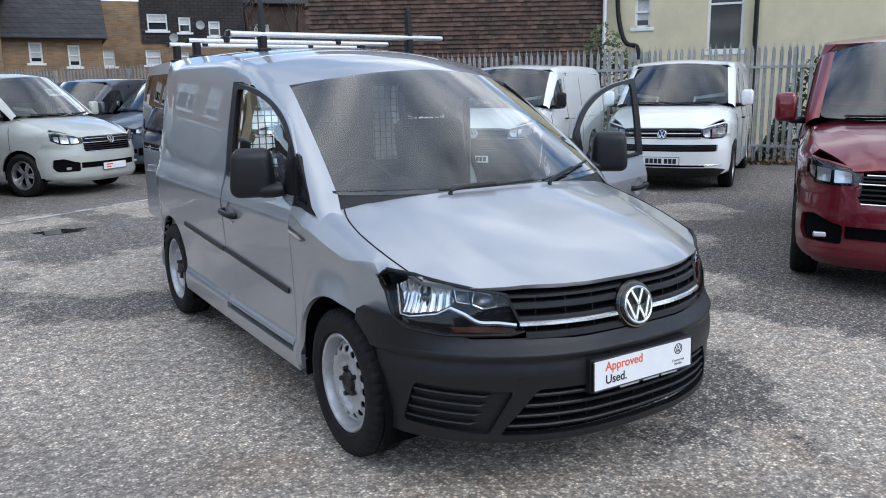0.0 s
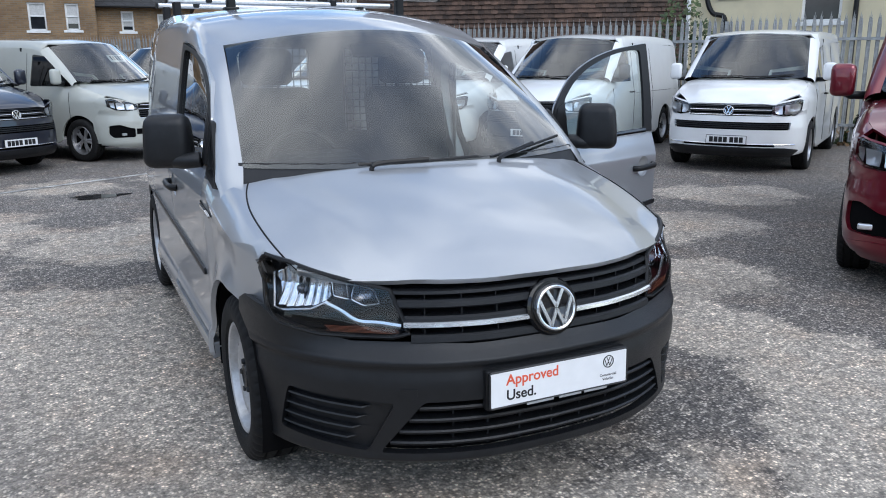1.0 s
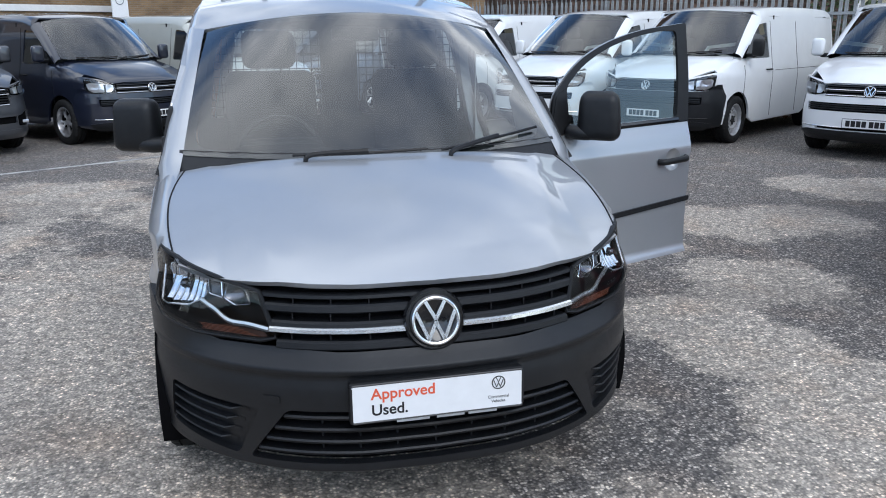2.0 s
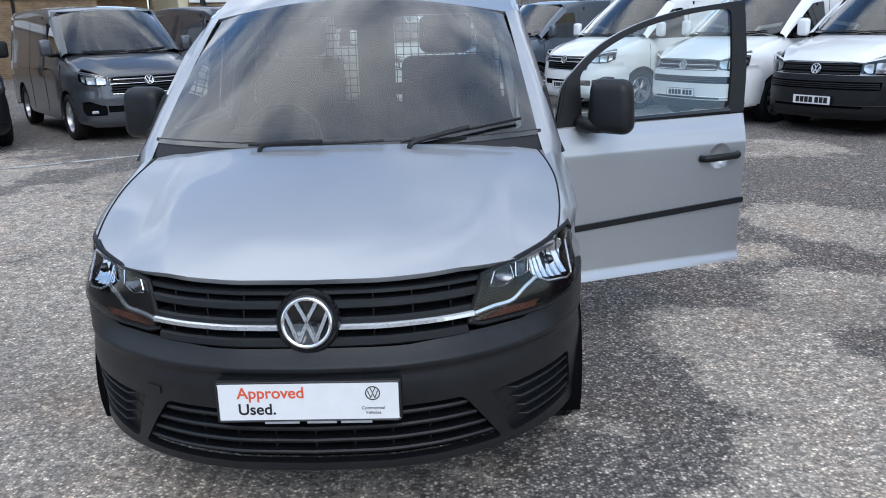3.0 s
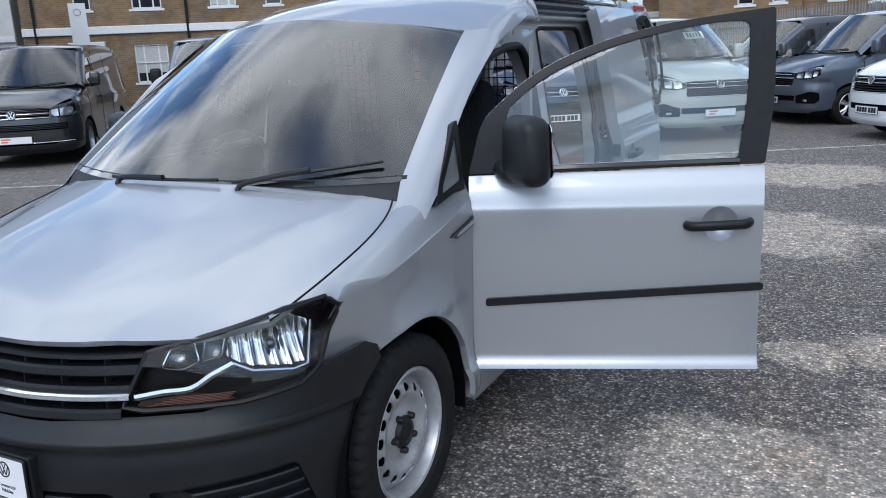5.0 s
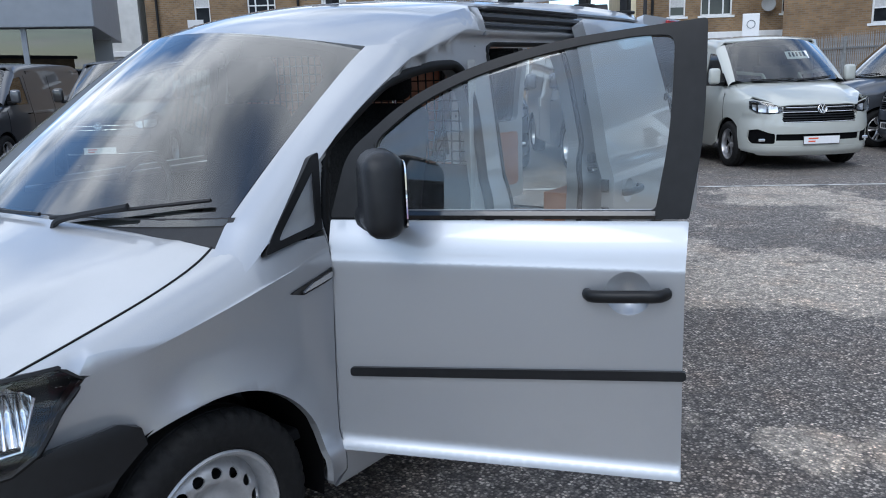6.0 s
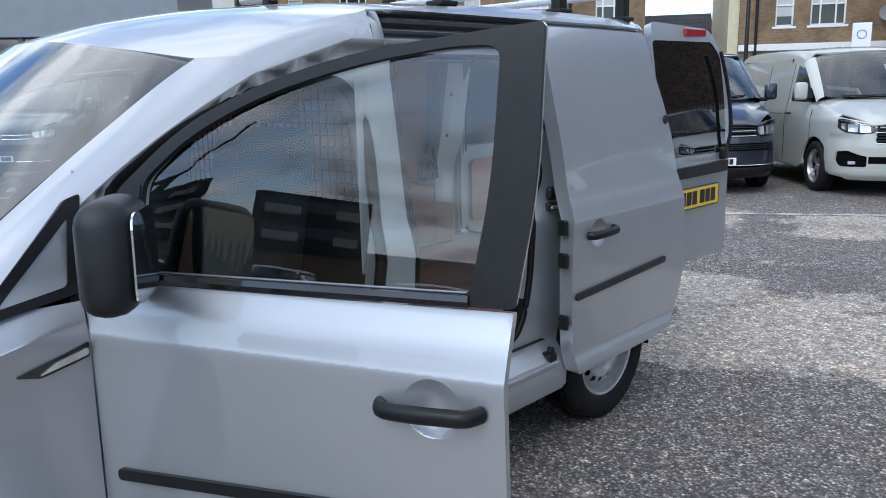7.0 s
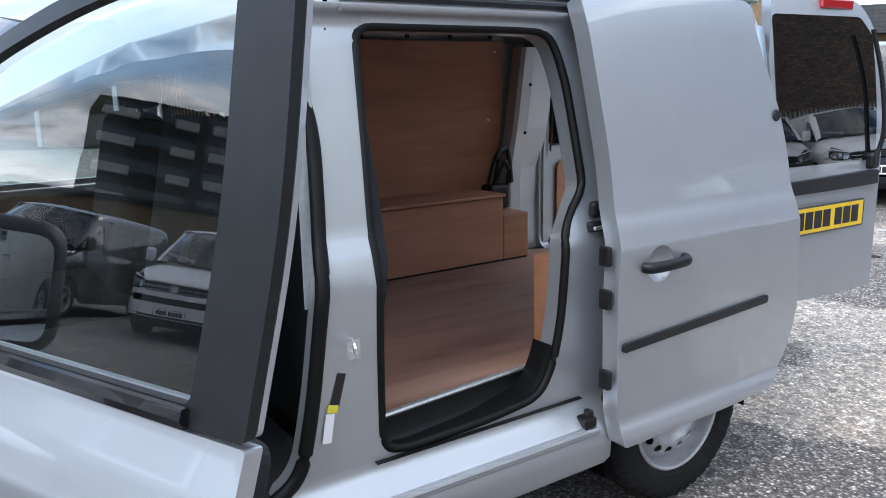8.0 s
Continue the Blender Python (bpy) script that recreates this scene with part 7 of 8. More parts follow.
def all_vans():
    white = paint("white_van_paint", (0.78, 0.79, 0.79))
    pale = paint("pale_grey_paint", (0.43, 0.44, 0.40))
    navy = paint("dark_blue_black_paint", (0.010, 0.013, 0.025), rough=0.3)
    black = paint("black_van_paint", (0.010, 0.010, 0.011), rough=0.3)
    grey = paint("dark_grey_metallic", (0.075, 0.08, 0.09), metal=0.5)
    slate = paint("slate_blue_grey_metallic", (0.10, 0.12, 0.15), metal=0.5)
    red = paint("dark_red_metallic", (0.17, 0.008, 0.020), metal=0.5, rough=0.3)
    a, b = ROW_TURN + radians(9), FENCE_TURN
    parked_van(pale, "pale grey panel van with a price card", 0.23, 11.82, a, "new", plate="plain", price=True)
    parked_van(navy, "dark blue-black panel van with chrome grille lines", -1.92, 10.72, a)
    parked_van(grey, "dark grey panel van parked in a row", -4.05, 9.5, a, "new")
    parked_van(slate, "grey panel van with black bumper", -6.25, 7.98, a, bumper=PLASTIC, wheels="steel", mirrors=SATIN_BLACK)
    parked_van(black, "black panel van with a plain show plate", -9.6, 6.9, a, plate="plain")
    parked_van(grey, "dark grey van at the end of the row", -12.2, 5.3, a, "old")
    parked_van(white, "white panel van with chrome trim", 6.73, 5.97, b)
    parked_van(white, "white panel van with black bumper and mirrors", 4.98, 8.24, b, bumper=PLASTIC, wheels="steel", mirrors=SATIN_BLACK)
    parked_van(white, "white panel van parked along the fence", 3.75, 9.86, b)
    parked_van(white, "white panel van with split grille", 2.29, 12.1, b, "new")
    parked_van(slate, "blue-grey van parked along the fence", 0.76, 14.8, b, "new")
    parked_van(grey, "dark grey van parked along the fence", -0.8, 16.0, b)
    parked_van(black, "black panel van across the yard", -1.5, -9.5, radians(172))
    parked_van(grey, "dark grey panel van across the yard", 1.6, -10.0, radians(172), "new")
    parked_van(white, "white panel van across the yard", -4.6, -8.8, radians(172))
    parked_van(black, "black van at the far side of the yard", -7.7, -8.2, radians(172), "new")
    parked_van(red, "dark red metallic van with bright headlamps", *RED_AT, b, "new")


# ---------------------------------------------------------------- fence
def palisade_fence():
    d = Vector((math.cos(FENCE_DIR), math.sin(FENCE_DIR), 0))
    fence = thing("palisade_fence", "galvanised steel palisade fence with spiked pales", "fence", kind="structure")
    pale = bmesh.new()
    prof = [(-0.034, 0.0), (-0.02, -0.014), (0.0, -0.006), (0.02, -0.014), (0.034, 0.0)]
    rows = []
    for z, k in ((0.05, 1), (2.12, 1), (2.2, 0.75)):
        rows.append([pale.verts.new((x * k, y, z)) for x, y in prof])
    for r, q in zip(rows, rows[1:]):
        for i in range(4):
            pale.faces.new((r[i], r[i + 1], q[i + 1], q[i]))
    # three points at the top
    for i, (x, h) in enumerate(((-0.022, 2.27), (0.0, 2.34), (0.022, 2.27))):
        t = pale.verts.new((x, -0.006, h))
        pale.faces.new((rows[2][i if i < 2 else 2], rows[2][i + 1 if i < 2 else 3], t))
    me = bpy.data.meshes.new("pale")
    pale.to_mesh(me)
    pale.free()
    me.materials.append(GALVANISED)
    turn = Matrix.Rotation(FENCE_DIR + math.pi, 4, "Z")
    length = 36.0
    start = Vector(FENCE_START)
    for k in range(int(length / 0.13)):
        p = start + d * (0.13 * k)
        ob = new("pale", me)
        ob.parent = fence
        ob.matrix_local = Matrix.Translation(p) @ turn @ Matrix.Rotation(random.uniform(-0.012, 0.012), 4, "Y")
    for k in range(int(length / 2.75) + 1):
        p = start + d * (2.75 * k)
        part("post", box((0.06, 0.10, 2.2), (0, 0, 0)), GALVANISED, fence).matrix_local = Matrix.Translation(p + Vector((d.y, -d.x, 0)) * -0.07 + Vector((0, 0, 1.1))) @ turn
    for z in (0.35, 1.85):
        part("rail", box((length, 0.04, 0.05), (0, 0, 0)), GALVANISED, fence).matrix_local = Matrix.Translation(start + d * length / 2 + Vector((d.y, -d.x, 0)) * -0.03 + Vector((0, 0, z))) @ turn


def ivy():
    d = Vector((math.cos(FENCE_DIR), math.sin(FENCE_DIR), 0))
    n = Vector((-d.y, d.x, 0))
    back = -n if n.x < 0 else n
    rng = random.Random(5)
    for mat, name, label, cnt, zmax in ((LEAF, "ivy", "dense ivy behind the fence", 9000, 1.9), (DRY_LEAF, "dry_leaves", "dry brown leaves at the foot of the fence", 900, 0.25)):
        verts, faces = [], []
        for _ in range(cnt):
            s = rng.uniform(1.0, 7.6)
            hump = 0.8 + 0.5 * math.sin(s * 1.3) + 0.3 * math.sin(3.1 * s)
            z = zmax * hump * rng.random() ** 0.8 if name == "ivy" else zmax * rng.random() ** 2
            p = Vector(FENCE_START) + d * s + back * rng.uniform(0.08, 0.5 if name == "ivy" else 0.3) * (1 if name == "ivy" else rng.choice((-1, 1)))
            p.z = max(z, 0.02)
            r = rng.uniform(0.03, 0.07)
            u = Vector((rng.uniform(-1, 1), rng.uniform(-1, 1), rng.uniform(-1, 1))).normalized()
            v = u.orthogonal().normalized()
            k = len(verts)
            verts += [p - u * r, p + v * r * 0.7, p + u * r, p - v * r * 0.7]
            faces.append((k, k + 1, k + 2, k + 3))
        tagged(part(name, mesh_of(name, verts, faces), mat), label, "plants", kind="stuff")


# ---------------------------------------------------------------- houses
def window(parent, m, w, h, pair=False, sash=True, sill=True):
    """A white framed window set into a wall; m has x along the wall, y up, z out of it, its origin in the middle of the sill line."""
    fr = []
    t = 0.06
    for x in (-w / 2 + t / 2, w / 2 - t / 2):
        fr.append(box((t, h, 0.07), (x, h / 2, 0)))
    for y in (t / 2, h - t / 2) + ((h * 0.52,) if sash else ()):
        fr.append(box((w, t * (0.8 if y not in (t / 2, h - t / 2) else 1), 0.07), (0, y, 0.0 if y < h * 0.5 else 0.01)))
    if pair:
        for x in (-w * 0.22, w * 0.22):
            fr.append(box((t * 0.9, h, 0.075), (x, h / 2, 0)))
    bm = join(*fr)
    bmesh.ops.transform(bm, matrix=m, verts=bm.verts)
    win = part("window", bm, WHITE_PAINT, parent)
    bm = box((w - t, h - t, 0.01), (0, h / 2, -0.01))
    bmesh.ops.transform(bm, matrix=m, verts=bm.verts)
    part("pane", bm, HOUSE_GLASS, win)
    if random.random() < 0.75:
        k = random.choice((0.42, 0.7, 0.9))
        bm = box((w - 2 * t, h * k, 0.004), (0, h * (0.95 - k / 2), -0.002))
        bmesh.ops.transform(bm, matrix=m, verts=bm.verts)
        part("blind", bm, NET_CURTAIN, win)
    if sill:
        bm = box((w + 0.2, 0.09, 0.16), (0, -0.045, 0.05), 0.01)
        bmesh.ops.transform(bm, matrix=m, verts=bm.verts)
        part("sill", bm, WHITE_PAINT, win)
    return win


def wall_panel(name, parent, x0, x1, z0, z1, holes, m, mat, thick=0.25):
    """A wall in m's x and y with real openings."""
    hs = [[(a, b), (c, b), (c, d), (a, d)] for a, b, c, d in holes]
    me = panel(name, [(x0, z0), (x1, z0), (x1, z1), (x0, z1)], lambda a, b: (a, b, 0), hs, step=3.0, thick=thick)
    me.transform(m)
    return part(name, me, mat, parent)


def facade(p0, p1):
    """A matrix with x along the wall from p0 to p1, y up, z towards the yard (right of the way from p0 to p1)."""
    a, b = Vector((*p0, 0)), Vector((*p1, 0))
    return facing(a, b - a, (0, 0, 1)), (b - a).length


def put(m, bm, name, mat, parent, smooth=False):
    bmesh.ops.transform(bm, matrix=m, verts=bm.verts)
    return part(name, bm, mat, parent, smooth=smooth)


def terrace(name, label, p0, p1, wall, wins, height=7.4, doors=(), roof=2.4, depth=8.0, band=None, pipes=(), lintel=None, chimneys=(), z0=-0.3):
    """Houses along p0 to p1; wins: (from, to, sill, head) along the wall; doors: (from, to, head)."""
    m, length = facade(p0, p1)
    house = thing(name, label, "house")
    holes = [(a, b, c, d) for a, c, b, d in wins] + [(a, 0.02, c, d) for a, c, d in doors]
    wall_panel("wall", house, 0, length, z0, height, holes, m, wall)
    for a, c, b, d in wins:
        window(house, m @ Matrix.Translation(((a + c) / 2, b, -0.10)), c - a, d - b, pair=c - a > 0.95)
        if lintel:
            put(m, box((c - a + 0.3, 0.22, 0.05), ((a + c) / 2, d + 0.11, 0.02), 0.006), "lintel", lintel, house)
    for a, c, d in doors:
        door = put(m, box((c - a - 0.1, d - 0.05, 0.06), ((a + c) / 2, d / 2, -0.15), 0.006), "door", HOUSE_GLASS, house)
        put(m, join(box((0.14, d, 0.1), (a - 0.05, d / 2, 0.03), 0.01), box((0.14, d, 0.1), (c + 0.05, d / 2, 0.03), 0.01), box((c - a + 0.5, 0.2, 0.16), ((a + c) / 2, d + 0.1, 0.05), 0.02)), "surround", WHITE_PAINT, door)
    for x in (0.0, length):
        put(m, box((0.25, height - z0, depth - 0.2), (x + (0.125 if x == 0 else -0.125), (height + z0) / 2, -depth / 2 - 0.26)), "side_wall", wall, house)
    put(m, box((length - 0.6, height - z0, 0.2), (length / 2, (height + z0) / 2, -depth)), "back_wall", wall, house)
    if band:
        put(m, box((length, band[1] - band[0], 0.10), (length / 2, (band[0] + band[1]) / 2, 0.052), 0.02), "string_course", WHITE_PAINT, house)
    if roof:
        part("roof", solid_outline([(0.35, height - 0.02), (-depth / 2, height + roof), (-depth - 0.3, height - 0.02)], length + 0.4, lambda a, b, h: m @ Vector((h - 0.2, b, a))), SLATE, house)
        put(m, tube([(-0.1, height - 0.01, 0.36), (length + 0.1, height - 0.01, 0.36)], 0.055, 8), "gutter", SATIN_BLACK, house)
    for x in pipes:
        put(m, tube([(x, z0, 0.08), (x, height, 0.08)], 0.055, 8), "downpipe", SATIN_BLACK, house)
    for x in chimneys:
        put(m, join(box((0.9, 1.8, 0.6), (x, height + roof + 0.3, -depth / 2), 0.02), box((1.0, 0.15, 0.7), (x, height + roof + 1.1, -depth / 2), 0.02)), "chimney", wall, house)
    return house, m, length


def satellite_dish(parent, m, r=0.3):
    bm = lathe([(0.0, 0.0), (0.02, r * 0.5), (0.07, r)], 20, axis="z")
    bmesh.ops.transform(bm, matrix=m, verts=bm.verts)
    part("satellite_dish", bm, LINING, parent, smooth=True)


def tile_hung_building():
    """A tall wall hung with brown tiles, a cream rendered neighbour with windows and pipes."""
    m, length = facade(TILE_LEFT, TILE_CORNER)
    b = thing("tile_hung_building", "building with a wall hung with weathered brown tiles", "building")
    bm = box((length, 8.0, 0.3), (length / 2, 4.0, -0.18))
    bmesh.ops.transform(bm, matrix=m, verts=bm.verts)
    part("wall", bm, BROWN_BRICK, b)
    rng = random.Random(3)
    verts, faces = [], []
    z = 1.2
    rows_n = 0
    while z < 8.0:
        x = -0.1 + (0.085 if rows_n % 2 else 0)
        while x < length:
            w = 0.165
            dz, o = rng.uniform(-0.006, 0.006), rng.uniform(0, 0.012)
            k = len(verts)
            for (a, c, e) in ((x + 0.003, z + dz, 0.048 + o), (x + w, z + dz, 0.048 + o), (x + w, z + 0.14, 0.006), (x + 0.003, z + 0.14, 0.006), (x + 0.003, z + dz, 0.012), (x + w, z + dz, 0.012)):
                verts.append(m @ Vector((a, c, e)))
            faces += [(k, k + 1, k + 2, k + 3), (k + 4, k + 5, k + 1, k)]
            x += 0.17
        z += 0.115
        rows_n += 1
    t = part("hung_tiles", mesh_of("hung_tiles", verts, faces), TILE_HANGING, b)
    t["kind"] = "stuff"
    m2, len2 = facade(TILE_CORNER, CREAM_END)
    c = thing("cream_building", "cream rendered building with white windows and dark pipes", "building")
    wins = [(1.05, 3.0, 0.40, 0.75), (3.07, 2.35, 0.84, 2.2), (7.6, 2.35, 0.84, 2.2)]
    wall_panel("wall", c, 0, len2, 0, 8.0, [(a - w / 2, z0, a + w / 2, z0 + h) for a, z0, w, h in wins], m2, CREAM)
    for a, z0, w, h in wins:
        window(c, m2 @ Matrix.Translation((a, z0, -0.10)), w, h)
    for x in (0.10, 3.78):
        bm = tube([(x, 0, 0.08), (x, 8, 0.08)], 0.055, 8)
        bmesh.ops.transform(bm, matrix=m2, verts=bm.verts)
        part("downpipe", bm, WHITE_PAINT if x < 1 else SATIN_BLACK, c)
    bm = tube(curve_through([(0.40, 6.0, 0.1), (0.42, 3.8, 0.1), (0.52, 3.0, 0.12), (0.68, 2.62, 0.12), (0.95, 2.52, 0.12), (1.0, 2.2, 0.12)], 5), 0.06, 8)
    bmesh.ops.transform(bm, matrix=m2, verts=bm.verts)
    part("soil_pipe", bm, SATIN_BLACK, c)
    bm = box((len2, 8, 0.2), (len2 / 2, 4, -6))
    bmesh.ops.transform(bm, matrix=m2, verts=bm.verts)
    part("back_wall", bm, CREAM, c)


def showroom():
    m, length = facade(SHOW_A, SHOW_B)
    b = thing("showroom", "car showroom with grey metal cladding above glass", "building")
    bm = box((length, 3.2, 9.0), (length / 2, 2.85 + 1.6, -4.5), 0.02)
    bmesh.ops.transform(bm, matrix=m, verts=bm.verts)
    part("cladding", bm, CLADDING, b)
    for k in range(int(length / 2.2) + 1):
        bm = box((0.12, 2.85, 0.15), (min(k * 2.2, length - 0.08) + 0.06, 1.425, -0.3))
        bmesh.ops.transform(bm, matrix=m, verts=bm.verts)
        part("mullion", bm, CLADDING, b)
    bm = box((length - 0.2, 2.8, 0.03), (length / 2, 1.42, -0.3))
    bmesh.ops.transform(bm, matrix=m, verts=bm.verts)
    part("glazing", bm, DARK_GLASS, b)
    bm = box((length - 0.2, 2.8, 0.1), (length / 2, 1.42, -6))
    bmesh.ops.transform(bm, matrix=m, verts=bm.verts)
    part("inner_wall", bm, LINING, b)


def bare_tree(x, y, h, seed):
    rng = random.Random(seed)
    t = thing("bare_tree", "bare winter tree with fine twigs", "tree")
    trunk, twigs = [], []

    def grow(p, d, r, l, level):
        pts = [p]
        q, dd = Vector(p), Vector(d)
        for _ in range(3):
            dd = (dd + Vector((rng.uniform(-.2, .2), rng.uniform(-.2, .2), rng.uniform(-.05, .15)))).normalized()
            q = q + dd * l / 3
            pts.append(q.copy())
        (trunk if level < 2 else twigs).append((pts, r))
        if level < 4:
            for _ in range(3 if level else 5):
                k = rng.choice((1, 2, 3, 3))
                nd = (dd + Vector((rng.uniform(-.9, .9), rng.uniform(-.9, .9), rng.uniform(-.1, .6)))).normalized()
                grow(pts[k], nd, r * 0.55, l * 0.66, level + 1)
    grow(Vector((0, 0, 0)), Vector((0, 0, 1)), 0.14, h * 0.42, 0)
    for name, lines, sides in (("trunk", trunk, 6), ("crown", twigs, 3)):
        bms = [tube(p, max(r, 0.008), sides) for p, r in lines]
        big = bpy.data.meshes.new(name)
        verts, faces = [], []
        for bm in bms:
            bm.verts.index_update()
            k = len(verts)
            verts += [v.co.copy() for v in bm.verts]
            faces += [tuple(v.index + k for v in f.verts) for f in bm.faces]
            bm.free()
        part(name, mesh_of(name, verts, faces), BARK, t)
    t.location = (x, y, 0)


def signpost(x, y, turn, top=2.87, w=0.46):
    s = thing("sign_totem", "tall white sign board with a small ring mark", "sign")
    part("board", box((w, 0.12, top - 0.35), (0, 0, top / 2 + 0.175), 0.01), WHITE_PLATE, s)
    part("post", box((0.12, 0.08, 1.0), (0, 0, 0.5), 0.01), GALVANISED, s)
    rg = lathe([(0.0, 0.12), (0.01, 0.12), (0.01, 0.10), (0.0, 0.10)], 28, axis="y")
    bmesh.ops.translate(rg, vec=(0, -0.07, top - 0.3), verts=rg.verts)
    part("ring_mark", rg, CLADDING, s)
    s.matrix_world = Matrix.Translation((x, y, 0)) @ Matrix.Rotation(turn, 4, "Z")


def lamp_post(x, y, h):
    s = thing("street_pole", "slim dark steel street pole", "pole")
    part("pole", tube([(0, 0, 0), (0, 0, 0.9), (0, 0, h)], 0.07, 10), SATIN_BLACK, s, smooth=True)
    part("pole_base", tube([(0, 0, 0), (0, 0, 0.9)], 0.10, 10), SATIN_BLACK, s, smooth=True)
    s.location = (x, y, 0)




def tower_block(x, y, turn, w, d, storeys):
    """A distant block of flats with balconies on every floor."""
    t = thing("tower_block", "distant dark block of flats with rows of balconies", "building", "blocks of flats")
    h = storeys * 2.9
    part("wall", box((w, d, h), (0, 0, h / 2)), DARK_TILE, t)
    for k in range(storeys):
        z = 2.9 * k + 1.0
        part("window_band", box((w * 0.86, 0.1, 1.3), (0, d / 2 + 0.02, z + 0.7)), HOUSE_GLASS, t)
        part("balcony", box((w * 0.3, 1.2, 0.9), (-w * 0.25, d / 2 + 0.55, z)), CONCRETE, t)
        part("balcony", box((w * 0.2, 1.2, 0.9), (w * 0.3, d / 2 + 0.55, z)), CONCRETE, t)
    t.matrix_world = Matrix.Translation((x, y, 0)) @ Matrix.Rotation(turn, 4, "Z")


def tower_crane(x, y, turn):
    t = thing("tower_crane", "distant construction crane with a raised jib", "crane")
    part("mast", box((1.2, 1.2, 24), (0, 0, 12)), SATIN_BLACK, t)
    part("jib", tube([(0, 0, 23), (9, 0, 34)], 0.5, 5), SATIN_BLACK, t)
    part("counter_jib", tube([(0, 0, 23), (-5, 0, 23.5)], 0.6, 5), SATIN_BLACK, t)
    t.matrix_world = Matrix.Translation((x, y, 0)) @ Matrix.Rotation(turn, 4, "Z")


def low_wall_building(p0, p1, h):
    m, length = facade(p0, p1)
    b = thing("brick_workshop", "long low brick workshop with a flat roof", "building")
    bm = box((length, h, 6), (length / 2, h / 2, -3))
    bmesh.ops.transform(bm, matrix=m, verts=bm.verts)
    part("wall", bm, BROWN_BRICK, b)
    bm = box((length + 0.4, 0.25, 6.4), (length / 2, h + 0.12, -3))
    bmesh.ops.transform(bm, matrix=m, verts=bm.verts)
    part("roof", bm, SATIN_BLACK, b)
ROW_TURN, FENCE_TURN = radians(30), radians(-57)
FENCE_DIR, FENCE_START = math.atan2(0.83, -0.555), (13.2, 4.95, 0)
TILE_LEFT, TILE_CORNER, CREAM_END = (6.60, 18.17), (12.87, 13.7), (19.5, 4.0)
SHOW_A, SHOW_B = (-24.0, 1.0), (-16.4, 11.2)
RED_AT = (3.46, 0.53)
DOOR_SWING = radians(69)

build_ground()
puddle(-1.05, 7.95, 0.30, 0.17)
palisade_fence()
tile_hung_building()
showroom()
# yellow brick terraces with a gap between them, a white house at the end
terrace("terraced_house", "yellow brick terraced houses with white sash windows", (-27.0, 20.0), (-13.44, 29.41), YELLOW_BRICK,
        [(2.0, 2.66, 3.6, 5.1), (4.2, 5.36, 3.6, 5.1), (7.23, 8.25, 3.6, 5.1), (9.4, 10.05, 3.6, 5.1), (11.6, 12.76, 3.6, 5.1), (14.6, 15.6, 3.6, 5.1), (4.1, 5.4, 0.75, 2.25), (7.2, 8.4, 0.75, 2.25), (11.5, 12.8, 0.75, 2.25), (14.5, 15.7, 0.75, 2.25)],
        doors=((1.9, 2.8, 2.2), (9.3, 10.2, 2.2)), band=(2.68, 2.98), pipes=(0.5, 6.3, 13.6), chimneys=(6.3, 13.5))
t2, t2m, t2l = terrace("terraced_house", "yellow brick terraced houses beyond a gap", (-10.6, 31.6), (-1.0, 37.0), YELLOW_BRICK,
        [(1.3, 1.95, 3.4, 4.9), (2.54, 3.78, 3.4, 4.9), (5.7, 7.1, 3.4, 4.9), (8.3, 9.0, 3.4, 4.9), (9.6, 10.6, 3.4, 4.9), (2.5, 3.8, 0.7, 2.1), (5.7, 7.1, 0.7, 2.1)],
        doors=((1.2, 2.0, 2.1), (8.2, 9.1, 2.1)), band=(2.5, 2.75), pipes=(0.62, 7.6), chimneys=(4.6, 9.5))
put(t2m, box((0.4, 7.7, 7.6), (-0.2, 3.55, -3.9), 0.01), "rendered_flank", CREAM, t2)
satellite_dish(t2, t2m @ Matrix.Translation((8.0, 3.9, 0.25)), 0.35)
satellite_dish(t2, t2m @ Matrix.Translation((5.1, 3.75, 0.25)), 0.28)
terrace("outhouse", "small outhouse under a slate roof in the gap", (-20.0, 34.58), (-14.57, 37.55), BROWN_BRICK, [(2.0, 3.0, 1.2, 2.2)], height=3.3, roof=1.4, depth=4.5)
terrace("white_house", "white rendered house with sash windows", (-34.5, 11.9), (-27.2, 19.8), WHITE_RENDER,
        [(1.5, 2.2, 3.6, 5.1), (4.2, 4.9, 3.6, 5.1), (6.9, 7.5, 3.6, 5.1), (9.0, 9.75, 3.6, 5.1), (4.1, 5.3, 0.7, 2.1), (8.7, 9.9, 0.7, 2.1)], doors=((6.8, 7.6, 2.1),), band=(2.5, 2.72), pipes=(8.2,))
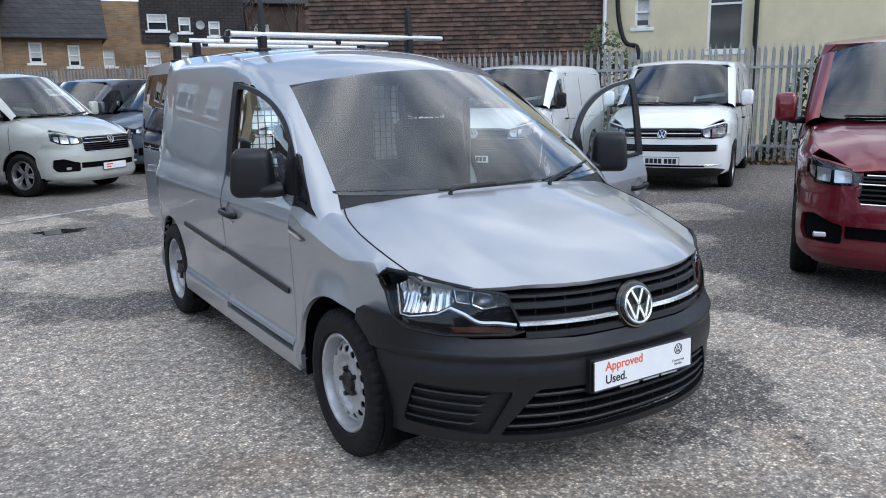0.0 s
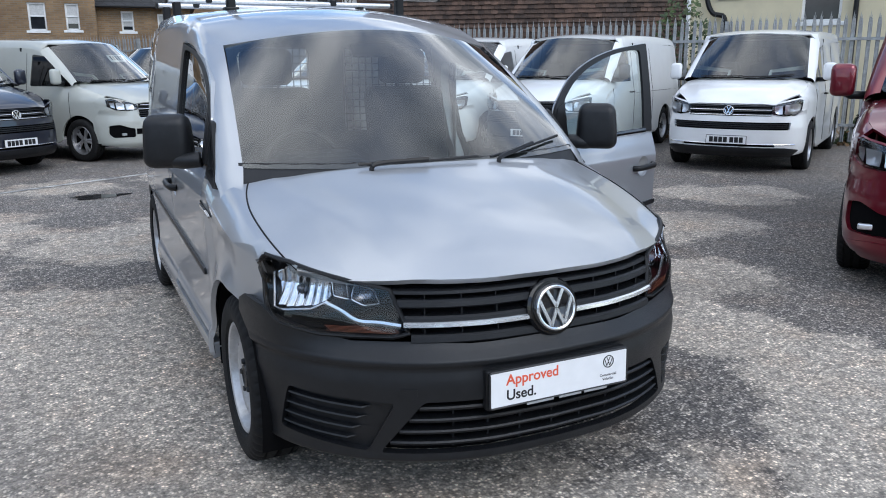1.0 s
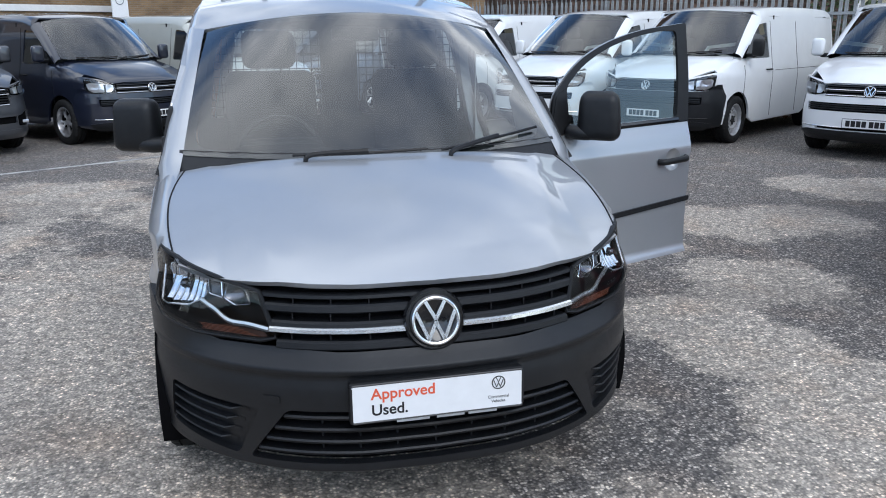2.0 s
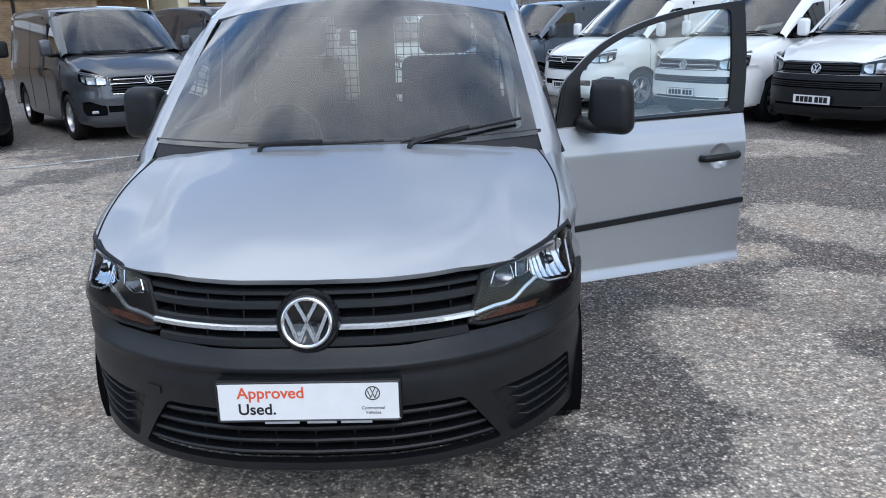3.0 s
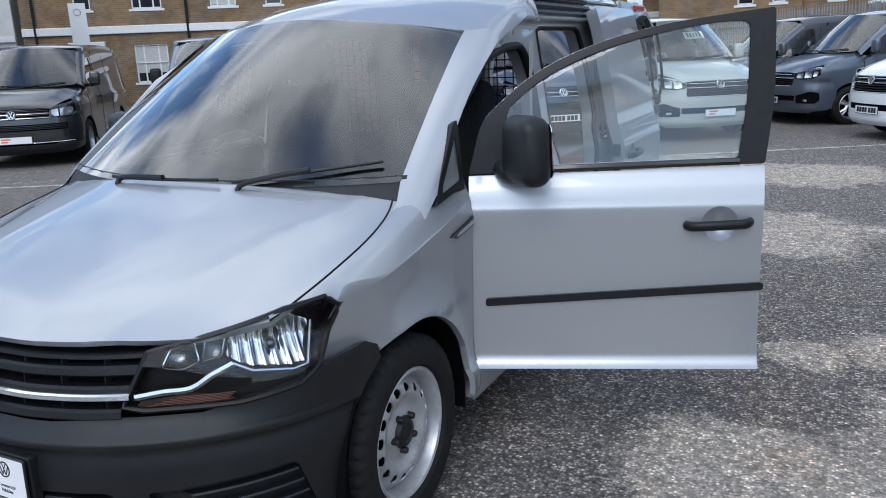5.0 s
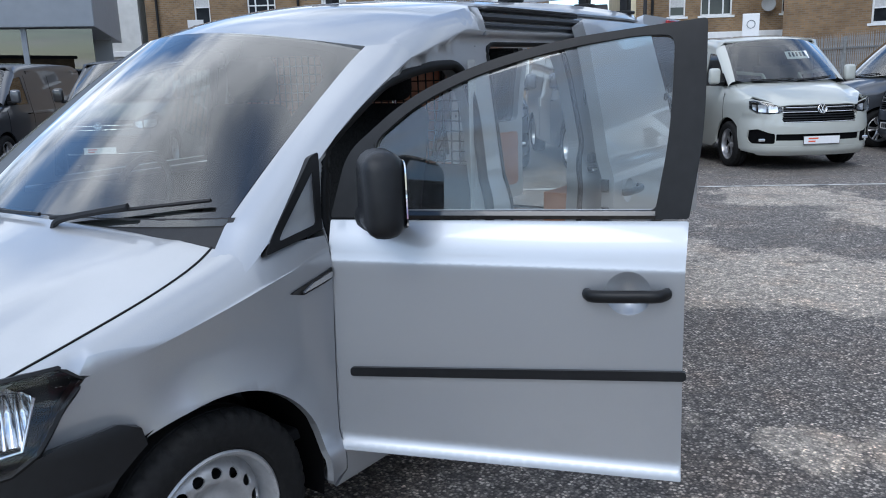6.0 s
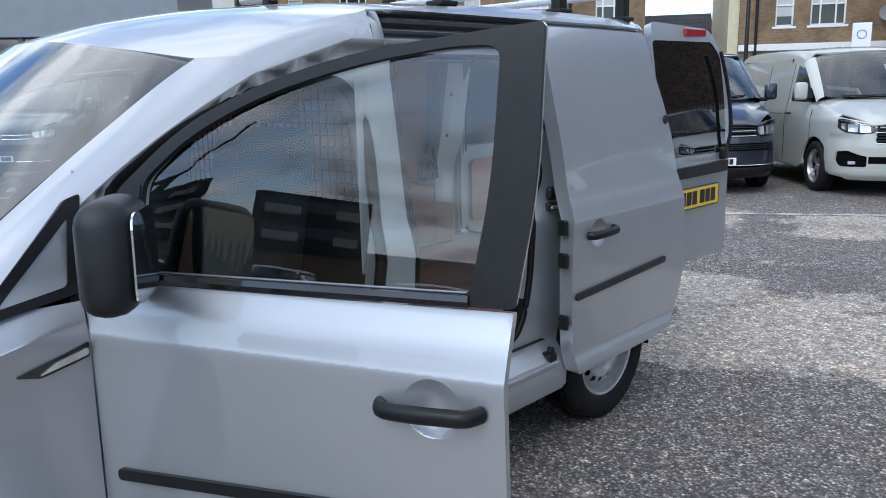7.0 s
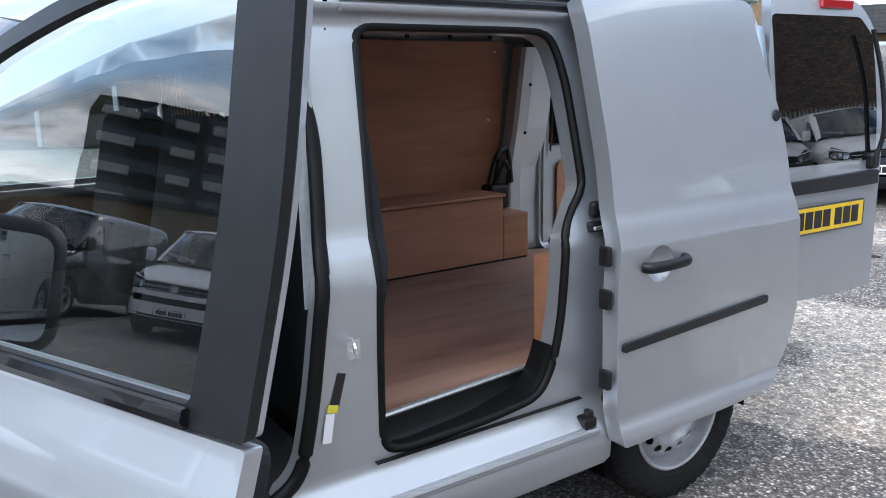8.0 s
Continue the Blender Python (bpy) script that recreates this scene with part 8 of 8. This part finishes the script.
# low houses behind the roof bars
terrace("brick_house", "low brick house under a dark slate roof", (0.25, 31.87), (3.69, 31.44), BROWN_BRICK, [(0.92, 1.37, 2.71, 3.46), (2.24, 2.66, 2.58, 3.37)], height=3.62, roof=1.75, depth=4.0)
terrace("brick_house", "brick house gable with a white window", (-5.0, 32.0), (0.25, 31.35), BROWN_BRICK, [(3.0, 3.6, 2.7, 3.7), (4.25, 4.72, 2.72, 3.68)], height=5.2, roof=1.6, depth=8.0)
terrace("brick_house", "brown brick block behind the low house", (1.0, 35.93), (5.98, 35.06), BROWN_BRICK, [(2.1, 2.5, 4.30, 4.63), (3.4, 3.9, 2.7, 3.4)], height=5.45, roof=0, depth=5)
mh, mm, ml = terrace("mansard_house", "house with dark tiled upper storey and white windows", (5.98, 35.06), (10.2, 33.84), BROWN_BRICK, [(0.1, 0.73, 2.76, 3.42), (1.49, 1.91, 2.88, 3.32)], height=3.7, roof=0, depth=6)
holes_ = [(0.28, 4.22, 1.11, 4.93), (1.58, 4.15, 2.08, 4.8), (2.84, 4.0, 3.33, 4.64)]
wall_panel("mansard", mh, 0, ml, 3.7, 5.9, holes_, mm @ Matrix.Translation((0, 0, 0.07)), DARK_TILE, 0.3)
for a, b, c, d in holes_:
    window(mh, mm @ Matrix.Translation(((a + c) / 2, b, 0.0)), c - a, d - b)
put(mm, box((ml, 0.10, 5.8), (ml / 2, 5.95, -2.8)), "flat_roof", DARK_TILE, mh)
for x, z in ((1.35, 3.9), (2.5, 4.45), (3.7, 4.1)):
    satellite_dish(mh, mm @ Matrix.Translation((x, z, 0.32)), 0.19)
terrace("brick_house", "dark brown tiled house behind bare trees", (10.6, 42.5), (19.5, 40.0), TILE_HANGING, [(3.0, 3.8, 4.2, 5.2)], height=6.3, roof=1.9, depth=5.0)
bare_tree(12.2, 38.5, 8.5, 4)
bare_tree(14.5, 39.5, 8.0, 9)
signpost(-4.1, 24.26, radians(20))
signpost(-22.0, 18.57, radians(48), 3.6, 0.55)
lamp_post(-9.4, 29.5, 8.0)
all_vans()
tower_block(-37.0, -80.0, radians(-22), 17, 13, 6)
tower_block(-16.0, -88.0, radians(-12), 13, 12, 5)
tower_block(-50.0, -74.0, radians(-32), 12, 12, 6)
tower_crane(-40.0, -88.0, radians(20))
low_wall_building((22.0, -26.0), (-34.0, -30.0), 3.6)
low_wall_building((-30.0, -28.0), (-34.0, -4.0), 3.4)
build_caddy()
roof_bars()
ivy()
